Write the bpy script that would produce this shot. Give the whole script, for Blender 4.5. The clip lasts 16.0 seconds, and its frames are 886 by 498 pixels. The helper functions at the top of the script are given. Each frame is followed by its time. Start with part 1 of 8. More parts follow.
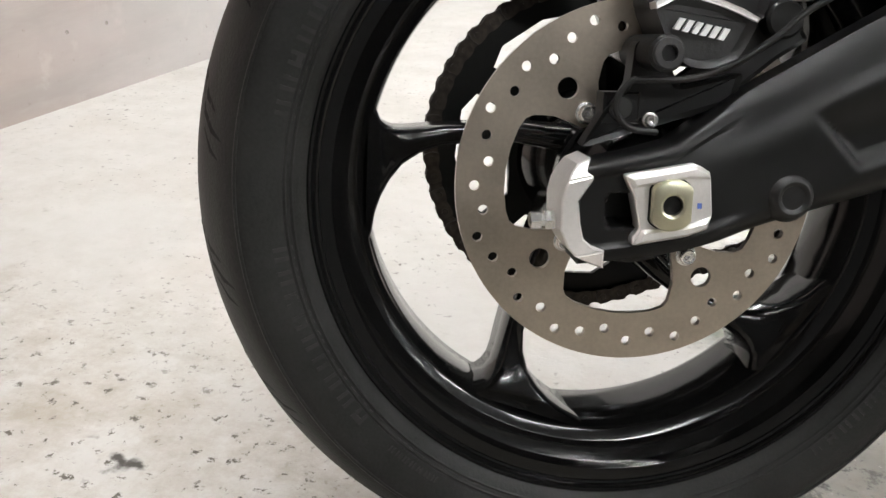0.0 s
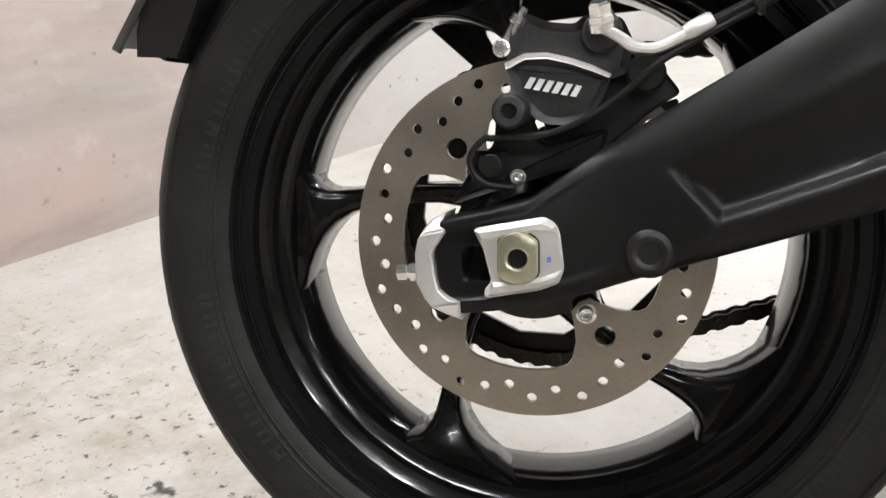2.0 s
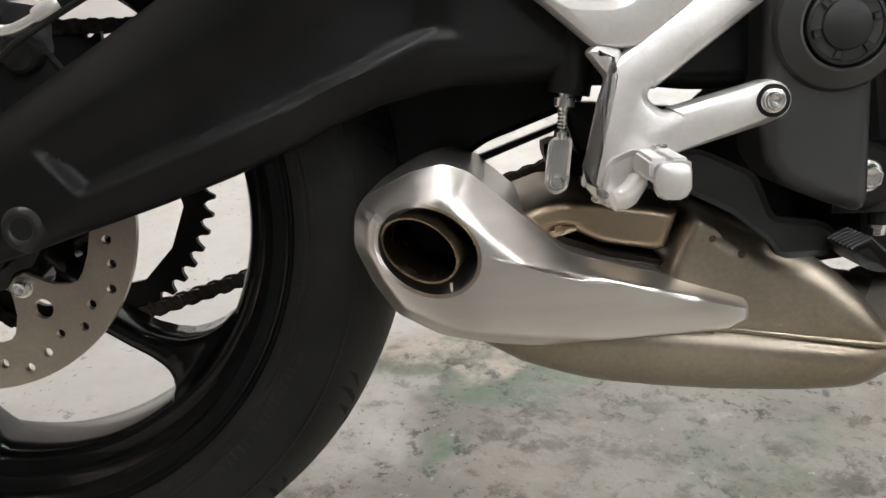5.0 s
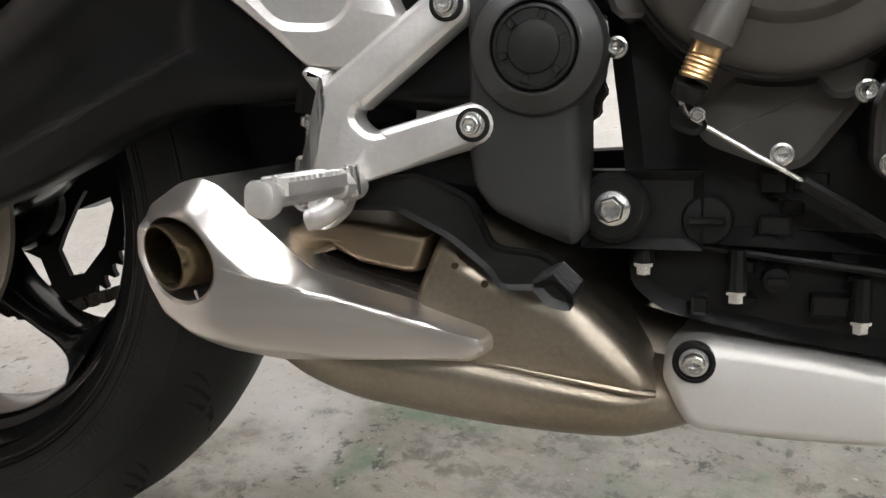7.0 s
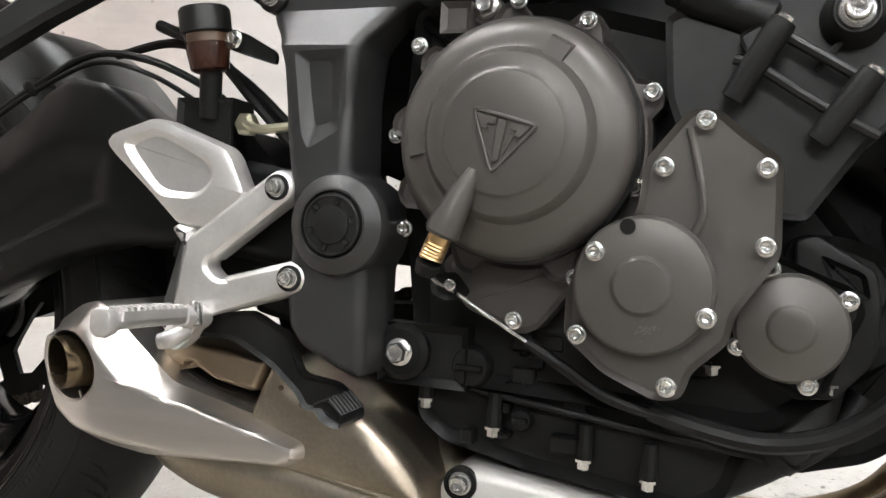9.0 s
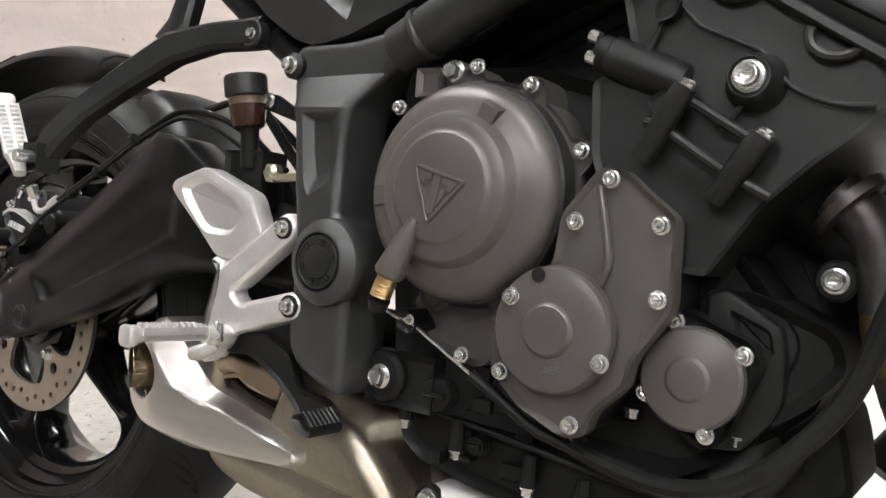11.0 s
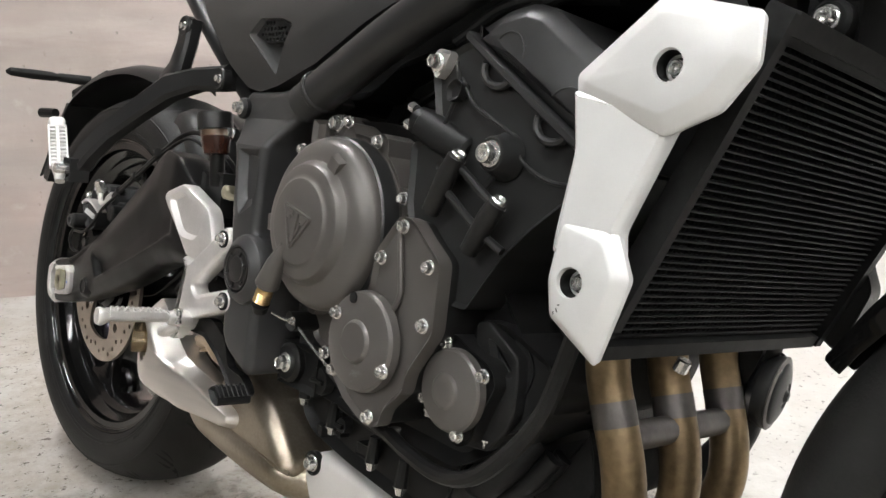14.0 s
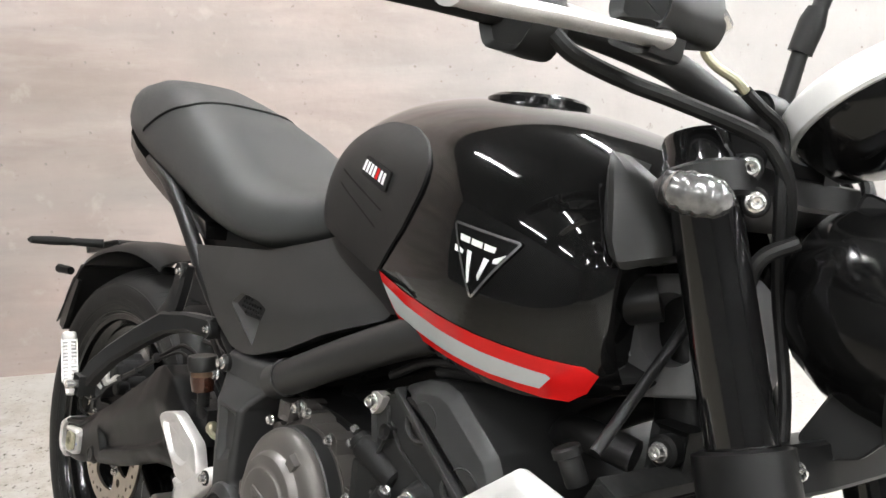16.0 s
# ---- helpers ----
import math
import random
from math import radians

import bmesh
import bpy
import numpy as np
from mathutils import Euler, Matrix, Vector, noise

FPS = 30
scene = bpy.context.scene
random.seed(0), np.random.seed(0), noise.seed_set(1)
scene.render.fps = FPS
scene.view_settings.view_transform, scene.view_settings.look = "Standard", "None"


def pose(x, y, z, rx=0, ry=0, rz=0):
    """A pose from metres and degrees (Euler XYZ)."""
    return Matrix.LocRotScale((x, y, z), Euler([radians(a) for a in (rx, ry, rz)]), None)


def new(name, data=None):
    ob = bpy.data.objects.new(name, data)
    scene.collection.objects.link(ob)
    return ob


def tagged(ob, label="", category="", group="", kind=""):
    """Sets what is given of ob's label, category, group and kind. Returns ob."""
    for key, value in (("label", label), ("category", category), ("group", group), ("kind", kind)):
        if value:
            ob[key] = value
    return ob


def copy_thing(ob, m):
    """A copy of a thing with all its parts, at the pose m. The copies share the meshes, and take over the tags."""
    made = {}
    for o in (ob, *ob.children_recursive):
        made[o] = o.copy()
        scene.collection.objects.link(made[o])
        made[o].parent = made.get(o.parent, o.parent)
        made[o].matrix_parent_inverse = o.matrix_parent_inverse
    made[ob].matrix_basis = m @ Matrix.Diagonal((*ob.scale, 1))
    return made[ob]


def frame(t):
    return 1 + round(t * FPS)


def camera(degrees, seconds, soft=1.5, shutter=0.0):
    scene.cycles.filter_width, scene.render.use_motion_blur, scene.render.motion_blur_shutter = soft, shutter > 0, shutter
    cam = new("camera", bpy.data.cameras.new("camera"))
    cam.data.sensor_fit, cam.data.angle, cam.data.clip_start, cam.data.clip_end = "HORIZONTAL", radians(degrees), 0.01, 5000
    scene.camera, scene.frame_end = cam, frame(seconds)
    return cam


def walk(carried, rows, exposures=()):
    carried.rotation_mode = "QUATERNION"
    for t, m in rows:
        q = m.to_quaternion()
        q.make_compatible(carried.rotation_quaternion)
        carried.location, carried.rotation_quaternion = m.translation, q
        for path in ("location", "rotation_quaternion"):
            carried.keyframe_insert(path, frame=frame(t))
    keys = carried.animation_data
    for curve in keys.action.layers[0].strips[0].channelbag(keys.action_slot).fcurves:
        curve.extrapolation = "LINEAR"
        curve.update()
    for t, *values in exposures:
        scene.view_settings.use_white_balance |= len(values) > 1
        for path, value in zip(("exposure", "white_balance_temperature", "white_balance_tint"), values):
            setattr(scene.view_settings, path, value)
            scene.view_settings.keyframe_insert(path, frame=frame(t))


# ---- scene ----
cam = camera(54.75, 16.0)
BIKE = pose(0, 0, 0.3158, -11.3, 0, 0)  # the motorcycle leans on its side stand; its own frame has the rear axle as origin
PATH = [
    (0.0, -0.1850, -0.6444, 0.0972, 76.22, -0.95, -4.71),
    (0.5, -0.0999, -0.6501, 0.0885, 78.03, 1.54, -2.20),
    (1.0, -0.0145, -0.6621, 0.0919, 79.97, 2.09, 3.31),
    (1.5, 0.0386, -0.6647, 0.0857, 80.68, 2.46, 8.60),
    (2.0, 0.0688, -0.6651, 0.0857, 81.53, 1.19, 12.31),
    (2.5, 0.0782, -0.6740, 0.1172, 82.45, 1.26, 12.12),
    (3.0, 0.0846, -0.7322, 0.1408, 83.05, 1.94, 7.79),
    (3.5, 0.1054, -0.7798, 0.1629, 82.07, 2.83, 0.95),
    (4.0, 0.1851, -0.7369, 0.1391, 79.24, 5.41, -3.18),
    (4.5, 0.3072, -0.7009, 0.1122, 78.68, 4.18, 2.20),
    (5.0, 0.3736, -0.6572, 0.0886, 78.58, 2.19, 2.32),
    (7.5, 0.7151, -0.6140, 0.0805, 81.63, 0.27, 19.48),
    (8.0, 0.7561, -0.6647, 0.0842, 85.84, -1.11, 20.04),
    (8.5, 0.8150, -0.6989, 0.0925, 88.74, -2.79, 20.40),
    (9.0, 0.8440, -0.6954, 0.1038, 89.18, -3.26, 19.71),
    (9.5, 0.8904, -0.6671, 0.1123, 89.46, -2.47, 23.35),
    (12.0, 1.1370, -0.6872, 0.1664, 89.38, -7.06, 37.15),
    (12.5, 1.1830, -0.7331, 0.1787, 90.13, -6.61, 36.22),
    (13.0, 1.2349, -0.7131, 0.1873, 88.44, -6.21, 39.26),
    (13.5, 1.3002, -0.6400, 0.2060, 86.70, -7.46, 44.00),
    (14.0, 1.3382, -0.6112, 0.2171, 85.91, -7.73, 47.19),
    (14.5, 1.3680, -0.6068, 0.2445, 86.26, -8.14, 48.22),
    (15.0, 1.4013, -0.6173, 0.3216, 86.58, -8.79, 48.98),
    (15.5, 1.4320, -0.6401, 0.4390, 86.90, -8.77, 49.16),
    (16.0, 1.4570, -0.6747, 0.5434, 85.43, -9.15, 48.47),
]
walk(cam, [(t, BIKE @ pose(x, y, z, rx, ry, rz)) for t, x, y, z, rx, ry, rz in PATH],
     [(0.0, 0.1), (2.5, 0.16), (3.5, 0.0), (4.5, -0.2), (5.2, -0.22), (7.3, -0.3), (8.5, 0.0), (9.7, 0.0), (12.0, 0.18), (12.5, 0.2), (13.0, 0.25), (13.5, -0.03), (14.5, 0.0), (15.5, 0.16), (16.0, 0.13)])

# ---- light ----
world = bpy.data.worlds.new("world")
scene.world = world
world.use_nodes = True
world.node_tree.nodes["Background"].inputs["Color"].default_value = (0.6, 0.62, 0.65, 1)
world.node_tree.nodes["Background"].inputs["Strength"].default_value = 0.02
scene.view_settings.exposure = 0.0
TUBE_STRENGTH = 258.0


# ---- materials ----
def material(name, base, rough=0.5, metal=0.0, spread=0.0, scale=20.0, bump=0.0, bump_scale=200.0, coat=0.0,
             tint=None, rough_spread=0.0, stretch=(1, 1, 1), per_piece=0.0, spec=0.5):
    """A Principled surface with two scales of colour variation, fine relief and uneven gloss."""
    m = bpy.data.materials.new(name)
    m.use_nodes = True
    n, l = m.node_tree.nodes, m.node_tree.links
    b = n["Principled BSDF"]
    b.inputs["Metallic"].default_value = metal
    b.inputs["Coat Weight"].default_value = coat
    b.inputs["Coat Roughness"].default_value = 0.04
    b.inputs["Specular IOR Level"].default_value = spec
    co = n.new("ShaderNodeTexCoord")
    mp = n.new("ShaderNodeMapping")
    mp.inputs["Scale"].default_value = stretch
    l.new(co.outputs["Object"], mp.inputs["Vector"])
    big = n.new("ShaderNodeTexNoise")
    big.inputs["Scale"].default_value = scale
    big.inputs["Detail"].default_value = 6
    l.new(mp.outputs["Vector"], big.inputs["Vector"])
    fine = n.new("ShaderNodeTexNoise")
    fine.inputs["Scale"].default_value = bump_scale
    fine.inputs["Detail"].default_value = 3
    l.new(mp.outputs["Vector"], fine.inputs["Vector"])
    both = n.new("ShaderNodeMath")
    both.operation = "MULTIPLY_ADD"
    l.new(fine.outputs["Fac"], both.inputs[0])
    both.inputs[1].default_value = 0.35
    l.new(big.outputs["Fac"], both.inputs[2])
    ramp = n.new("ShaderNodeMapRange")
    ramp.inputs["From Min"].default_value, ramp.inputs["From Max"].default_value = 0.4, 0.95
    l.new(both.outputs[0], ramp.inputs["Value"])
    mix = n.new("ShaderNodeMix")
    mix.data_type = "RGBA"
    lo = tuple(c * (1 - spread) for c in base)
    hi = tint if tint else tuple(min(1, c * (1 + spread)) for c in base)
    mix.inputs[6].default_value, mix.inputs[7].default_value = (*lo, 1), (*hi, 1)
    l.new(ramp.outputs[0], mix.inputs[0])
    out = mix.outputs[2]
    if per_piece:
        info = n.new("ShaderNodeObjectInfo")
        vary = n.new("ShaderNodeMapRange")
        vary.inputs["To Min"].default_value, vary.inputs["To Max"].default_value = 1 - per_piece, 1 + per_piece
        l.new(info.outputs["Random"], vary.inputs["Value"])
        hsv = n.new("ShaderNodeHueSaturation")
        l.new(vary.outputs[0], hsv.inputs["Value"])
        l.new(out, hsv.inputs["Color"])
        out = hsv.outputs["Color"]
    l.new(out, b.inputs["Base Color"])
    rr = n.new("ShaderNodeMapRange")
    rr.inputs["To Min"].default_value, rr.inputs["To Max"].default_value = max(0.02, rough - rough_spread), min(1, rough + rough_spread)
    l.new(big.outputs["Fac"], rr.inputs["Value"])
    l.new(rr.outputs[0], b.inputs["Roughness"])
    if bump:
        bp = n.new("ShaderNodeBump")
        bp.inputs["Strength"].default_value = bump
        bp.inputs["Distance"].default_value = 0.002
        l.new(fine.outputs["Fac"], bp.inputs["Height"])
        l.new(bp.outputs["Normal"], b.inputs["Normal"])
    return m


RUBBER = material("tyre_rubber", (0.0155, 0.0153, 0.015), 0.54, spread=0.5, scale=16, bump=0.2, bump_scale=420, rough_spread=0.1, spec=0.22)
RUBBER_EDGE = material("scuffed_rubber", (0.02, 0.0197, 0.0192), 0.6, spread=0.5, scale=40, spec=0.25)
RIM_BLACK = material("gloss_black_rim", (0.005, 0.005, 0.005), 0.16, spread=0.2, coat=0.2, rough_spread=0.05, spec=0.26)
SATIN = material("satin_black_paint", (0.0125, 0.0125, 0.0127), 0.4, spread=0.25, scale=25, bump=0.03, bump_scale=1600, rough_spread=0.06, spec=0.3)
ARM_BLACK = material("swingarm_black_paint", (0.008, 0.008, 0.0081), 0.37, spread=0.25, scale=25, bump=0.03, bump_scale=1600, rough_spread=0.06, spec=0.22)
FRAME = material("frame_black_paint", (0.031, 0.031, 0.0315), 0.4, spread=0.15, scale=25, bump=0.03, bump_scale=1800, rough_spread=0.06, spec=0.55)
TUBE_BLACK = material("tube_black_paint", (0.02, 0.02, 0.0203), 0.4, spread=0.15, scale=25, bump=0.03, bump_scale=1800, rough_spread=0.06, spec=0.45)
PLASTIC = material("black_plastic", (0.0135, 0.0135, 0.0132), 0.38, spread=0.15, scale=30, bump=0.12, bump_scale=1200, rough_spread=0.06, spec=0.35)
PANEL_BLACK = material("side_panel_black", (0.024, 0.024, 0.0238), 0.42, spread=0.15, scale=30, bump=0.1, bump_scale=1200, rough_spread=0.05, spec=0.5)
INTAKE = material("grey_intake_plastic", (0.17, 0.17, 0.172), 0.45, spread=0.15, scale=30, bump=0.1, bump_scale=900)
MATT = material("matt_black_casting", (0.0125, 0.0125, 0.0125), 0.42, spread=0.3, scale=40, bump=0.1, bump_scale=900, rough_spread=0.1, spec=0.2)
CORE = material("core_black", (0.017, 0.017, 0.017), 0.6, spread=0.4, scale=60, spec=0.12)
DARK = material("dark_hollow", (0.015, 0.015, 0.015), 0.7, spread=0.3, spec=0.1)
HOSE = material("rubber_hose", (0.011, 0.011, 0.011), 0.45, spread=0.2, bump=0.08, bump_scale=600, spec=0.22)
GRAPHITE = material("graphite_engine_paint", (0.112, 0.103, 0.096), 0.36, metal=0.3, spread=0.1, scale=18, bump=0.035, bump_scale=2200, rough_spread=0.05)
HEAD = material("dark_grey_casting", (0.0245, 0.0247, 0.0248), 0.38, spread=0.15, scale=18, bump=0.04, bump_scale=2000, rough_spread=0.06, spec=0.35)
# HEAD's grey taken darker, for the shade on the block's upright sides
BLOCK_SHADED = material("shaded_block_casting", (0.0175, 0.0177, 0.0178), 0.4, spread=0.2, scale=18, bump=0.05, bump_scale=1500, rough_spread=0.06, spec=0.3)
ALLOY = material("bare_alloy", (0.86, 0.84, 0.825), 0.4, metal=0.72, spread=0.1, scale=25, bump=0.1, bump_scale=350, rough_spread=0.1)
BRUSHED = material("brushed_steel", (0.86, 0.815, 0.775), 0.31, metal=0.93, spread=0.06, scale=8, bump=0.012, bump_scale=300, stretch=(1, 1, 14), rough_spread=0.05)
GUARD_METAL = material("blasted_alloy", (0.84, 0.815, 0.79), 0.5, metal=0.45, spread=0.06, scale=8, bump=0.06, bump_scale=500, rough_spread=0.05)
STAINED = material("heat_stained_steel", (0.36, 0.3, 0.22), 0.35, metal=0.92, spread=0.2, scale=9, tint=(0.52, 0.465, 0.385), bump=0.012, bump_scale=300, rough_spread=0.07)
OUTLET = material("browned_outlet_steel", (0.3, 0.235, 0.15), 0.25, metal=0.95, spread=0.3, scale=30, bump=0.01, bump_scale=300, rough_spread=0.08)
STRAW = material("straw_steel", (0.52, 0.43, 0.325), 0.36, metal=0.85, spread=0.2, scale=16, tint=(0.42, 0.32, 0.215), bump=0.03, bump_scale=300, rough_spread=0.07)
HEADER = material("burnt_header_steel", (0.19, 0.13, 0.075), 0.42, metal=0.8, spread=0.5, scale=14, tint=(0.36, 0.26, 0.145), bump=0.1, bump_scale=150, rough_spread=0.12)
HEADER_GREY = material("burnt_grey_steel", (0.13, 0.12, 0.115), 0.45, metal=0.8, spread=0.4, scale=20, bump=0.1, bump_scale=150, rough_spread=0.12)
ZINC = material("zinc_bolt", (0.86, 0.85, 0.83), 0.22, metal=0.92, spread=0.12, scale=120, rough_spread=0.08, per_piece=0.12)
BRASS = material("brass", (0.72, 0.5, 0.25), 0.28, metal=1.0, spread=0.15, scale=120)
NUT = material("yellow_zinc_nut", (0.56, 0.54, 0.4), 0.32, metal=0.9, spread=0.1, scale=90)
DISC = material("brake_disc_steel", (0.5, 0.44, 0.37), 0.31, metal=0.92, spread=0.2, scale=16, bump=0.05, bump_scale=300, rough_spread=0.08)
CALIPER = material("caliper_grey", (0.036, 0.036, 0.037), 0.45, metal=0.2, spread=0.15, scale=50, bump=0.2, bump_scale=500, spec=0.35)
SILVER = material("silver_paint", (0.72, 0.72, 0.71), 0.36, metal=0.2, spread=0.04, scale=30, coat=0.15, bump=0.03, bump_scale=900)
TANK = material("gloss_black_tank", (0.005, 0.005, 0.005), 0.05, spread=0.1, coat=0.4, spec=0.14)
FORK = material("gloss_black_fork", (0.006, 0.006, 0.0062), 0.12, spread=0.1, coat=0.9, spec=0.3)
PAD = material("knee_pad_vinyl", (0.012, 0.012, 0.012), 0.5, spread=0.15, scale=40, bump=0.15, bump_scale=900, spec=0.22)
SEAT = material("seat_vinyl", (0.049, 0.051, 0.0515), 0.46, spread=0.12, scale=20, bump=0.25, bump_scale=1100, rough_spread=0.06, spec=0.3)
RED = material("red_decal", (0.62, 0.012, 0.012), 0.2, spread=0.05, coat=0.6, spec=0.0)
GREY_DECAL = material("silver_decal", (0.5, 0.52, 0.52), 0.22, spread=0.04, coat=0.6, spec=0.0)
WHITE_MARK = material("white_mark", (0.8, 0.8, 0.8), 0.4, spread=0.05)
AMBER = material("amber_reflector", (0.4, 0.115, 0.008), 0.25, spread=0.2, scale=200, coat=0.6, bump=0.3, bump_scale=500)
CHROME = material("chrome", (0.85, 0.85, 0.85), 0.1, metal=1.0, spread=0.04)
FLUID = material("brake_fluid_pot", (0.034, 0.012, 0.007), 0.25, spread=0.3, coat=0.5)
LENS = material("clear_lens", (0.2, 0.2, 0.2), 0.14, metal=0.6, spread=0.6, scale=90, coat=0.8, bump=0.25, bump_scale=160)
RADIATOR = material("radiator_black", (0.01, 0.01, 0.01), 0.5, spread=0.4, scale=60, spec=0.15)
CHAIN = material("chain_steel", (0.06, 0.05, 0.042), 0.4, metal=0.7, spread=0.5, scale=90, rough_spread=0.15)
SPROCKET = material("black_sprocket", (0.012, 0.012, 0.012), 0.45, metal=0.3, spread=0.3, spec=0.25)


def concrete(name, base, dark, stain, bump):
    m = bpy.data.materials.new(name)
    m.use_nodes = True
    n, l = m.node_tree.nodes, m.node_tree.links
    b = n["Principled BSDF"]
    co = n.new("ShaderNodeTexCoord")

    def noise_node(scale, detail, lo, hi, vec=None, rough=0.6, warp=0.0):
        t = n.new("ShaderNodeTexNoise")
        t.inputs["Scale"].default_value, t.inputs["Detail"].default_value, t.inputs["Roughness"].default_value = scale, detail, rough
        t.inputs["Distortion"].default_value = warp
        l.new(vec or co.outputs["Object"], t.inputs["Vector"])
        r = n.new("ShaderNodeMapRange")
        r.inputs["From Min"].default_value, r.inputs["From Max"].default_value = lo, hi
        l.new(t.outputs["Fac"], r.inputs["Value"])
        return r.outputs[0]

    def blend(fac, a, c):
        x = n.new("ShaderNodeMix")
        x.data_type = "RGBA"
        l.new(fac, x.inputs[0])
        for i, v in ((6, a), (7, c)):
            if isinstance(v, tuple):
                x.inputs[i].default_value = (*v, 1)
            else:
                l.new(v, x.inputs[i])
        return x.outputs[2]

    return m, n, l, b, co, noise_node, blend


def floor_material():
    m, n, l, b, co, nz, blend = concrete("worn_concrete_floor", None, None, None, 0)
    def times(a, k):
        t = n.new("ShaderNodeMath")
        t.operation, t.use_clamp = "MULTIPLY", True
        l.new(a, t.inputs[0])
        if isinstance(k, float):
            t.inputs[1].default_value = k
        else:
            l.new(k, t.inputs[1])
        return t.outputs[0]

    def band(value, lo, hi):
        r = n.new("ShaderNodeMapRange")
        r.interpolation_type = "SMOOTHSTEP"
        r.inputs["From Min"].default_value, r.inputs["From Max"].default_value = lo, hi
        l.new(value, r.inputs["Value"])
        return r.outputs[0]

    # an oily, trodden stretch with an uneven rim where the machine is worked on
    wob = n.new("ShaderNodeTexNoise")
    wob.inputs["Scale"].default_value, wob.inputs["Detail"].default_value = 7.0, 7.0
    l.new(co.outputs["Object"], wob.inputs["Vector"])
    bent = n.new("ShaderNodeVectorMath")
    bent.operation = "MULTIPLY_ADD"
    l.new(wob.outputs["Color"], bent.inputs[0])
    bent.inputs[1].default_value = (0.42, 0.5, 0.0)
    l.new(co.outputs["Object"], bent.inputs[2])
    sep = n.new("ShaderNodeSeparateXYZ")
    l.new(bent.outputs[0], sep.inputs[0])
    # runs on over unseen floor, only to darken what the tank reflects
    dirt_dim = times(times(band(sep.outputs["X"], 1.57, 1.72), band(sep.outputs["X"], 9.0, 8.0)), times(band(sep.outputs["Y"], 1.62, 1.3), band(sep.outputs["Y"], -3.0, -2.6)))
    c = blend(nz(1.3, 6, 0.35, 0.7), (0.5, 0.482, 0.455), (0.63, 0.61, 0.58))
    c = blend(times(nz(9, 9, 0.46, 0.72, rough=0.68), 0.4), c, (0.4, 0.375, 0.34))
    c = blend(times(nz(2.6, 7, 0.5, 0.75), 0.45), c, (0.45, 0.395, 0.345))
    c = blend(times(dirt_dim, 0.9), c, blend(nz(6, 8, 0.38, 0.64, rough=0.65), (0.158, 0.142, 0.118), (0.275, 0.252, 0.215)))
    # worn green coating, oil, trodden grit and bare pale patches inside the used stretch
    c = blend(times(times(dirt_dim, nz(3.1, 5, 0.55, 0.62)), nz(21, 8, 0.36, 0.56, rough=0.7)), c, (0.125, 0.165, 0.115))
    def spot(x, y, r, soft):
        d = n.new("ShaderNodeVectorMath")
        d.operation = "DISTANCE"
        l.new(bent.outputs[0], d.inputs[0])
        d.inputs[1].default_value = (x + 0.21, y + 0.25, 0.0)
        return band(d.outputs["Value"], r + soft, r)

    c = blend(times(spot(1.53, 0.735, 0.07, 0.06), nz(21, 8, 0.3, 0.5, rough=0.7)), c, (0.13, 0.175, 0.12))
    c = blend(times(spot(1.45, 0.815, 0.05, 0.06), nz(25, 8, 0.35, 0.55, rough=0.7)), c, (0.5, 0.43, 0.36))
    c = blend(times(times(dirt_dim, nz(5, 6, 0.42, 0.58)), nz(17, 9, 0.5, 0.58, rough=0.76, warp=0.2)), c, (0.085, 0.074, 0.06))
    c = blend(times(dirt_dim, nz(34, 8, 0.545, 0.605, rough=0.76, warp=0.15)), c, (0.05, 0.044, 0.036))
    c = blend(times(dirt_dim, nz(13, 9, 0.59, 0.7, rough=0.76, warp=0.2)), c, (0.38, 0.35, 0.305))
    c = blend(times(dirt_dim, nz(60, 6, 0.64, 0.68, rough=0.7)), c, (0.5, 0.47, 0.42))
    c = blend(times(times(dirt_dim, nz(7, 8, 0.5, 0.68, rough=0.74)), 0.6), c, (0.19, 0.15, 0.105))
    c = blend(times(dirt_dim, nz(95, 7, 0.6, 0.65, rough=0.72)), c, (0.045, 0.039, 0.031))
    # specks and flakes on the clean stretch, thicker in some places
    c = blend(times(nz(2.4, 5, 0.42, 0.58), nz(70, 6, 0.605, 0.65, rough=0.66, warp=0.1)), c, (0.12, 0.108, 0.092))
    c = blend(times(times(nz(1.7, 4, 0.5, 0.62), nz(27, 8, 0.6, 0.7, rough=0.72, warp=0.1)), 0.75), c, (0.2, 0.18, 0.15))
    c = blend(times(nz(5, 9, 0.46, 0.72, rough=0.74, warp=0.1), 0.55), c, (0.42, 0.388, 0.345))
    near_wear = times(band(sep.outputs["X"], 0.3, 0.6), band(sep.outputs["Y"], 0.85, 0.6))
    c = blend(times(times(near_wear, nz(11, 9, 0.42, 0.66, rough=0.74)), 0.8), c, (0.34, 0.295, 0.235))
    c = blend(times(near_wear, nz(52, 7, 0.585, 0.63, rough=0.7)), c, (0.1, 0.085, 0.065))
    c = blend(spot(0.872, 0.305, 0.004, 0.017), c, (0.05, 0.044, 0.036))
    l.new(c, b.inputs["Base Color"])
    l.new(nz(6, 5, -0.9, 1.6), b.inputs["Roughness"])
    bp = n.new("ShaderNodeBump")
    bp.inputs["Strength"].default_value, bp.inputs["Distance"].default_value = 0.35, 0.003
    l.new(nz(40, 8, 0.2, 0.8), bp.inputs["Height"])
    l.new(bp.outputs["Normal"], b.inputs["Normal"])
    return m


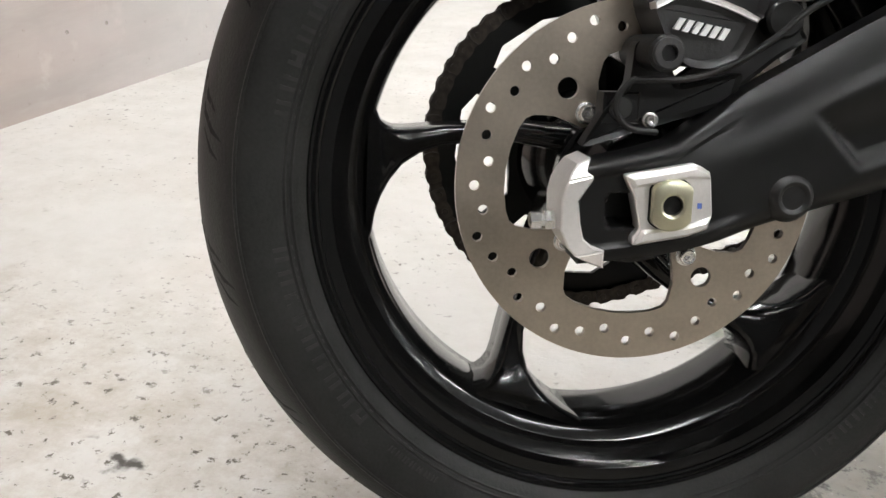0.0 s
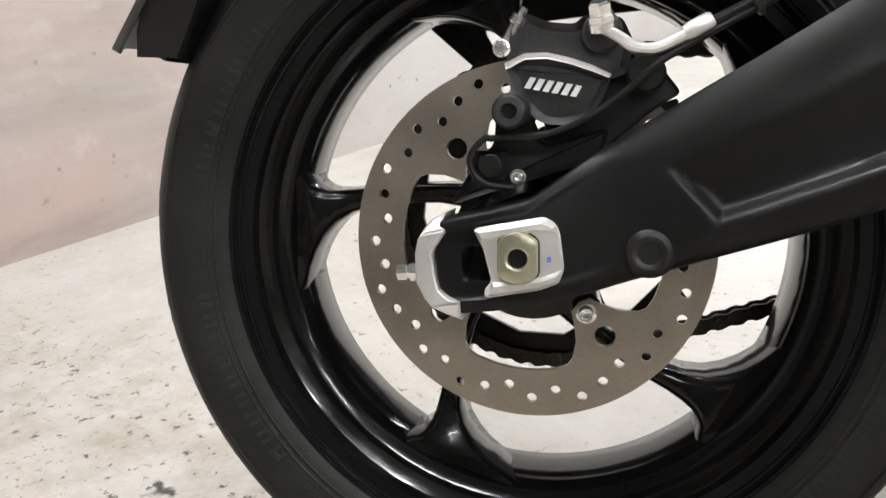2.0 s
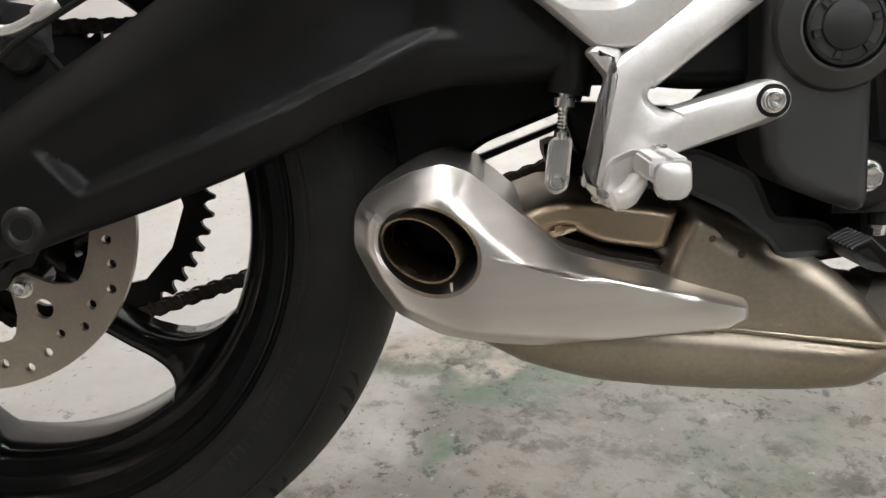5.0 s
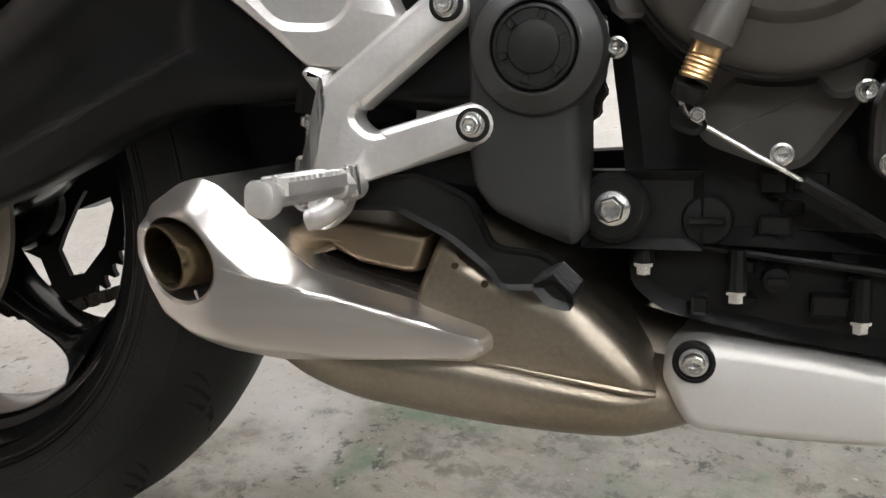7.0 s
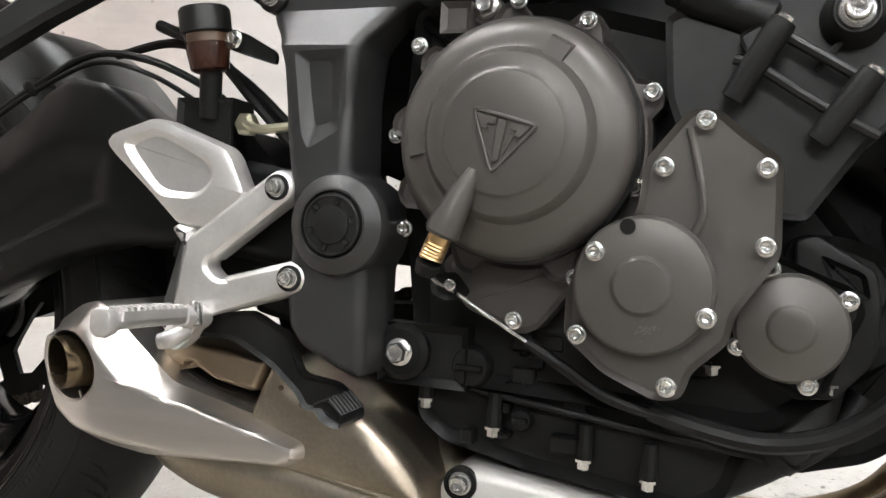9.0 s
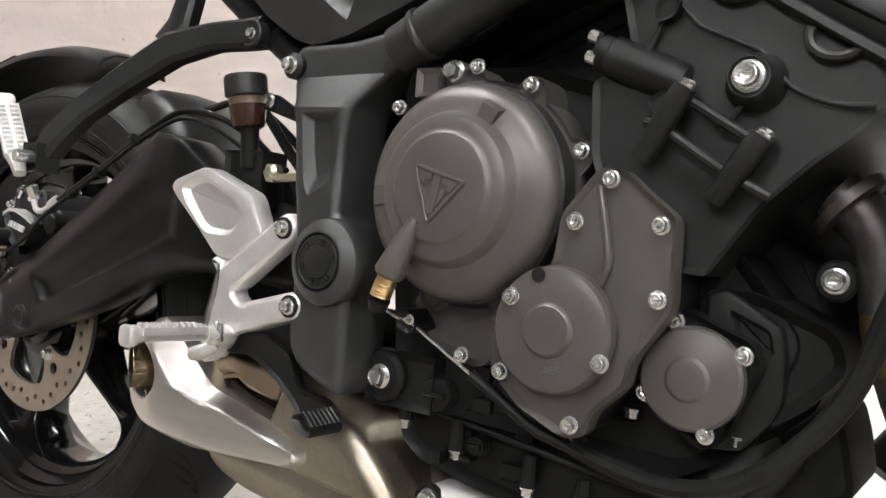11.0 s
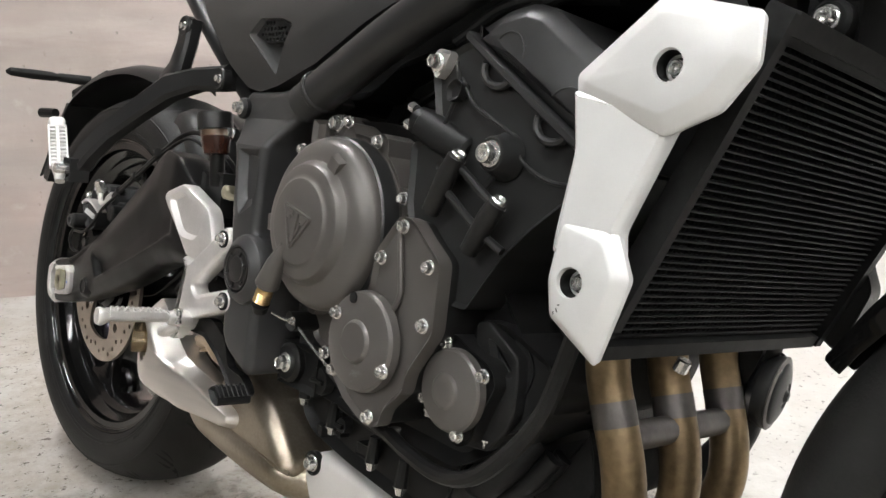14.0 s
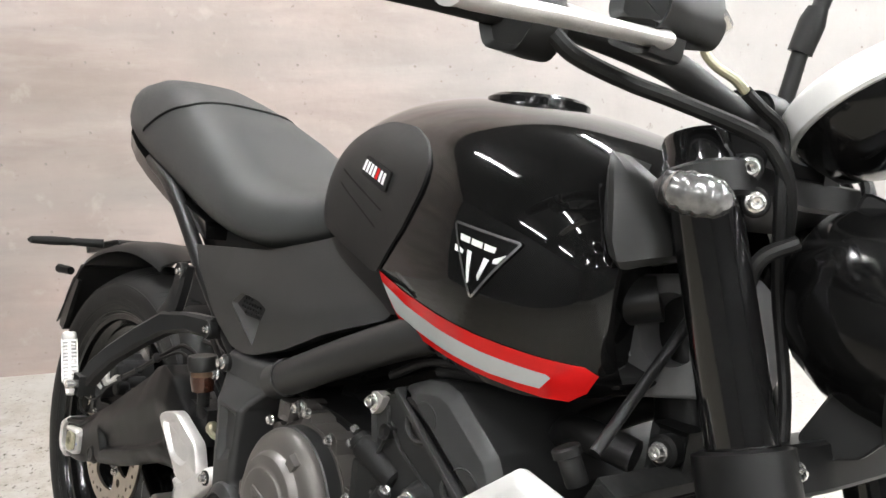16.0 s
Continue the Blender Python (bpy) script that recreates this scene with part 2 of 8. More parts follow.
def wall_material():
    m, n, l, b, co, nz, blend = concrete("board_marked_concrete", None, None, None, 0)
    pos = n.new("ShaderNodeNewGeometry").outputs["Position"]
    mp = n.new("ShaderNodeMapping")
    mp.inputs["Scale"].default_value = (1, 0.35, 3.0)
    l.new(pos, mp.inputs["Vector"])
    c = blend(nz(1.1, 6, 0.35, 0.7, pos), (0.37, 0.305, 0.277), (0.53, 0.457, 0.425))
    c = blend(nz(2.2, 7, 0.42, 0.8, mp.outputs["Vector"]), c, (0.33, 0.305, 0.285))
    c = blend(nz(0.9, 5, 0.52, 0.72, pos), c, (0.47, 0.35, 0.307))
    # level tide marks of the boards and pale bloom between them
    bed = n.new("ShaderNodeMapping")
    bed.inputs["Scale"].default_value = (0.6, 0.6, 3.2)
    l.new(pos, bed.inputs["Vector"])
    c = blend(nz(1.5, 8, 0.48, 0.86, bed.outputs["Vector"], rough=0.62, warp=0.3), c, (0.24, 0.2, 0.175))
    c = blend(nz(2.7, 7, 0.55, 0.95, bed.outputs["Vector"], rough=0.6), c, (0.54, 0.48, 0.45))
    # the farther stretch turns to a cooler, paler grey
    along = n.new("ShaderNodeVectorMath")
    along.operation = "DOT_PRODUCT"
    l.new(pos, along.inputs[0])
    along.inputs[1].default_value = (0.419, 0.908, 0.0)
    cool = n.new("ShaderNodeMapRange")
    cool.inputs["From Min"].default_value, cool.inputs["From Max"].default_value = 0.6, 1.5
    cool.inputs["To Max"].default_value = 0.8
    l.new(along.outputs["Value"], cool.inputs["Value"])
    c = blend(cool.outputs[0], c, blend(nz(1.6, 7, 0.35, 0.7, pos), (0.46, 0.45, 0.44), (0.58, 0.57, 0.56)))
    c = blend(nz(38, 4, 0.66, 0.75, pos), c, (0.3, 0.25, 0.225))
    c = blend(nz(12, 7, 0.6, 1.0, pos), c, (0.58, 0.53, 0.5))
    info = n.new("ShaderNodeObjectInfo")
    vary = n.new("ShaderNodeMapRange")
    vary.inputs["To Min"].default_value, vary.inputs["To Max"].default_value = 0.9, 1.06
    l.new(info.outputs["Random"], vary.inputs["Value"])
    tone = n.new("ShaderNodeHueSaturation")
    l.new(vary.outputs[0], tone.inputs["Value"])
    l.new(c, tone.inputs["Color"])
    l.new(tone.outputs["Color"], b.inputs["Base Color"])
    b.inputs["Roughness"].default_value = 0.75
    bp = n.new("ShaderNodeBump")
    bp.inputs["Strength"].default_value, bp.inputs["Distance"].default_value = 0.25, 0.003
    l.new(nz(25, 8, 0.2, 0.8), bp.inputs["Height"])
    l.new(bp.outputs["Normal"], b.inputs["Normal"])
    return m


FLOOR = floor_material()
DARK_WALL = material("unseen_dark_wall", (0.045, 0.045, 0.045), 0.8, spread=0.2, scale=2)
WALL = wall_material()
CEILING = material("grey_ceiling", (0.06, 0.06, 0.06), 0.9, spread=0.2, scale=3, bump=0.3, bump_scale=60)
HOLE = material("shaded_tie_hole", (0.3, 0.265, 0.245), 0.9, spread=0.3, scale=60)
FIXTURE = material("white_fixture", (0.7, 0.7, 0.7), 0.5, spread=0.05)
TUBE = bpy.data.materials.new("fluorescent_tube")
TUBE.use_nodes = True
TUBE.node_tree.nodes["Principled BSDF"].inputs["Base Color"].default_value = (0.9, 0.9, 0.9, 1)
TUBE.node_tree.nodes["Principled BSDF"].inputs["Emission Color"].default_value = (0.97, 0.97, 0.96, 1)
TUBE.node_tree.nodes["Principled BSDF"].inputs["Emission Strength"].default_value = TUBE_STRENGTH


# ---- building helpers ----
def finish(name, bm, mat, parent=None, label="", angle=35):
    """One mesh object out of a bmesh, smooth but for edges sharper than the angle."""
    bmesh.ops.recalc_face_normals(bm, faces=bm.faces)
    me = bpy.data.meshes.new(name)
    bm.to_mesh(me)
    bm.free()
    me.materials.append(mat)
    for p in me.polygons:
        p.use_smooth = True
    me.set_sharp_from_angle(angle=radians(angle))
    ob = new(name, me)
    if parent is not None:
        ob.parent = parent
    if label:
        tagged(ob, label)
    return ob


part = finish


def place(name, me, m, parent, label=""):
    """Another object on a mesh that is already there."""
    ob = new(name, me)
    ob.parent = parent
    ob.matrix_basis = m
    if label:
        tagged(ob, label)
    return ob


def loft(bm, rings, cap=True, close=False):
    """Skin a row of rings with the same number of points."""
    vs = [[bm.verts.new(p) for p in r] for r in rings]
    k = len(vs[0])
    pairs = list(zip(vs, vs[1:])) + ([(vs[-1], vs[0])] if close else [])
    for a, b in pairs:
        for i in range(k):
            j = (i + 1) % k
            bm.faces.new((a[i], a[j], b[j], b[i]))
    if cap and not close:
        bm.faces.new(vs[0][::-1])
        bm.faces.new(vs[-1])
    return vs


def inset(pts, d):
    """A closed outline moved inwards by d."""
    k, area = len(pts), 0
    for i in range(k):
        area += pts[i][0] * pts[(i + 1) % k][1] - pts[(i + 1) % k][0] * pts[i][1]
    s, out = (1 if area > 0 else -1), []
    for i in range(k):
        p, q, r = Vector(pts[i - 1]), Vector(pts[i]), Vector(pts[(i + 1) % k])
        a, b = (q - p).normalized(), (r - q).normalized()
        na, nb = Vector((-a.y, a.x)) * s, Vector((-b.y, b.x)) * s
        h = na + nb
        h = h / max(0.35, h.length_squared / 2) if h.length > 1e-6 else na
        out.append(tuple(q + h * d))
    return out


def rounded(pts, r, k=4):
    """A closed outline with its corners rounded."""
    out, n = [], len(pts)
    for i in range(n):
        p, q, s = Vector(pts[i - 1]), Vector(pts[i]), Vector(pts[(i + 1) % n])
        a = q + (p - q).normalized() * min(r, (p - q).length * 0.45)
        b = q + (s - q).normalized() * min(r, (s - q).length * 0.45)
        for j in range(k + 1):
            t = j / k
            out.append(tuple(a * (1 - t) ** 2 + q * 2 * t * (1 - t) + b * t ** 2))
    return out


def dense(pts, n=6):
    out = []
    for i in range(len(pts)):
        p, q = Vector(pts[i]), Vector(pts[(i + 1) % len(pts)])
        out += [tuple(p.lerp(q, j / n)) for j in range(n)]
    return out


def slab(bm, pts, y0, y1, edge=0.003, steps=3, back=True):
    """An outline in x and z, thick from y0 (outer) to y1 (inner), with rounded rims."""
    s = 1 if y1 > y0 else -1
    rings = []
    for j in range(steps + 1):
        t = j / steps * math.pi / 2
        rings.append([(x, y0 + s * edge * (1 - math.sin(t)), z) for x, z in inset(pts, edge * (1 - math.cos(math.pi / 2 - t)))])
    if back:
        for j in range(steps + 1):
            t = j / steps * math.pi / 2
            rings.append([(x, y1 - s * edge * (1 - math.cos(t)), z) for x, z in inset(pts, edge * (1 - math.cos(t)))])
    else:
        rings.append([(x, y1, z) for x, z in pts])
    loft(bm, rings)


def frame_at(d):
    d = Vector(d).normalized()
    u = d.cross(Vector((0, 0, 1)) if abs(d.z) < 0.9 else Vector((1, 0, 0))).normalized()
    return d, u, d.cross(u)


def smooth_path(pts, k=6):
    """A curve through the points."""
    pts = [Vector(p) for p in pts]
    ext = [pts[0] * 2 - pts[1]] + pts + [pts[-1] * 2 - pts[-2]]
    out = []
    for i in range(1, len(ext) - 2):
        a, b, c, d = ext[i - 1:i + 3]
        for j in range(k):
            t = j / k
            out.append(0.5 * (2 * b + (c - a) * t + (2 * a - 5 * b + 4 * c - d) * t * t + (3 * b - a - 3 * c + d) * t ** 3))
    return out + [pts[-1]]


def sweep(bm, pts, r, seg=12, flat=1.0, cap=True):
    """A round bar along points; r: one radius or one for each point."""
    pts = [Vector(p) for p in pts]
    rs = r if isinstance(r, (list, tuple)) else [r] * len(pts)
    rings, u = [], None
    for i, p in enumerate(pts):
        d = (pts[min(i + 1, len(pts) - 1)] - pts[max(i - 1, 0)]).normalized()
        if u is None:
            u = frame_at(d)[1]
        u = (u - d * u.dot(d)).normalized()
        v = d.cross(u)
        rings.append([p + (u * math.cos(a) + v * math.sin(a) * flat) * rs[i] for a in (2 * math.pi * k / seg for k in range(seg))])
    loft(bm, rings, cap)


def lathe(bm, profile, centre=(0, 0, 0), axis=(0, 1, 0), seg=48, close=False):
    """Turn a profile of (radius, way along the axis)."""
    d, u, v = frame_at(axis)
    c = Vector(centre)
    rings = []
    for r, a in profile:
        r = max(r, 1e-5)
        rings.append([c + d * a + (u * math.cos(t) + v * math.sin(t)) * r for t in (2 * math.pi * k / seg for k in range(seg))])
    loft(bm, rings, cap=not close, close=close)


def rod(bm, a, b, r, seg=16, edge=0.001):
    a, b = Vector(a), Vector(b)
    n = (b - a).length
    lathe(bm, [(r - edge, 0), (r, edge), (r, n - edge), (r - edge, n)], a, b - a, seg)


def box(bm, lo, hi, edge=0.002):
    x0, y0, z0 = lo
    x1, y1, z1 = hi
    slab(bm, [(x0, z0), (x1, z0), (x1, z1), (x0, z1)], y0, y1, edge, 2)


def pierced(bm, outer, holes, y0, y1):
    """A flat plate in x and z with real holes."""
    edges = []
    loops = []
    for loop in [outer] + holes:
        vs = [bm.verts.new((x, y0, z)) for x, z in loop]
        loops.append(vs)
        edges += [bm.edges.new((vs[i], vs[(i + 1) % len(vs)])) for i in range(len(vs))]
    filled = bmesh.ops.triangle_fill(bm, edges=edges, use_beauty=True, use_dissolve=False)
    faces = [f for f in filled["geom"] if isinstance(f, bmesh.types.BMFace)]
    twin = {}
    for loop in loops:
        for v in loop:
            twin[v] = bm.verts.new((v.co.x, y1, v.co.z))
    for f in faces:
        bm.faces.new([twin[v] for v in f.verts][::-1])
    for vs in loops:
        for i in range(len(vs)):
            a, b = vs[i], vs[(i + 1) % len(vs)]
            bm.faces.new((a, b, twin[b], twin[a]))


def circle(cx, cz, r, k=16, start=0.0):
    return [(cx + r * math.cos(start + 2 * math.pi * i / k), cz + r * math.sin(start + 2 * math.pi * i / k)) for i in range(k)]


def bolt_mesh(name, kind):
    """A bolt head that looks to -y, radius 1 over the flange, with a real hexagon socket or head."""
    bm = bmesh.new()

    def round_ring(r, y, k=24):
        return [Vector((r * math.cos(a), y, r * math.sin(a))) for a in (2 * math.pi * i / k for i in range(k))]

    def hex_ring(r, y, k=24):
        out = []
        for i in range(k):
            a = 2 * math.pi * i / k
            q = r * math.cos(math.pi / 6) / math.cos(a % (math.pi / 3) - math.pi / 6)
            out.append(Vector((q * math.cos(a), y, q * math.sin(a))))
        return out

    if kind == "socket":
        loft(bm, [round_ring(1.0, 0.0), round_ring(1.0, -0.12), round_ring(0.94, -0.2), round_ring(0.76, -0.24), round_ring(0.72, -0.3), round_ring(0.72, -0.74), round_ring(0.69, -0.84), round_ring(0.6, -0.9),
                  hex_ring(0.47, -0.88), hex_ring(0.43, -0.82), hex_ring(0.41, -0.4), round_ring(0.12, -0.3)])
    else:
        loft(bm, [round_ring(1.0, 0.0), round_ring(1.0, -0.13), round_ring(0.93, -0.22), round_ring(0.78, -0.27), hex_ring(0.76, -0.3), hex_ring(0.75, -0.78), hex_ring(0.66, -0.92),
                  round_ring(0.5, -0.94), round_ring(0.44, -0.86), round_ring(0.1, -0.82)])
    bmesh.ops.recalc_face_normals(bm, faces=bm.faces)
    me = bpy.data.meshes.new(name)
    bm.to_mesh(me)
    bm.free()
    me.materials.append(ZINC)
    for p in me.polygons:
        p.use_smooth = True
    me.set_sharp_from_angle(angle=radians(35))
    return me


SOCKET, HEX = bolt_mesh("socket_bolt", "socket"), bolt_mesh("flange_bolt", "hex")


def bolt(p, r, parent, hexagon=False, turn=(0, 0, 0), label=""):
    return place("bolt", HEX if hexagon else SOCKET,
                 Matrix.Translation(p) @ pose(0, 0, 0, *turn) @ pose(0, 0, 0, 0, (p[0] * 997 + p[2] * 613) * 57 % 60, 0) @ Matrix.Diagonal((r * 0.92, r, r * 0.92, 1)), parent, label)


def panel(bm, outline, y0, y1, edge=0.003, pockets=(), steps=3):
    """A slab whose outer face (y0, to -y) carries sunk pockets: (outline, depth, slope or floor outline)."""
    s = 1 if y1 > y0 else -1
    rings = [[(x, y1, z) for x, z in outline]]
    for j in range(steps + 1):
        t = j / steps * math.pi / 2
        rings.append([(x, y0 + s * edge * (1 - math.sin(t)), z) for x, z in inset(outline, edge * (1 - math.cos(t)))])
    vs = loft(bm, rings, cap=False)
    bm.faces.new(vs[0])
    last = vs[-1]
    edges = [bm.edges.get((last[i], last[(i + 1) % len(last)])) for i in range(len(last))]
    for ol, depth, slope in pockets:
        prev = [bm.verts.new((x, y0, z)) for x, z in ol]
        edges += [bm.edges.new((prev[i], prev[(i + 1) % len(prev)])) for i in range(len(prev))]
        nxt = [bm.verts.new((x, y0 + s * depth, z)) for x, z in (slope if isinstance(slope, list) else inset(ol, slope))]
        for i in range(len(prev)):
            bm.faces.new((prev[i], prev[(i + 1) % len(prev)], nxt[(i + 1) % len(prev)], nxt[i]))
        bm.faces.new(nxt)
    bmesh.ops.triangle_fill(bm, edges=edges, use_beauty=True)


def resample(pts, step):
    """A closed outline in even steps."""
    out = []
    for i in range(len(pts)):
        p, q = Vector(pts[i]), Vector(pts[(i + 1) % len(pts)])
        n = max(1, round((q - p).length / step))
        out += [tuple(p.lerp(q, j / n)) for j in range(n)]
    return out


def puffed(bm, outline, inner, back, front, rows=16):
    """A skin from a closed outline to an inner one; front(x, z, d) gives its y at the distance d from the outline."""
    ends = np.array(outline)
    step = np.roll(ends, -1, axis=0) - ends
    size = np.maximum((step ** 2).sum(axis=1), 1e-12)
    prev = [bm.verts.new((x, back, z)) for x, z in outline]
    bm.faces.new(prev)
    for j in range(rows + 1):
        f = (j / rows) ** 1.7
        nxt = []
        for (x, z), (u, w) in zip(outline, inner):
            p = np.array((x + (u - x) * f, z + (w - z) * f))
            t = np.clip(((p - ends) * step).sum(axis=1) / size, 0, 1)
            d = float(np.sqrt((((ends + step * t[:, None]) - p) ** 2).sum(axis=1).min())) if j else 0.0
            nxt.append(bm.verts.new((p[0], front(p[0], p[1], d), p[1])))
        for i in range(len(prev)):
            bm.faces.new((prev[i - 1], prev[i], nxt[i], nxt[i - 1]))
        prev = nxt
    return prev


# ---- the room ----
ROOM = pose(-1.34, 0.196, 0, 0, 0, -24.8)  # x: off the long concrete wall, y: along it
LONG, DEEP, HIGH = (-2.6, 7.0), 11.0, 2.45


def room_piece(name, lo, hi, mat, label, category):
    bm = bmesh.new()
    box(bm, lo, hi, 0.002)
    ob = finish(name, bm, mat, None, label)
    ob.matrix_basis = ROOM
    tagged(ob, "", category, "", "structure")
    return ob


room_piece("floor", (-0.2, LONG[0], -0.2), (DEEP, LONG[1], 0.0), FLOOR, "worn pale concrete garage floor with dark stains", "floor")
room_piece("ceiling", (-0.2, LONG[0], HIGH), (DEEP, LONG[1], HIGH + 0.2), CEILING, "dark grey concrete ceiling with tube lamps", "ceiling")
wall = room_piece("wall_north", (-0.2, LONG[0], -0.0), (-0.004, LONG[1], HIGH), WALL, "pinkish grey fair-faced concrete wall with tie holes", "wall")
# unseen walls, added dark to hold down fill light and reflections
room_piece("wall_south", (DEEP, LONG[0], -0.2), (DEEP + 0.2, LONG[1], HIGH + 0.2), DARK_WALL, "unseen dark wall closing the room to keep reflections low", "wall")
room_piece("wall_east", (-0.2, LONG[1], -0.2), (DEEP + 0.2, LONG[1] + 0.2, HIGH + 0.2), DARK_WALL, "unseen dark wall closing the room to keep reflections low", "wall")
room_piece("wall_west", (-0.2, LONG[0] - 0.2, -0.2), (DEEP + 0.2, LONG[0], HIGH + 0.2), DARK_WALL, "unseen dark wall closing the room to keep reflections low", "wall")


# board-formed panels in half bond, each with its four tie holes
PW, PH, PZ0 = 0.5165, 0.306, 0.102
HOLES = [(0.062, 0.054), (PW - 0.062, 0.054), (0.062, PH - 0.04), (PW - 0.062, PH - 0.04)]
bm = bmesh.new()
pierced(bm, [(0.0012, 0.0008), (PW - 0.0012, 0.0008), (PW - 0.0012, PH - 0.0008), (0.0012, PH - 0.0008)], [circle(x, z, 0.0048, 10) for x, z in HOLES], -0.0041, 0.0)
bmesh.ops.rotate(bm, verts=bm.verts, cent=(0, 0, 0), matrix=Matrix.Rotation(radians(90), 3, "Z"))
for v in bm.verts:
    v.co.x = -v.co.x - 0.0041
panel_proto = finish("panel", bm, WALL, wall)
PANEL = panel_proto.data
bpy.data.objects.remove(panel_proto)
# darker discs deepen the shade inside the shallow tie holes
bm = bmesh.new()
lathe(bm, [(0.0048, 0.0), (0.0048, 0.0008), (0.003, 0.0004), (0.001, 0.0002)], (0, 0, 0), (1, 0, 0), 10)
hole_shade_proto = finish("tie_hole_shade", bm, HOLE, wall)
HOLE_SHADE = hole_shade_proto.data
bpy.data.objects.remove(hole_shade_proto)
for j in range(-1, 9):
    z = PZ0 + PH * (j - 1)
    for i in range(-9, 13):
        y = -0.013 + PW * (i + (0.5 if (j + 3) % 2 == 0 else 0.0))
        if z < -0.01 or z + PH > HIGH or y < LONG[0] or y + PW > LONG[1]:
            continue
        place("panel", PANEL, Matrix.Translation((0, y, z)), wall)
        if -1.1 < y < 2.8 and z < 1.4:
            for hx, hz in HOLES:
                place("tie_hole_shade", HOLE_SHADE, Matrix.Translation((-0.0038, y + hx, z + hz)), wall)


def tube_lamp(x, y, along=True):
    root = new("tube_lamp")
    tagged(root, "white ceiling fitting with a lit fluorescent tube", "ceiling lamp", "tube lamps on the ceiling", "")
    bm = bmesh.new()
    slab(bm, [(-0.04, -0.045), (0.04, -0.045), (0.055, 0.0), (-0.055, 0.0)], -0.63, 0.63, 0.004)
    part("housing", bm, FIXTURE, root)
    for e in (-0.615, 0.6):
        bm = bmesh.new()
        box(bm, (-0.012, e, -0.085), (0.012, e + 0.015, -0.04))
        part("lampholder", bm, FIXTURE, root)
    bm = bmesh.new()
    rod(bm, (0, -0.6, -0.066), (0, 0.6, -0.066), 0.014, 14)
    part("tube", bm, TUBE, root, "lit fluorescent tube")
    root.matrix_basis = ROOM @ pose(x, y, HIGH - 0.001, 0, 0, 0 if along else 90)
    return root


SPOTS = [(1.15, 0.1), (1.15, 1.8), (1.15, 3.5), (1.15, 5.2), (3.2, -1.6), (3.2, 0.2), (3.2, 2.0), (3.2, 3.8), (5.2, -1.4), (5.2, 0.6), (5.2, 2.4), (5.2, 4.2), (7.4, -0.4), (7.4, 1.6), (7.4, 3.6), (9.6, 0.6), (9.6, 2.8)]
LAMP = tube_lamp(*SPOTS[0], False)
for lx, ly in SPOTS[1:]:
    copy_thing(LAMP, ROOM @ pose(lx, ly, HIGH - 0.001, 0, 0, 90))


# ---- the motorcycle ----
bike = new("motorcycle")
bike.matrix_basis = BIKE
tagged(bike, "black naked motorcycle with red and silver stripe on side stand", "motorcycle")

# rear wheel: rim, spokes, tyre, disc, sprocket
bm = bmesh.new()
half = [(0.234, 0.0755), (0.2336, 0.0785), (0.232, 0.0797), (0.2302, 0.0792), (0.2293, 0.0772), (0.2282, 0.0757), (0.2268, 0.0762), (0.2255, 0.0757), (0.2247, 0.074), (0.224, 0.0715), (0.216, 0.0635), (0.208, 0.0555), (0.2062, 0.0532), (0.2046, 0.05), (0.198, 0.0465), (0.1942, 0.042), (0.1915, 0.034), (0.1895, 0.018)]
outer = [(0.199, 0.02), (0.206, 0.05), (0.215, 0.06), (0.2165, 0.073)]
far = [(0.1895, 0.016), (0.1925, 0.024), (0.199, 0.034), (0.2065, 0.044), (0.213, 0.056), (0.2185, 0.068), (0.224, 0.077), (0.2305, 0.0795), (0.2335, 0.0785), (0.234, 0.0755)]
far_out = [(0.2225, 0.074), (0.218, 0.06), (0.2115, 0.046), (0.2, 0.026)]
ring = [(r, -y) for r, y in half] + far + far_out + [(r, -y) for r, y in outer]
lathe(bm, ring, seg=120, close=True)
rear_wheel = part("rear_wheel", bm, RIM_BLACK, bike, "gloss black cast rear wheel with five thin spokes", 30)
bm = bmesh.new()
lathe(bm, [(0.018, -0.075), (0.036, -0.075), (0.043, -0.068), (0.046, -0.05), (0.04, -0.03), (0.04, 0.03), (0.055, 0.05), (0.06, 0.08), (0.02, 0.085)], seg=40)
part("hub", bm, RIM_BLACK, rear_wheel)
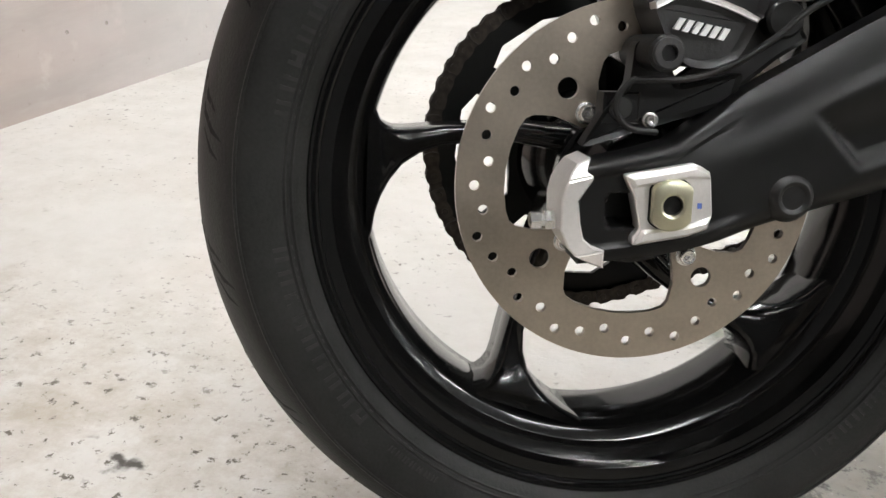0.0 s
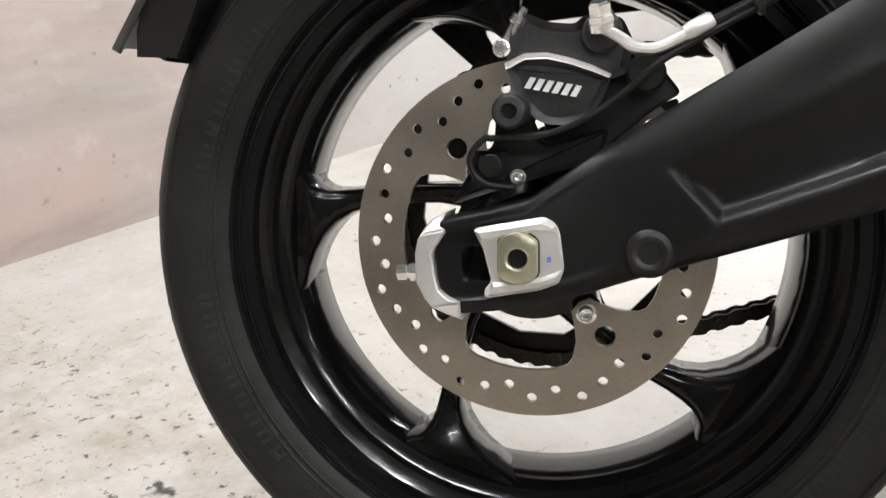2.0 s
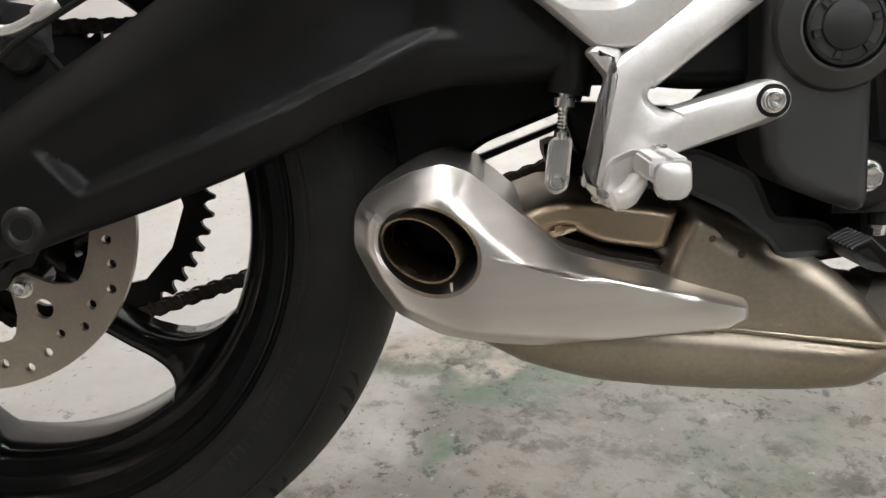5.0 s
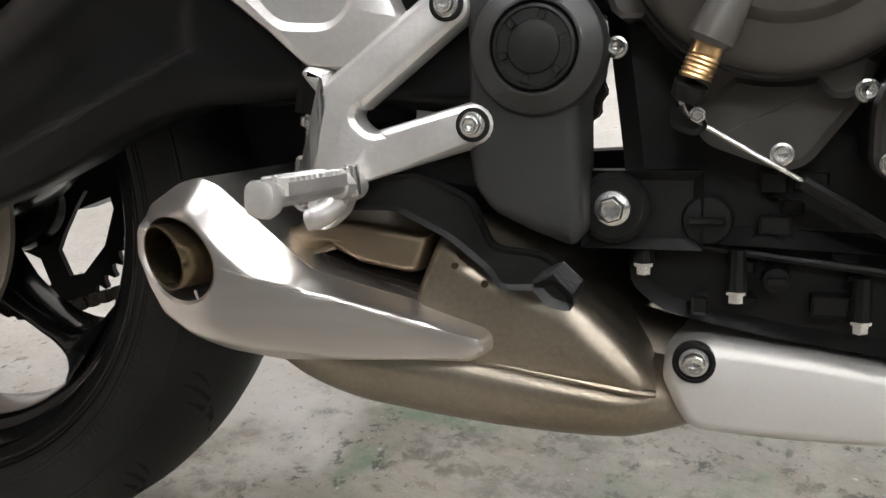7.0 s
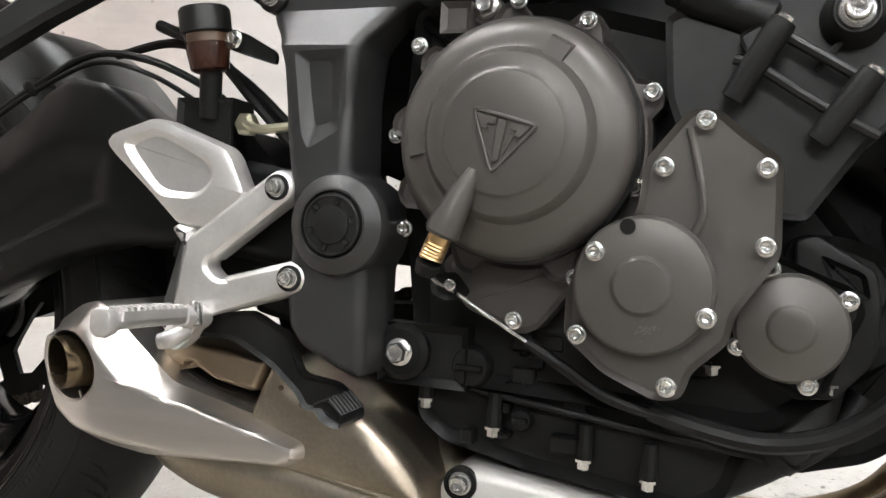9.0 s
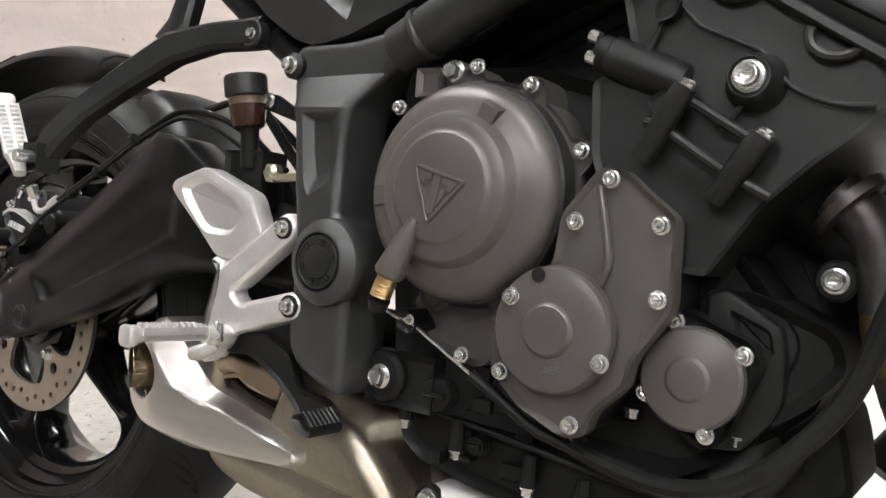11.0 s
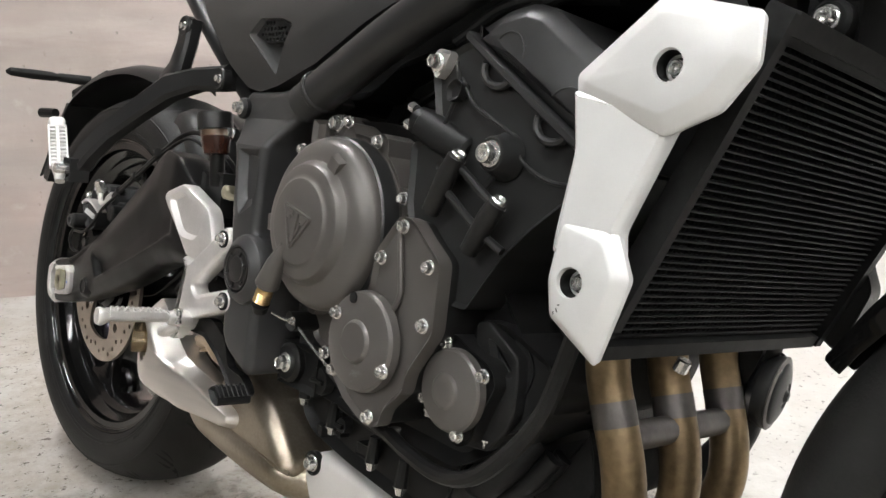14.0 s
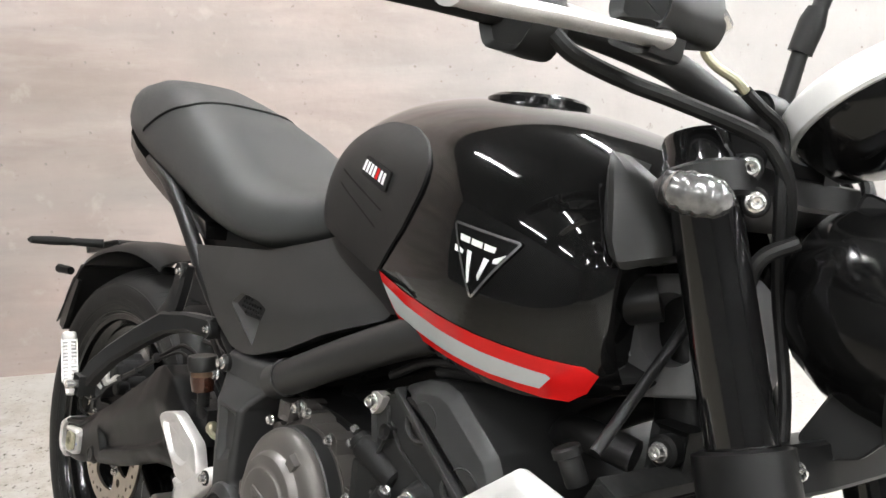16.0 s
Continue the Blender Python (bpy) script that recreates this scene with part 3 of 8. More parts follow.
for k in range(5):
    bm = bmesh.new()
    rings = []
    # radius, angle of the middle, half widths to both sides (the trailing root is drawn out), faces
    for r, mid, wa, wb, y0, y1 in ((0.022, 118, 0.014, 0.014, -0.045, 0.05), (0.05, 141, 0.0105, 0.0105, -0.034, 0.04), (0.085, 155, 0.0078, 0.0078, -0.029, 0.03), (0.115, 162, 0.007, 0.0072, -0.027, 0.024),
                                   (0.138, 165.7, 0.0073, 0.008, -0.027, 0.024), (0.153, 168.3, 0.009, 0.0105, -0.028, 0.025), (0.165, 170.3, 0.0115, 0.0155, -0.031, 0.023), (0.174, 172, 0.0155, 0.023, -0.034, 0.021),
                                   (0.181, 173.2, 0.021, 0.032, -0.037, 0.019), (0.1865, 174.2, 0.028, 0.042, -0.039, 0.017), (0.191, 175, 0.038, 0.054, -0.041, 0.015), (0.197, 175.6, 0.046, 0.064, -0.044, 0.013)):
        e = min(wa * 0.7, 0.007)
        ol = [(-wa, y0 + e), (-wa + e * 0.35, y0 + e * 0.3), (-wa + e, y0), (wb - e, y0), (wb - e * 0.35, y0 + e * 0.3), (wb, y0 + e), (wb, y1 - e), (wb - e, y1), (-wa + e, y1), (-wa, y1 - e)]
        rings.append([(r * math.cos(radians(mid + 72 * k) + x / r), y, r * math.sin(radians(mid + 72 * k) + x / r)) for x, y in ol])
    loft(bm, rings)
    part("spoke", bm, RIM_BLACK, rear_wheel, "", 50)

bm = bmesh.new()
prof = [(0.2285, 0.071), (0.2335, 0.0795), (0.239, 0.0835), (0.25, 0.0875), (0.262, 0.0897), (0.272, 0.0893), (0.2795, 0.087), (0.2865, 0.0815), (0.2935, 0.071), (0.301, 0.0575), (0.3075, 0.041), (0.3118, 0.0225), (0.3135, 0.0)]
ring = [(r, -y) for r, y in prof] + [(r, y) for r, y in prof[-2::-1]] + [(0.22, 0.06), (0.22, -0.06)]
lathe(bm, ring, seg=160, close=True)
part("tyre", bm, RUBBER, rear_wheel, "wide black radial rear tyre", 50)


def crown(y, table=tuple((yy, rr) for rr, yy in prof[::-1])):
    y = abs(y)
    for (y0, r0), (y1, r1) in zip(table, table[1:]):
        if y0 <= y <= y1:
            return r0 + (r1 - r0) * (y - y0) / (y1 - y0)
    return table[-1][1]


def tread_mark(a, pts, w, lift=0.0006):
    """A narrow dark groove strip on the tyre's crown: points of (angle offset in degrees, y)."""
    rings = []
    for i, (da, y) in enumerate(pts):
        p, q = pts[max(i - 1, 0)], pts[min(i + 1, len(pts) - 1)]
        t = Vector((radians(q[0] - p[0]) * 0.3, q[1] - p[1])).normalized()
        ww = w * (0.25 if i in (0, len(pts) - 1) else 1)
        row = []
        for s in (-1, 1):
            aa, yy = radians(a + da) + s * (-t.y) * ww / 0.3, y + s * t.x * ww
            r = crown(yy) + lift
            row.append((r * math.cos(aa), yy, r * math.sin(aa)))
        rings.append(row)
    return rings


bm = bmesh.new()
for k in range(18):
    for side in (-1, 1):
        for da, pts, w in ((0, [(0, 0.012), (5, 0.028), (8, 0.05), (9.5, 0.066)], 0.0026), (6, [(0, 0.03), (4, 0.048), (6, 0.064), (7, 0.077)], 0.0022), (12, [(0, 0.05), (2.5, 0.064), (3.5, 0.074)], 0.0018)):
            rows = tread_mark(k * 20 + da + (10 if side > 0 else 0), [(x, side * y) for x, y in pts], w)
            vs = [[bm.verts.new(p) for p in r] for r in rows]
            for a, b in zip(vs, vs[1:]):
                bm.faces.new((a[0], a[1], b[1], b[0]))
ob = part("tread_groove", bm, DARK, rear_wheel, "dark grooves of the tyre tread")
tagged(ob, "", "", "", "stuff")

# raised marks on the tyre wall
bm = bmesh.new()
rng = random.Random(21)
for a0, n, r, h, pitch in ((188, 9, 0.2515, 0.013, 3.7), (226, 7, 0.2545, 0.0042, 1.5), (226, 9, 0.2475, 0.0042, 1.3), (307, 10, 0.2515, 0.0085, 3.1), (20, 9, 0.2515, 0.013, 3.7), (80, 10, 0.2515, 0.0085, 3.1), (140, 8, 0.2515, 0.013, 3.7)):
    for i in range(n):
        for bar in range(rng.choice((2, 2, 3))):
            a = radians(a0 + (i + (0.0, 0.42, 0.2)[bar]) * pitch)
            d, s = Vector((math.cos(a), 0, math.sin(a))), Vector((-math.sin(a), 0, math.cos(a)))
            ww = radians(pitch) * r * 0.085
            tall = h if bar < 2 else h * 0.3
            off = 0.0 if bar < 2 else rng.choice((-0.35, 0.0, 0.35)) * h
            wide = ww if bar < 2 else ww * 2.4
            lo, hi = [], []
            for u, v in ((-1, -1), (1, -1), (1, 1), (-1, 1)):
                rr = r + off + u * tall / 2
                p = d * rr + s * (v * wide)
                side = float(np.interp(rr, [q[0] for q in prof[:8]], [q[1] for q in prof[:8]]))
                lo.append(p + Vector((0, -side + 0.0005, 0)))
                hi.append(p + Vector((0, -side - 0.0008, 0)))
            loft(bm, [lo, hi])
ob = part("sidewall_mark", bm, RUBBER_EDGE, rear_wheel, "raised bars of moulded lettering on the tyre wall")
tagged(ob, "", "", "", "stuff")
bm = bmesh.new()
lathe(bm, [(0.0068, 0), (0.0068, -0.004), (0.0045, -0.006), (0.0045, -0.02), (0.006, -0.021), (0.006, -0.032), (0.004, -0.034)], (0.0375, -0.012, -0.19), (-0.18, 0.05, 1), 14)
part("valve", bm, HOSE, rear_wheel, "black tyre valve with cap")
for r, y in ((0.2795, 0.087), (0.2475, 0.0868), (0.243, 0.0852)):
    bm = bmesh.new()
    lathe(bm, [(r - 0.0016, -y), (r - 0.0008, -y - 0.0009), (r + 0.0008, -y - 0.0007), (r + 0.0016, -y + 0.0006)], seg=140, close=True)
    part("sidewall_ring", bm, RUBBER, rear_wheel)

# brake disc with 40 drilled holes and four lugs
holes = [circle((0.106, 0.1142, 0.109, 0.117, 0.112)[k % 5] * math.cos(radians(126 + 9 * k)),
                (0.106, 0.1142, 0.109, 0.117, 0.112)[k % 5] * math.sin(radians(126 + 9 * k)), 0.0036, 12) for k in range(40)]
inner = []
for k in range(4):
    c = 128 + 90 * k
    for da, r in ((-45, 0.0935), (-36, 0.0935), (-27, 0.0935), (-22, 0.0925), (-19, 0.089), (-14, 0.078), (-10.5, 0.066), (-8, 0.057), (0, 0.0545), (8, 0.057), (10.5, 0.066), (14, 0.078), (19, 0.089), (22, 0.0925), (27, 0.0935), (36, 0.0935)):
        a = radians(c + da)
        inner.append((r * math.cos(a), r * math.sin(a)))
holes += [inner]
for k in range(4):
    a = radians(128 + 90 * k)
    holes.append(circle(0.0845 * math.cos(a), 0.0845 * math.sin(a), 0.0075, 16))
bm = bmesh.new()
pierced(bm, circle(0, 0, 0.1275, 120), holes, -0.0669, -0.0619)
part("brake_disc", bm, DISC, rear_wheel, "drilled steel brake disc with light wear rings", 20)
for k in range(4):
    a = radians(128 + 90 * k)
    bolt((0.0635 * math.cos(a), -0.067, 0.0635 * math.sin(a)), 0.0085, rear_wheel)
bm = bmesh.new()
lathe(bm, [(0.05, -0.062), (0.057, -0.06), (0.057, -0.05), (0.05, -0.045)], seg=40)
for k in range(4):
    a = radians(128 + 90 * k)
    rod(bm, (0.0635 * math.cos(a), -0.0615, 0.0635 * math.sin(a)), (0.058 * math.cos(a), -0.035, 0.058 * math.sin(a)), 0.012, 14)
part("disc_carrier", bm, RIM_BLACK, rear_wheel)

# sprocket and chain on the far side
TEETH, PITCH = 53, 0.015875
SPR = PITCH / (2 * math.sin(math.pi / TEETH))
CY = 0.083
bm = bmesh.new()
tooth = []
for k in range(TEETH):
    for f, r in ((-0.5, SPR - 0.004), (-0.26, SPR - 0.001), (-0.1, SPR + 0.0055), (0.1, SPR + 0.0055), (0.26, SPR - 0.001)):
        a = 2 * math.pi * (k + f) / TEETH
        tooth.append((r * math.cos(a), r * math.sin(a)))
wins = []
for k in range(5):
    c = 40 + 72 * k
    wins.append([(r * math.cos(radians(c + da)), r * math.sin(radians(c + da))) for da, r in ((-27, 0.078), (-29, 0.106), (-20, 0.113), (0, 0.114), (20, 0.113), (29, 0.106), (27, 0.078), (14, 0.07), (0, 0.068), (-14, 0.07))])
wins.append(circle(0, 0, 0.03, 24))
pierced(bm, tooth, wins, CY - 0.003, CY + 0.003)
sprocket = part("sprocket", bm, SPROCKET, rear_wheel, "black toothed rear sprocket")

# the wheel runs a little off the line of disc and caliper
WHEEL = pose(0.001, 0.0165, -0.006, 0, 0, 2.6)
rear_wheel.matrix_basis = WHEEL
for ob in list(rear_wheel.children):
    if ob.name.split(".")[0] not in ("tyre", "tread_groove", "sidewall_mark", "sidewall_ring", "spoke", "valve"):
        ob.matrix_basis = WHEEL.inverted() @ ob.matrix_basis
CHAIN_AT = Matrix.Translation((0, 0, 0.0085))
sprocket.matrix_basis = WHEEL.inverted() @ CHAIN_AT

FRONT_SPROCKET = Vector((0.535, CY, 0.083))
chain = new("chain")
chain.parent = bike
chain.matrix_basis = CHAIN_AT
tagged(chain, "dark oily roller chain round the rear sprocket")
bm = bmesh.new()
for s in (-1, 1):
    ol = rounded([(-0.012, -0.0068), (-0.004, -0.0062), (0, -0.0045), (0.004, -0.0062), (0.012, -0.0068), (0.0138, 0), (0.012, 0.0068), (0.004, 0.0062), (0, 0.0045), (-0.004, 0.0062), (-0.012, 0.0068), (-0.0138, 0)], 0.002, 2)
    vs = []
    for y in (s * 0.0075, s * 0.0095):
        vs.append([bm.verts.new((x, y, z)) for x, z in ol])
    for i in range(len(ol)):
        j = (i + 1) % len(ol)
        bm.faces.new((vs[0][i], vs[0][j], vs[1][j], vs[1][i]))
    bm.faces.new(vs[0])
    bm.faces.new(vs[1])
for x in (-PITCH / 2, PITCH / 2):
    rod(bm, (x, -0.0108, 0), (x, 0.0108, 0), 0.0028, 8, 0.0004)
    rod(bm, (x, -0.007, 0), (x, 0.007, 0), 0.005, 8, 0.0004)
proto = finish("link", bm, CHAIN, chain)
LINK = proto.data
# the chain's loop: over the rear sprocket, along both runs to the front one
FS = 0.042
dist = math.hypot(FRONT_SPROCKET.x, FRONT_SPROCKET.z)
lean = math.atan2(FRONT_SPROCKET.z, FRONT_SPROCKET.x)
tilt = math.asin((SPR - FS) / dist)
up_a, lo_a = lean + math.pi / 2 - tilt, lean - math.pi / 2 + tilt
path = []
for i in range(200):
    a = up_a + (lo_a + 2 * math.pi - up_a) * i / 199
    path.append((SPR * math.cos(a), SPR * math.sin(a)))
lo_end = (FRONT_SPROCKET.x + FS * math.cos(lo_a), FRONT_SPROCKET.z + FS * math.sin(lo_a))
for i in range(1, 120):
    t = i / 119
    path.append((path[199][0] * (1 - t) + lo_end[0] * t, path[199][1] * (1 - t) + lo_end[1] * t - 0.004 * math.sin(math.pi * t)))
for i in range(1, 40):
    a = lo_a + (up_a - lo_a) * i / 39
    path.append((FRONT_SPROCKET.x + FS * math.cos(a), FRONT_SPROCKET.z + FS * math.sin(a)))
for i in range(1, 121):
    t = i / 120
    path.append((path[357][0] * (1 - t) + path[0][0] * t, path[357][1] * (1 - t) + path[0][1] * t))
run, spots = 0.0, []
for (x0, z0), (x1, z1) in zip(path, path[1:]):
    step = math.hypot(x1 - x0, z1 - z0)
    while run < step:
        f = run / max(step, 1e-9)
        spots.append((x0 + (x1 - x0) * f, z0 + (z1 - z0) * f))
        run += PITCH
    run -= step
bpy.data.objects.remove(proto)
for i in range(len(spots) - 1):
    (x0, z0), (x1, z1) = spots[i], spots[i + 1]
    thin = 0.8 if i % 2 else 1.0
    place("link", LINK, pose((x0 + x1) / 2, CY, (z0 + z1) / 2, 0, -math.degrees(math.atan2(z1 - z0, x1 - x0)), 0) @ Matrix.Diagonal((1, thin, 1, 1)), chain)

# swingarm, right beam: flat slotted end, tapering beam with a sunk field over its lower rib, arched front
ARM = ((-0.0545, 0.0225, -0.0405, -0.1265, -0.088, -0.03, 0.05), (-0.02, 0.0295, -0.0372, -0.127, -0.087, -0.025, 0.05), (0.005, 0.036, -0.0335, -0.1275, -0.086, -0.022, 0.15), (0.02, 0.046, -0.03, -0.128, -0.085, -0.02, 0.45), (0.05, 0.0665, -0.0225, -0.129, -0.085, -0.01, 0.9),
       (0.085, 0.087, -0.0125, -0.131, -0.086, 0.006, 1.0), (0.1155, 0.105, -0.0025, -0.133, -0.087, 0.0195, 1.0), (0.14, 0.119, 0.005, -0.135, -0.088, 0.0285, 1.0), (0.17, 0.137, 0.0145, -0.137, -0.088, 0.0395, 1.0), (0.21, 0.161, 0.0285, -0.139, -0.089, 0.0545, 1.0),
       (0.25, 0.185, 0.045, -0.141, -0.09, 0.0695, 1.0), (0.28, 0.2055, 0.06, -0.142, -0.09, 0.0815, 0.7), (0.31, 0.218, 0.0715, -0.142, -0.09, 0.095, 0.4), (0.347, 0.212, 0.08, -0.142, -0.09, 0.1125, 0.2), (0.358, 0.2065, 0.0822, -0.141, -0.09, 0.1115, 0.2),
       (0.39, 0.184, 0.0833, -0.139, -0.09, 0.103, 0.2), (0.41, 0.172, 0.0835, -0.137, -0.09, 0.1, 0.3), (0.44, 0.16, 0.082, -0.133, -0.088, 0.104, 0.8), (0.5, 0.15, 0.075, -0.128, -0.08, 0.1, 1.0), (0.57, 0.142, 0.072, -0.124, -0.07, 0.1, 1.0))
ARM_X = [r[0] for r in ARM]


def ease(v, lo, hi):
    t = max(0.0, min(1.0, (v - lo) / (hi - lo)))
    return t * t * (3 - 2 * t)


def arm_section(x):
    """One section of the beam at x: rolled top, flat side, sunk field with a bright lower ledge, tucked-in bottom."""
    zt, zb, yo, yi, ridge, facet = (float(np.interp(x, ARM_X, [r[i] for r in ARM])) for i in range(1, 7))
    h = zt - zb
    row = [(x, yi, zt - 0.005), (x, yi - 0.005, zt - 0.0005)]
    n = 46
    for i in range(n + 1):
        u = i / n
        z = zt - u * h
        y = yo + 0.018 * facet * max(0.0, 1 - u / 0.48) ** 2 + (0.004 + 0.01 * ease(x, 0.02, 0.08)) * max(0.0, (u - 0.84) / 0.16) ** 2
        y += 0.004 * max(0.0, 1 - u / 0.05) ** 2 * (1 - facet)
        # raised rims along the flat end
        end = 1 - ease(x, 0.03, 0.062)
        y += end * (0.0035 * min(ease(u, 0.1, 0.16), 1 - ease(u, 0.82, 0.88)) - 0.0035)
        # the sunk field
        start = x - 0.0985 - 0.95 * (0.0462 - z)
        sunk = min(ease(z, ridge, ridge + 0.009), 1 - ease(z, zt - 0.62 * h, zt - 0.3 * h), ease(start, 0.0, 0.009), 1 - ease(x, 0.335, 0.36))
        y += 0.0105 * sunk
        # a soft bead along the rib under the field
        y -= 0.0015 * ease(x, 0.11, 0.13) * (1 - ease(x, 0.34, 0.37)) * max(0.0, 1 - abs(z - ridge + 0.002) / 0.005)
        # the slot for the axle
        y += 0.02 * min(ease(x, -0.0385, -0.0355), 1 - ease(x, 0.012, 0.016), ease(z, -0.0165, -0.0145), 1 - ease(z, 0.0035, 0.0055), ease(x + 0.0395 - 0.35 * abs(z + 0.0055), 0.0, 0.003))
        row.append((x, y, z))
    row += [(x, yi - 0.005, zb), (x, yi, zb + 0.005)]
    return row


bm = bmesh.new()
steps = [-0.0545 + 0.0016 * i for i in range(48)] + [0.0235 + 0.003 * i for i in range(46)] + [0.165 + 0.006 * i for i in range(68)]
loft(bm, [arm_section(x) for x in steps])
swingarm = part("swingarm", bm, ARM_BLACK, bike, "satin black cast swingarm with arched top and lower rib", 45)
bm = bmesh.new()
CAP_MID = [(-0.064, 0.0135), (-0.0658, 0.0105), (-0.0679, 0.0012), (-0.0676, -0.0174), (-0.0622, -0.0285), (-0.0578, -0.034), (-0.039, -0.0305), (-0.0464, -0.0281), (-0.0527, -0.0227), (-0.0551, -0.0134), (-0.057, 0.0014), (-0.0485, 0.0143), (-0.0485, 0.0169)]
CAP_TOP = [(-0.064, 0.0135), (-0.0485, 0.0169), (-0.0517, 0.019), (-0.0486, 0.027), (-0.0572, 0.0234), (-0.0618, 0.0179)]
CAP_LOW = [(-0.0578, -0.034), (-0.0474, -0.0394), (-0.0381, -0.0428), (-0.0392, -0.0391), (-0.039, -0.0305)]
for ol, crease, lean_ in ((CAP_MID, 0.0, (0, 0)), (CAP_TOP, 1.0, (-0.2, 0.98)), (CAP_LOW, 1.0, (-0.24, -0.97))):
    c0 = Vector(ol[0])

    def front(x, z, y):
        return y + 0.95 * crease * max(0.0, (x - c0.x) * lean_[0] + (z - c0.y) * lean_[1])

    loft(bm, [[(x, -0.088, z) for x, z in ol], [(x, front(x, z, -0.1325), z) for x, z in ol], [(x, front(x, z, -0.1338), z) for x, z in inset(ol, 0.0011)]])
part("end_cap", bm, ALLOY, swingarm, "bare alloy chain adjuster end cap", 20)
bm = bmesh.new()
lathe(bm, [(0.0035, 0), (0.0035, 0.008), (0.0068, 0.0082), (0.0068, 0.0145), (0.0045, 0.0148), (0.0045, 0.0165), (0.0058, 0.0168), (0.0058, 0.0235), (0.003, 0.0245)], (-0.0605, -0.1165, -0.0125), (-1, 0, -0.06), 6)
part("adjuster_bolt", bm, ZINC, swingarm, "zinc chain adjuster bolt with lock nut")
NUT_OUT = [(max(-0.0125, min(0.0125, 0.0163 * math.cos(a))), 0.0163 * math.sin(a)) for a in (2 * math.pi * k / 40 for k in range(40))]
bm = bmesh.new()
BLOCK = rounded([(-0.0292, 0.0177), (0.0154, 0.025), (0.0223, 0.0215), (0.0255, 0.0155), (0.0283, -0.0078), (0.0252, -0.0165), (0.0127, -0.0213), (-0.0219, -0.027), (-0.0225, -0.0215), (-0.0177, -0.0159), (-0.0229, 0.0058), (-0.0247, 0.0087)], 0.0025, 3)
loft(bm, [[(x, -0.12, z) for x, z in BLOCK], [(x, -0.1335, z) for x, z in BLOCK], [(x, -0.1345, z) for x, z in inset(BLOCK, 0.001)]])
part("adjuster_block", bm, ALLOY, swingarm, "bare alloy axle block", 30)
bm = bmesh.new()
for ol, hi in (([(-0.0285, 0.0172), (0.015, 0.0243), (0.0235, 0.0205), (0.025, 0.0155), (0.0105, 0.0158), (-0.0238, 0.0098)], 2), ([(-0.0218, -0.0262), (0.0127, -0.0206), (0.0245, -0.0162), (0.0273, -0.0078), (0.0135, -0.0128), (-0.0172, -0.0165)], 2)):
    loft(bm, [[(x, -0.134, z) for x, z in ol], [(x, -0.1362, z) for x, z in inset(ol, 0.0004)], [(x, -0.1386, z) for x, z in inset(ol, 0.0022)]])
part("block_rib", bm, ALLOY, swingarm, "", 15)
# no real gap: a dark plate under the nut gives its shadow line
bm = bmesh.new()
loft(bm, [[(x, y, z) for x, z in inset(NUT_OUT, d)] for y, d in ((-0.1338, -0.0009), (-0.1352, -0.0009))])
part("nut_shadow_gap", bm, DARK, swingarm, "dark rim standing for the shaded gap round the axle nut")
bm = bmesh.new()
RING = [(0.0064 * math.cos(a), 0.0064 * math.sin(a)) for a in (2 * math.pi * k / 40 for k in range(40))]
loft(bm, [[(x, y, z) for x, z in r] for r, y in ((NUT_OUT, -0.13), (NUT_OUT, -0.1402), (inset(NUT_OUT, 0.0006), -0.1414), (inset(NUT_OUT, 0.0022), -0.1422),
                                                  ([(x * 1.25, z * 1.25) for x, z in RING], -0.1424), (RING, -0.1414), (RING, -0.126))])
part("axle_nut", bm, NUT, swingarm, "pale yellow-zinc axle nut", 30)
bm = bmesh.new()
lathe(bm, [(0.0062, -0.1385), (0.0062, -0.1265), (0.001, -0.126)], seg=24)
part("axle", bm, DARK, swingarm, "hollow axle end")
bm = bmesh.new()
box(bm, (0.0178, -0.1352, -0.003), (0.0205, -0.1346, 0.0005), 0.0001)
part("paint_dab", bm, material("blue_ink", (0.12, 0.2, 0.6), 0.5), swingarm, "small blue inspection mark")
bm = bmesh.new()
lathe(bm, [(0.017, 0.003), (0.0145, -0.0015), (0.0128, -0.0042), (0.0105, -0.0052), (0.0085, -0.0048), (0.0075, -0.0038), (0.004, -0.0036)], (0.0805, -0.129, 0.0035), (0, 1, 0), 28)
part("boss", bm, SATIN, swingarm)
# cross brace and left beam
bm = bmesh.new()
loft(bm, [[(x, y, zc + zz) for x, zz in ((0.33, -0.05), (0.37, -0.06), (0.47, -0.055), (0.5, 0), (0.46, 0.04), (0.36, 0.05), (0.325, 0.02))] for y, zc in ((-0.1, 0.14), (0.0, 0.14), (0.1, 0.14))])
part("brace", bm, SATIN, swingarm)
bm = bmesh.new()
loft(bm, [[(x, y, z) for y, z in ((0.1, zb), (0.13, zb), (0.135, zt), (0.1, zt))] for x, zt, zb in ((-0.06, 0.026, -0.035), (0.05, 0.05, -0.02), (0.2, 0.11, 0.03), (0.4, 0.16, 0.08), (0.57, 0.14, 0.07))])
part("far_beam", bm, SATIN, swingarm)
bm = bmesh.new()
rod(bm, (0, -0.12, 0), (0, 0.14, 0), 0.011, 16)
part("axle_spindle", bm, MATT, swingarm)

# rear caliper, bracket, hose
bm = bmesh.new()
slab(bm, rounded([(-0.012, 0.121), (0.002, 0.126), (0.03, 0.122), (0.057, 0.113), (0.05, 0.097), (0.044, 0.087), (0.028, 0.0815), (0.012, 0.083), (0.0, 0.095)], 0.006, 3), -0.112, -0.05, 0.005)
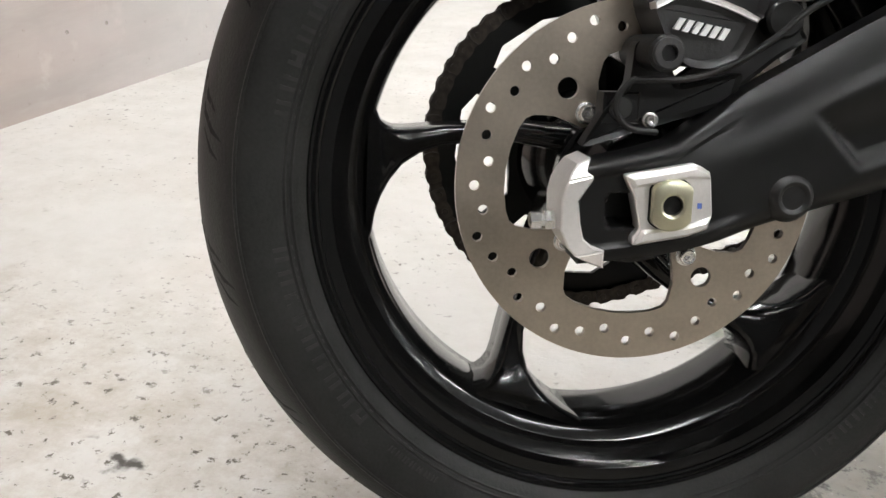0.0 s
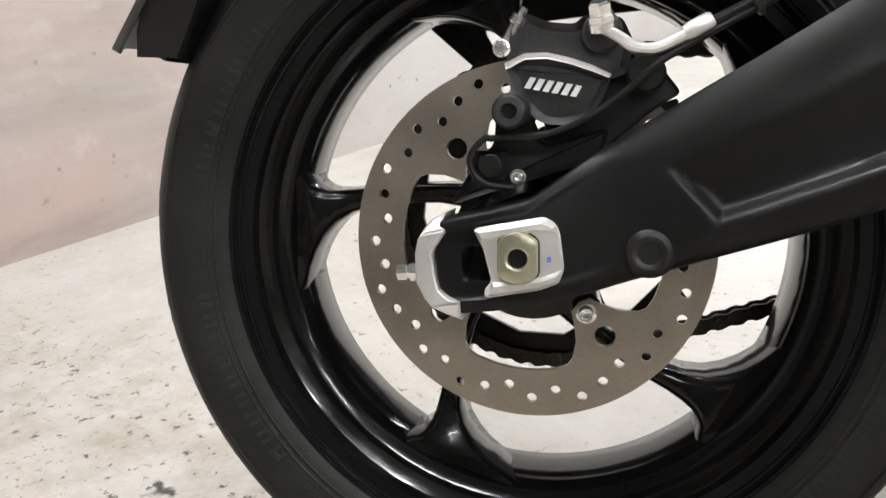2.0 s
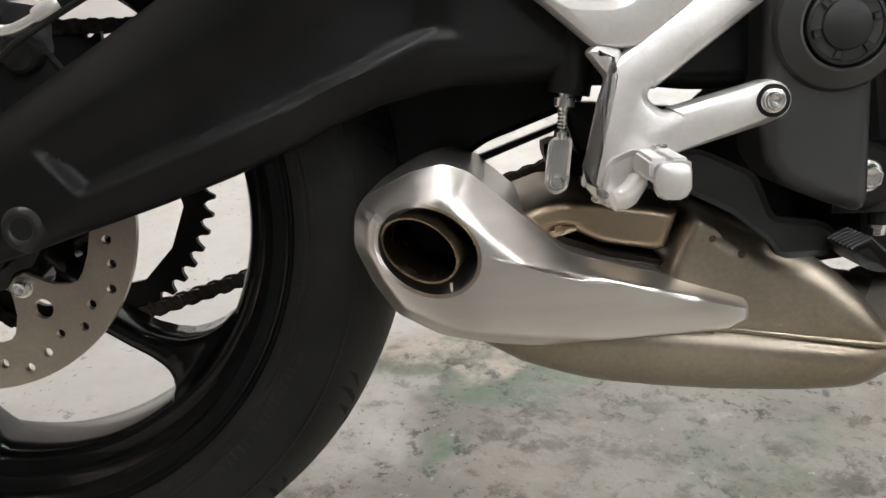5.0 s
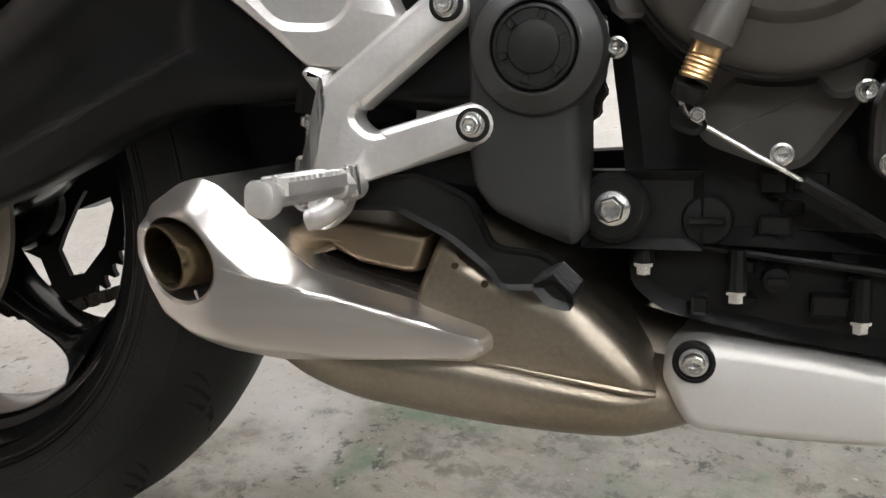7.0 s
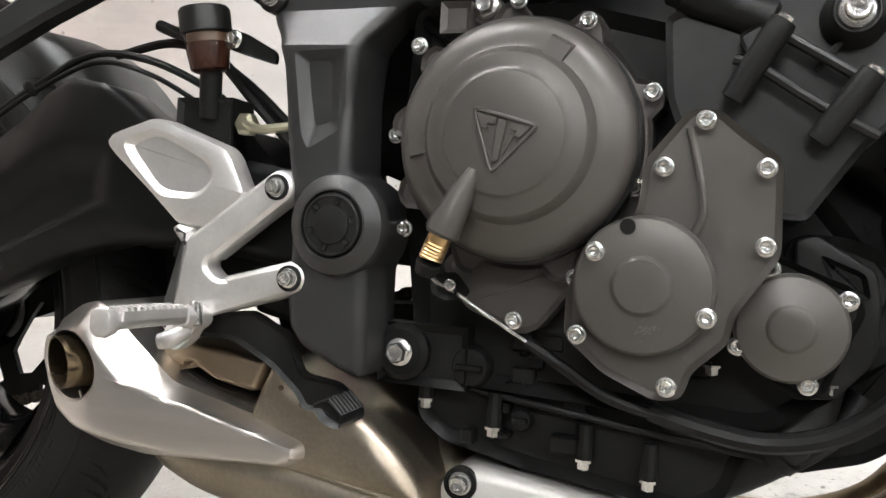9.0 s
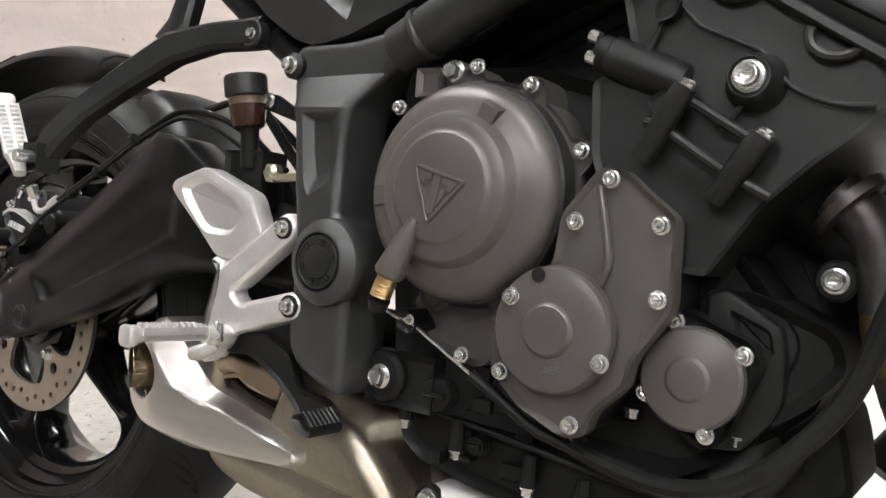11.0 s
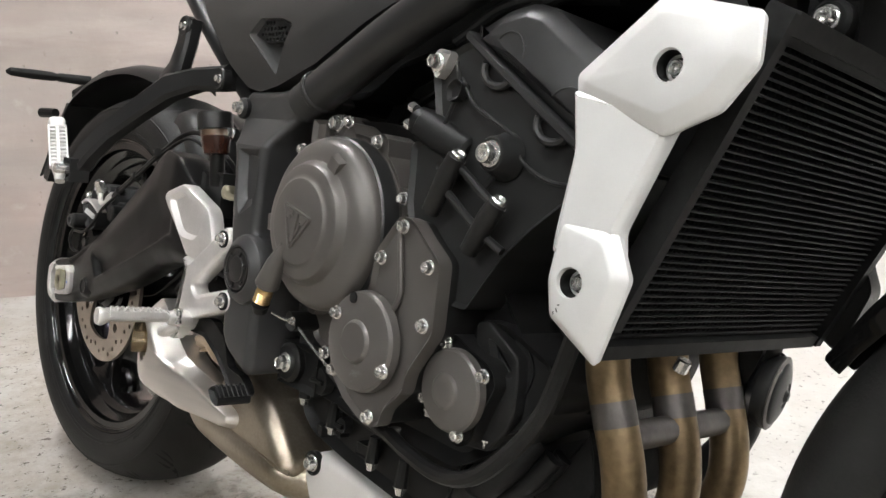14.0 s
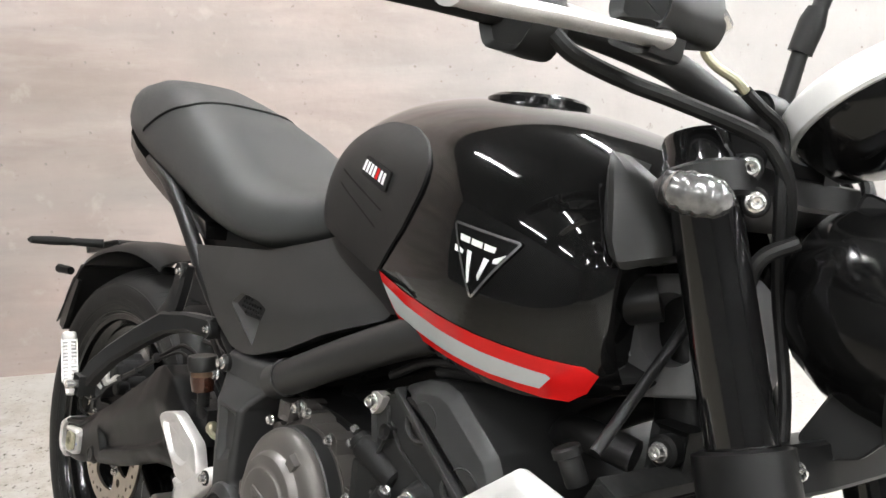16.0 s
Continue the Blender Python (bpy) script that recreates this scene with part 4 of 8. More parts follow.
caliper = part("brake_caliper", bm, CALIPER, bike, "dark grey rear brake caliper with pale lettering bars", 35)
bm = bmesh.new()
slab(bm, rounded([(-0.012, 0.119), (-0.008, 0.147), (0.002, 0.154), (0.012, 0.149), (0.016, 0.1475), (0.033, 0.1455), (0.038, 0.151), (0.062, 0.149), (0.069, 0.135), (0.066, 0.114), (0.055, 0.11), (0.02, 0.118)], 0.004, 3), -0.099, -0.035, 0.005)
part("bridge", bm, CALIPER, caliper)
bm = bmesh.new()
slab(bm, [(-0.011, 0.1215), (0.002, 0.1275), (0.016, 0.1275), (0.03, 0.124), (0.045, 0.1185), (0.056, 0.113), (0.0545, 0.1105), (0.044, 0.115), (0.03, 0.12), (0.016, 0.1235), (0.002, 0.1235), (-0.01, 0.1175)], -0.1135, -0.1, 0.001)
part("edge_band", bm, ALLOY, caliper, "bare machined edge")
for x, w, lean_ in [(0.0035 + 0.0058 * i, 0.0036, 0.004) for i in range(6)]:
    bm = bmesh.new()
    z = 0.1092 - (x - 0.0035) * 0.2
    slab(bm, [(x - lean_ / 2, z - 0.0034), (x + w - lean_ / 2, z - 0.0034 - w * 0.2), (x + w + lean_ / 2, z + 0.0034 - w * 0.2), (x + lean_ / 2, z + 0.0034)], -0.1125, -0.11, 0.0002, 1)
    part("lettering_bar", bm, WHITE_MARK, caliper, "pale slanted lettering bar")
bm = bmesh.new()
rod(bm, (0.05, -0.102, 0.14), (0.05, -0.085, 0.14), 0.013, 20, 0.002)
rod(bm, (0.066, -0.09, 0.12), (0.066, -0.05, 0.12), 0.011, 18, 0.002)
part("pin_boss", bm, CALIPER, caliper)
for p, r in (((-0.006, -0.1325, 0.0912), 0.0105),):
    bm = bmesh.new()
    rod(bm, (p[0], -0.128, p[2]), (p[0], -0.06, p[2]), 0.0115, 18, 0.002)
    part("slide_pin_sleeve", bm, HOSE, caliper)
    bm = bmesh.new()
    lathe(bm, [(0.0098, 0.002), (0.0098, -0.0035), (0.0088, -0.0045), (0.0052, -0.0045), (0.0048, 0.0), (0.0, 0.0)], (p[0], -0.127, p[2]), (0, 1, 0), 22)
    part("slide_pin_bolt", bm, CALIPER, caliper)
bm = bmesh.new()
slab(bm, rounded([(0.0472, 0.0997), (0.0614, 0.1270), (0.0754, 0.1241), (0.0879, 0.1160), (0.0997, 0.1008), (0.0787, 0.0876), (0.0533, 0.0663), (0.0292, 0.0495), (0.0002, 0.0521), (0.0086, 0.0711)], 0.004, 3), -0.092, -0.082, 0.002)
carrier = part("caliper_carrier", bm, MATT, caliper, "black carrier plate between caliper and swingarm")
bm = bmesh.new()
lathe(bm, [(0.0125, 0.014), (0.0125, -0.002), (0.0105, -0.0045), (0.004, -0.005)], (0.0774, -0.1, 0.1132), (0, 1, 0), 24)
part("slider_boot", bm, HOSE, carrier)
bolt((-0.0145, -0.1, 0.132), 0.0065, caliper, True)
bm = bmesh.new()
lathe(bm, [(0.0035, 0), (0.0035, 0.012), (0.005, 0.013), (0.005, 0.018), (0.0025, 0.019), (0.0025, 0.024)], (-0.012, -0.095, 0.137), (0.5, 0, 0.85), 10)
part("bleed_nipple", bm, ZINC, caliper)
bm = bmesh.new()
lathe(bm, [(0.0085, 0), (0.0085, 0.004), (0.0075, 0.0045), (0.0075, 0.011), (0.0055, 0.0125)], (0.05, -0.108, 0.146), (-0.15, -0.4, 0.9), 6)
lathe(bm, [(0.0098, -0.005), (0.0098, 0.0)], (0.05, -0.108, 0.146), (-0.15, -0.4, 0.9), 18)
part("banjo_bolt", bm, ZINC, caliper)
bm = bmesh.new()
sweep(bm, smooth_path([(0.05, -0.109, 0.142), (0.0615, -0.114, 0.1345), (0.07, -0.116, 0.1285), (0.082, -0.117, 0.1272), (0.095, -0.117, 0.1318), (0.108, -0.117, 0.1385)]), [0.0037] * 31, 10)
part("hose_pipe", bm, ALLOY, caliper, "pale metal hose pipe")
bm = bmesh.new()
lathe(bm, [(0.0055, 0), (0.006, 0.006), (0.0055, 0.016), (0.004, 0.018)], (0.1, -0.117, 0.1345), (0.8, -0.02, 0.45), 12)
part("hose_ferrule", bm, ALLOY, caliper)
brake_hose = [(0.11, -0.117, 0.139), (0.15, -0.118, 0.158), (0.2, -0.117, 0.184), (0.25, -0.112, 0.215), (0.3, -0.103, 0.243), (0.36, -0.105, 0.238), (0.42, -0.108, 0.215), (0.47, -0.11, 0.185)]
bm = bmesh.new()
sweep(bm, smooth_path(brake_hose), 0.0033, 8)
part("rear_brake_hose", bm, HOSE, bike, "thin black brake hose along the swingarm")
bm = bmesh.new()
wire = [(-0.004, -0.112, 0.042), (-0.022, -0.116, 0.0445), (-0.031, -0.117, 0.052), (-0.033, -0.118, 0.063), (-0.024, -0.118, 0.074), (-0.017, -0.117, 0.0745), (0.016, -0.118, 0.0765), (0.042, -0.119, 0.0865), (0.067, -0.119, 0.1035), (0.0844, -0.119, 0.1185), (0.118, -0.119, 0.137), (0.15, -0.12, 0.153), (0.2, -0.119, 0.179), (0.25, -0.115, 0.209), (0.31, -0.109, 0.235), (0.37, -0.112, 0.224), (0.43, -0.112, 0.195)]
sweep(bm, smooth_path(wire), 0.0022, 8)
part("sensor_wire", bm, HOSE, bike, "thin black wheel sensor wire")
for x, z in ((0.14, 0.1505), (0.19, 0.176), (0.25, 0.212)):
    bm = bmesh.new()
    lathe(bm, [(0.006, -0.002), (0.0072, -0.0015), (0.0072, 0.0015), (0.006, 0.002)], (x, -0.1175, z), (0.8, 0, 0.5), 12)
    part("cable_tie", bm, PLASTIC, bike)
bm = bmesh.new()
slab(bm, rounded([(-0.05, 0.03), (0.05, 0.06), (0.055, 0.08), (0.012, 0.07), (-0.002, 0.1), (-0.018, 0.098), (-0.02, 0.07), (-0.035, 0.055)], 0.005, 3), -0.1, -0.085, 0.003)
part("caliper_bracket", bm, MATT, bike, "matt black caliper bracket")
bm = bmesh.new()
box(bm, (-0.036, -0.098, 0.046), (-0.012, -0.08, 0.066), 0.003)
rod(bm, (-0.024, -0.1, 0.056), (-0.024, -0.08, 0.056), 0.008, 14, 0.001)
part("wheel_sensor", bm, PLASTIC, bike, "black wheel speed sensor")
bolt((-0.0045, -0.0985, 0.0483), 0.006, bike)

# inner mudguard between the tyre and the shock absorber
bm = bmesh.new()
rings = []
for i in range(13):
    a = radians(24 + 32 * i / 12)
    r = 0.333 + 0.012 * math.sin(math.pi * i / 12) ** 0.5
    w = 0.078 - 0.012 * (i / 12) ** 2
    rings.append([((r + dr) * math.cos(a), f * w, (r + dr) * math.sin(a)) for f, dr in ((-1.0, -0.022), (-0.97, -0.006), (-0.7, 0.006), (0.0, 0.009), (0.7, 0.006), (0.97, -0.006), (1.0, -0.022), (0.96, -0.022), (0.93, -0.008), (0.67, 0.003), (0, 0.006), (-0.67, 0.003), (-0.93, -0.008), (-0.96, -0.022))])
loft(bm, rings)
part("inner_mudguard", bm, PLASTIC, bike, "black plastic inner mudguard in front of the rear tyre", 60)
# rear hugger with plate carrier tail
bm = bmesh.new()
rings = []
for i in range(25):
    a = radians(78 + (155 - 78) * i / 24)
    r = 0.336 + 0.014 * math.sin(i / 24 * math.pi) + (0.012 * max(0, (i - 19) / 5) ** 2)
    w = 0.05 + 0.036 * min(1, i / 14)
    row = []
    for f, dr in ((-1.0, -0.016), (-0.94, -0.006), (-0.6, 0.003), (0.0, 0.006), (0.6, 0.003), (0.94, -0.006), (1.0, -0.016), (0.96, -0.016), (0.9, -0.009), (0.6, 0.0), (0, 0.003), (-0.6, 0.0), (-0.9, -0.009), (-0.96, -0.016)):
        row.append(((r + dr) * math.cos(a), f * w, (r + dr) * math.sin(a)))
    rings.append(row)
loft(bm, rings)
hugger = part("rear_mudguard", bm, SATIN, bike, "black plastic mudguard close over the rear tyre", 60)
bm = bmesh.new()
for s in (-1, 1):
    rings = []
    for x, z, w in ((-0.222, 0.245, 0.02), (-0.248, 0.2, 0.024), (-0.266, 0.155, 0.021), (-0.271, 0.1375, 0.017)):
        rings.append([(x - w, s * 0.083, z), (x + w, s * 0.087, z - 0.002), (x + w, s * 0.08, z - 0.002), (x - w, s * 0.077, z)])
    loft(bm, rings)
loft(bm, [[(x, -0.085, z), (x, 0.085, z), (x + 0.008, 0.085, z - 0.004), (x + 0.008, -0.085, z - 0.004)] for x, z in ((-0.205, 0.275), (-0.23, 0.245), (-0.253, 0.2), (-0.268, 0.15), (-0.272, 0.1375))])
part("tail_flap", bm, PLASTIC, hugger)
bm = bmesh.new()
slab(bm, rounded([(-0.29, 0.3), (-0.2, 0.322), (-0.13, 0.338), (-0.12, 0.331), (-0.18, 0.31), (-0.28, 0.285)], 0.005, 2), -0.05, 0.05, 0.004)
part("plate_carrier", bm, PLASTIC, hugger)
bm = bmesh.new()
slab(bm, rounded([(-0.11, 0.17), (-0.06, 0.125), (-0.045, 0.14), (-0.06, 0.165), (0.02, 0.172), (0.12, 0.178), (0.14, 0.135), (0.16, 0.14), (0.15, 0.19), (0.02, 0.2), (-0.1, 0.185)], 0.006, 2), 0.098, 0.104, 0.002)
part("chain_guard", bm, PLASTIC, bike, "black plastic chain guard behind the wheel")
bm = bmesh.new()
rod(bm, (-0.072, 0.097, 0.152), (-0.072, 0.092, 0.152), 0.005, 12)
part("guard_screw", bm, MATT, bike)
for s in (-1, 1):
    bm = bmesh.new()
    sweep(bm, [(-0.2, s * 0.05, 0.318), (-0.215, s * 0.1, 0.316)], [0.009, 0.0075], 12)
    rear_ind = part("rear_indicator", bm, HOSE, bike, "slim black rear indicator on a stalk")
    bm = bmesh.new()
    sweep(bm, [(-0.212, s * 0.095, 0.316), (-0.218, s * 0.108, 0.3155), (-0.226, s * 0.14, 0.314), (-0.232, s * 0.172, 0.3125), (-0.234, s * 0.178, 0.312)], [0.007, 0.0125, 0.0135, 0.011, 0.003], 14, 0.62)
    part("lamp", bm, DARK, rear_ind)
bm = bmesh.new()
sweep(bm, [(-0.24, -0.09, 0.2555), (-0.278, -0.1, 0.2535)], [0.008, 0.009], 10)
part("reflector_stub", bm, HOSE, hugger)

# rider foot rest hanger with heel guard
bm = bmesh.new()
panel(bm, rounded([(0.3694, 0.1614), (0.3743, 0.1701), (0.4102, 0.1816), (0.4229, 0.1806), (0.4792, 0.1605), (0.4853, 0.1536), (0.4984, 0.1264), (0.4641, 0.0993), (0.4395, 0.1013), (0.4131, 0.1244), (0.3778, 0.1527)], 0.005, 3), -0.1605, -0.143, 0.006,
      [(rounded([(0.3875, 0.1645), (0.4116, 0.1732), (0.4233, 0.1724), (0.4655, 0.1531), (0.4725, 0.1369), (0.4575, 0.1205), (0.4193, 0.1226), (0.3902, 0.1549)], 0.012, 4), 0.0055, 0.0052)], 2)
part("heel_guard", bm, ALLOY, bike, "bare cast alloy heel guard with pressed panel", 25)
def arc(cx, cz, r, a0, a1, k=9):
    return [(cx + r * math.cos(radians(a0 + (a1 - a0) * i / k)), cz + r * math.sin(radians(a0 + (a1 - a0) * i / k))) for i in range(k + 1)]


HANGER = rounded([(0.433, 0.02), (0.4365, 0.0425), (0.4425, 0.0711), (0.447, 0.0836), (0.4345, 0.099), (0.4405, 0.1035), (0.4555, 0.1)], 0.003, 2) + arc(0.5251, 0.1323, 0.0128, 128, -42) + rounded([(0.4725, 0.0785), (0.4695, 0.0748), (0.4705, 0.0707), (0.477, 0.0652), (0.4836, 0.0641)], 0.002, 2) + arc(0.5388, 0.0681, 0.0124, 105, -76) + rounded([(0.4695, 0.0365), (0.4599, 0.022), (0.4468, 0.0105), (0.437, 0.0125)], 0.004, 3)
bm = bmesh.new()
loft(bm, [[(x, y, z) for x, z in inset(HANGER, d)] for y, d in ((-0.142, 0.002), (-0.144, 0.0), (-0.1555, 0.0), (-0.159, 0.0014), (-0.1615, 0.0042), (-0.162, 0.0058))])
hanger = part("footrest_hanger", bm, ALLOY, bike, "bare cast alloy footrest hanger with two arms", 24)
for p in ((0.5251, -0.1622, 0.1323), (0.5388, -0.1622, 0.0681)):
    # flat dark disc for the shadowed recess round the bolt head
    bm = bmesh.new()
    lathe(bm, [(0.0094, 0.002), (0.0094, -0.0004), (0.001, -0.0005)], (p[0], -0.1622, p[2]), (0, 1, 0), 24)
    part("bolt_seat", bm, DARK, hanger)
    bolt(p, 0.0078, hanger)
bm = bmesh.new()
slab(bm, rounded([(0.44, 0.014), (0.452, 0.0085), (0.464, 0.018), (0.471, 0.033), (0.461, 0.045), (0.446, 0.038)], 0.004, 3), -0.17, -0.158, 0.0035)
part("peg_clevis", bm, ALLOY, hanger)
bm = bmesh.new()
sweep(bm, [(0.468, -0.16, 0.034), (0.469, -0.17, 0.036), (0.468, -0.186, 0.0365)], [0.008, 0.0095, 0.0075], 14)
sweep(bm, smooth_path([(0.462, -0.17, 0.026), (0.456, -0.177, 0.02), (0.4505, -0.18, 0.0175), (0.446, -0.181, 0.0165)]), [0.0062] * 6 + [0.0066] * 7 + [0.006] * 5 + [0.004], 14)
part("peg_root", bm, ALLOY, hanger, "", 40)
bm = bmesh.new()
rod(bm, (0.4725, -0.176, 0.0475), (0.4735, -0.176, 0.03), 0.0046, 12, 0.001)
part("peg_pin", bm, ZINC, hanger)
bm = bmesh.new()
rod(bm, (0.442, -0.166, 0.0205), (0.446, -0.176, 0.0165), 0.0038, 10, 0.001)
part("peg_clip", bm, ZINC, hanger)


def foot_peg(a, b, parent, up=Vector((0, 0, 1)), label="", size=0.0115):
    """A ribbed alloy peg from its hinge a to its tip b with an upturned end."""
    a, b = Vector(a), Vector(b)
    d = (b - a).normalized()
    s = d.cross(up).normalized()
    u = s.cross(d)
    bm = bmesh.new()

    def ring(p, w, h):
        return [p + s * x * w + u * z * h for x, z in ((-1, -0.55), (-0.8, -0.95), (-0.4, -1.15), (0.4, -1.15), (0.8, -0.95), (1, -0.55), (1, 0.4), (0.88, 0.75), (0.6, 0.95), (-0.6, 0.95), (-0.88, 0.75), (-1, 0.4))]

    n = (b - a).length
    loft(bm, [ring(a, size * 0.6, size * 0.5), ring(a + d * 0.012, size * 0.75, size * 0.6), ring(a + d * 0.02, size, size * 0.62), ring(a + d * (n - 0.012), size, size * 0.62),
              ring(a + d * (n - 0.009), size * 1.05, size * 0.95), ring(b - d * 0.004, size * 1.12, size * 1.12), ring(b - d * 0.001, size * 1.0, size * 1.0), ring(b, size * 0.7, size * 0.7)])
    peg = part("foot_peg", bm, ALLOY, parent, label)
    k = int((n - 0.032) / 0.0056)
    bm = bmesh.new()
    for i in range(k):
        for side in (-0.62, 0.62):
            c = a + d * (0.022 + i * 0.0056) + s * side * size + u * size * 0.55
            low = [c + d * x + s * y for x, y in ((-0.0017, -0.0037), (0.0017, -0.0037), (0.0017, 0.0037), (-0.0017, 0.0037))]
            loft(bm, [low, [p + u * 0.0042 + (c - p) * 0.12 for p in low], [p + u * 0.0048 + (c - p) * 0.4 for p in low]])
    for side in (-1.12, 1.12):
        c = a + d * 0.018 + s * side * size + u * size * 0.35
        box_ = [c + s * x + u * z for x, z in ((-0.001, -0.0025), (0.001, -0.0025), (0.001, 0.004), (-0.001, 0.004))]
        loft(bm, [box_, [p + d * (n - 0.03) for p in box_]])
    t = part("peg_teeth", bm, ALLOY, peg if parent is bike else parent)
    tagged(t, "", "", "", "stuff")
    return peg


foot_peg((0.468, -0.172, 0.037), (0.462, -0.262, 0.038), bike, label="ribbed alloy rider foot peg", size=0.0078)
bm = bmesh.new()
slab(bm, rounded([(0.4165, 0.05), (0.43, 0.0495), (0.4268, 0.018), (0.4195, 0.0135), (0.4122, 0.0185)], 0.004, 3), -0.131, -0.121, 0.002)
rod(bm, (0.4195, -0.133, 0.022), (0.4195, -0.12, 0.022), 0.0042, 14, 0.0008)
lathe(bm, [(0.005, 0.0), (0.0045, 0.004), (0.0034, 0.005)] + [(0.0034 if i % 2 else 0.0029, 0.006 + 0.0011 * i) for i in range(12)] + [(0.0068, 0.0195), (0.0068, 0.0245), (0.004, 0.0248), (0.004, 0.027), (0.006, 0.0275), (0.006, 0.0325), (0.0034, 0.033), (0.0034, 0.045)], (0.4232, -0.126, 0.0485), (0.1, 0, 1), 12)
part("brake_pushrod", bm, ZINC, bike, "zinc rear brake push rod with clevis")
bm = bmesh.new()
sweep(bm, [(0.428, -0.125, 0.075), (0.434, -0.125, 0.11), (0.442, -0.126, 0.16)], 0.013, 14)
box(bm, (0.42, -0.14, 0.15), (0.47, -0.11, 0.2), 0.004)
master = part("rear_master_cylinder", bm, MATT, bike, "black rear brake master cylinder")
bm = bmesh.new()
sweep(bm, smooth_path([(0.48, -0.14, 0.182), (0.495, -0.143, 0.176), (0.51, -0.141, 0.177), (0.53, -0.135, 0.181)]), 0.0037, 10)
lathe(bm, [(0.007, 0), (0.009, 0.001), (0.009, 0.009), (0.006, 0.012)], (0.482, -0.132, 0.18), (0, -1, 0), 6)
part("banjo_pipe", bm, NUT, master, "pale metal hose union")
bm = bmesh.new()
lathe(bm, [(0.011, 0), (0.0145, 0.002), (0.0165, 0.016), (0.0165, 0.029), (0.0155, 0.03)], (0.449, -0.14, 0.219), (-0.12, -0.1, 1), 24)
pot = part("fluid_reservoir", bm, FLUID, bike, "small amber brake fluid pot with black cap")
bm = bmesh.new()
lathe(bm, [(0.0163, 0.0215), (0.0168, 0.022), (0.0168, 0.0285), (0.0163, 0.029)], (0.449, -0.14, 0.219), (-0.12, -0.1, 1), 24, close=True)
part("empty_band", bm, material("clear_pot_wall", (0.1, 0.062, 0.04), 0.25, spread=0.3, coat=0.5), pot, "paler empty part of the pot")
bm = bmesh.new()
lathe(bm, [(0.0185, 0.029), (0.0195, 0.03), (0.0195, 0.046), (0.018, 0.0485), (0.002, 0.049)], (0.449, -0.14, 0.219), (-0.12, -0.1, 1), 24)
part("cap", bm, PLASTIC, pot)
bm = bmesh.new()
sweep(bm, smooth_path([(0.449, -0.139, 0.221), (0.448, -0.137, 0.205), (0.447, -0.134, 0.185)]), 0.0085, 12)
part("pot_hose", bm, HOSE, pot)
bm = bmesh.new()
slab(bm, rounded([(0.455, 0.252), (0.47, 0.252), (0.5, 0.236), (0.5, 0.226), (0.466, 0.236), (0.455, 0.24)], 0.004, 2), -0.13, -0.126, 0.001)
part("pot_bracket", bm, MATT, pot)
bolt((0.4631, -0.1315, 0.246), 0.008, pot, True)
# brake pedal
bm = bmesh.new()
slab(bm, rounded([(0.4476, 0.0349), (0.5023, 0.0412), (0.5341, 0.0261), (0.546, -0.001), (0.575, -0.004), (0.59, -0.016), (0.586, -0.024), (0.5494, -0.0258), (0.544, -0.0158), (0.5202, 0.0032), (0.4878, 0.0191), (0.452, 0.0185)], 0.006, 3), -0.151, -0.141, 0.003)
pedal = part("brake_pedal", bm, MATT, bike, "black rear brake pedal lever with ribbed pad")
bm = bmesh.new()
slab(bm, rounded([(0.575, -0.0145), (0.587, -0.0085), (0.5985, -0.0195), (0.597, -0.0275), (0.584, -0.025)], 0.004, 2), -0.187, -0.15, 0.004)
pad = part("pedal_pad", bm, SATIN, pedal)
for i in range(7):
    bm = bmesh.new()
    sweep(bm, [(0.5765, -0.184 + i * 0.0052, -0.0135), (0.5872, -0.184 + i * 0.0052, -0.0082), (0.5972, -0.184 + i * 0.0052, -0.0178)], 0.0014, 6)
    part("pad_rib", bm, SATIN, pedal)

# pillion foot rest and its hanger
bm = bmesh.new()


def link_bar(pts, w, h):
    rings = []
    for i, p in enumerate(pts):
        p = Vector(p)
        d = (Vector(pts[min(i + 1, len(pts) - 1)]) - Vector(pts[max(i - 1, 0)])).normalized()
        u = Vector((0, 1, 0))
        n = d.cross(u).normalized()
        ww, hh = (w[i], h[i])
        rings.append([p + n * x * ww + u * y * hh for x, y in ((-1, -0.6), (-0.7, -1), (0.7, -1), (1, -0.6), (1, 0.6), (0.7, 1), (-0.7, 1), (-1, 0.6))])
    loft(bm, rings)


link_bar([(0.3635, -0.146, 0.3725), (0.3645, -0.149, 0.345), (0.36, -0.153, 0.318), (0.352, -0.16, 0.298)], [0.014, 0.014, 0.016, 0.018], [0.009] * 4)
link_bar([(0.458, -0.136, 0.307), (0.44, -0.14, 0.305), (0.405, -0.148, 0.303), (0.36, -0.16, 0.292), (0.32, -0.178, 0.262), (0.286, -0.2, 0.228), (0.269, -0.213, 0.203), (0.26, -0.219, 0.184)], [0.014, 0.0135, 0.013, 0.016, 0.015, 0.014, 0.0155, 0.013], [0.011] * 8)
pillion = part("pillion_hanger", bm, SATIN, bike, "satin black pillion footrest hanger")
for p in ((0.365, -0.1545, 0.3643), (0.4505, -0.147, 0.3038)):
    bm = bmesh.new()
    lathe(bm, [(0.013, 0.008), (0.013, -0.001), (0.0115, -0.003), (0.0085, -0.0015)], p, (0, 1, 0), 22)
    part("bolt_seat", bm, SATIN, pillion)
    bolt((p[0], p[1] - 0.001, p[2]), 0.0058, pillion)
bm = bmesh.new()
box(bm, (0.247, -0.236, 0.164), (0.271, -0.212, 0.192), 0.006)
part("hinge", bm, MATT, pillion, "black hinge")
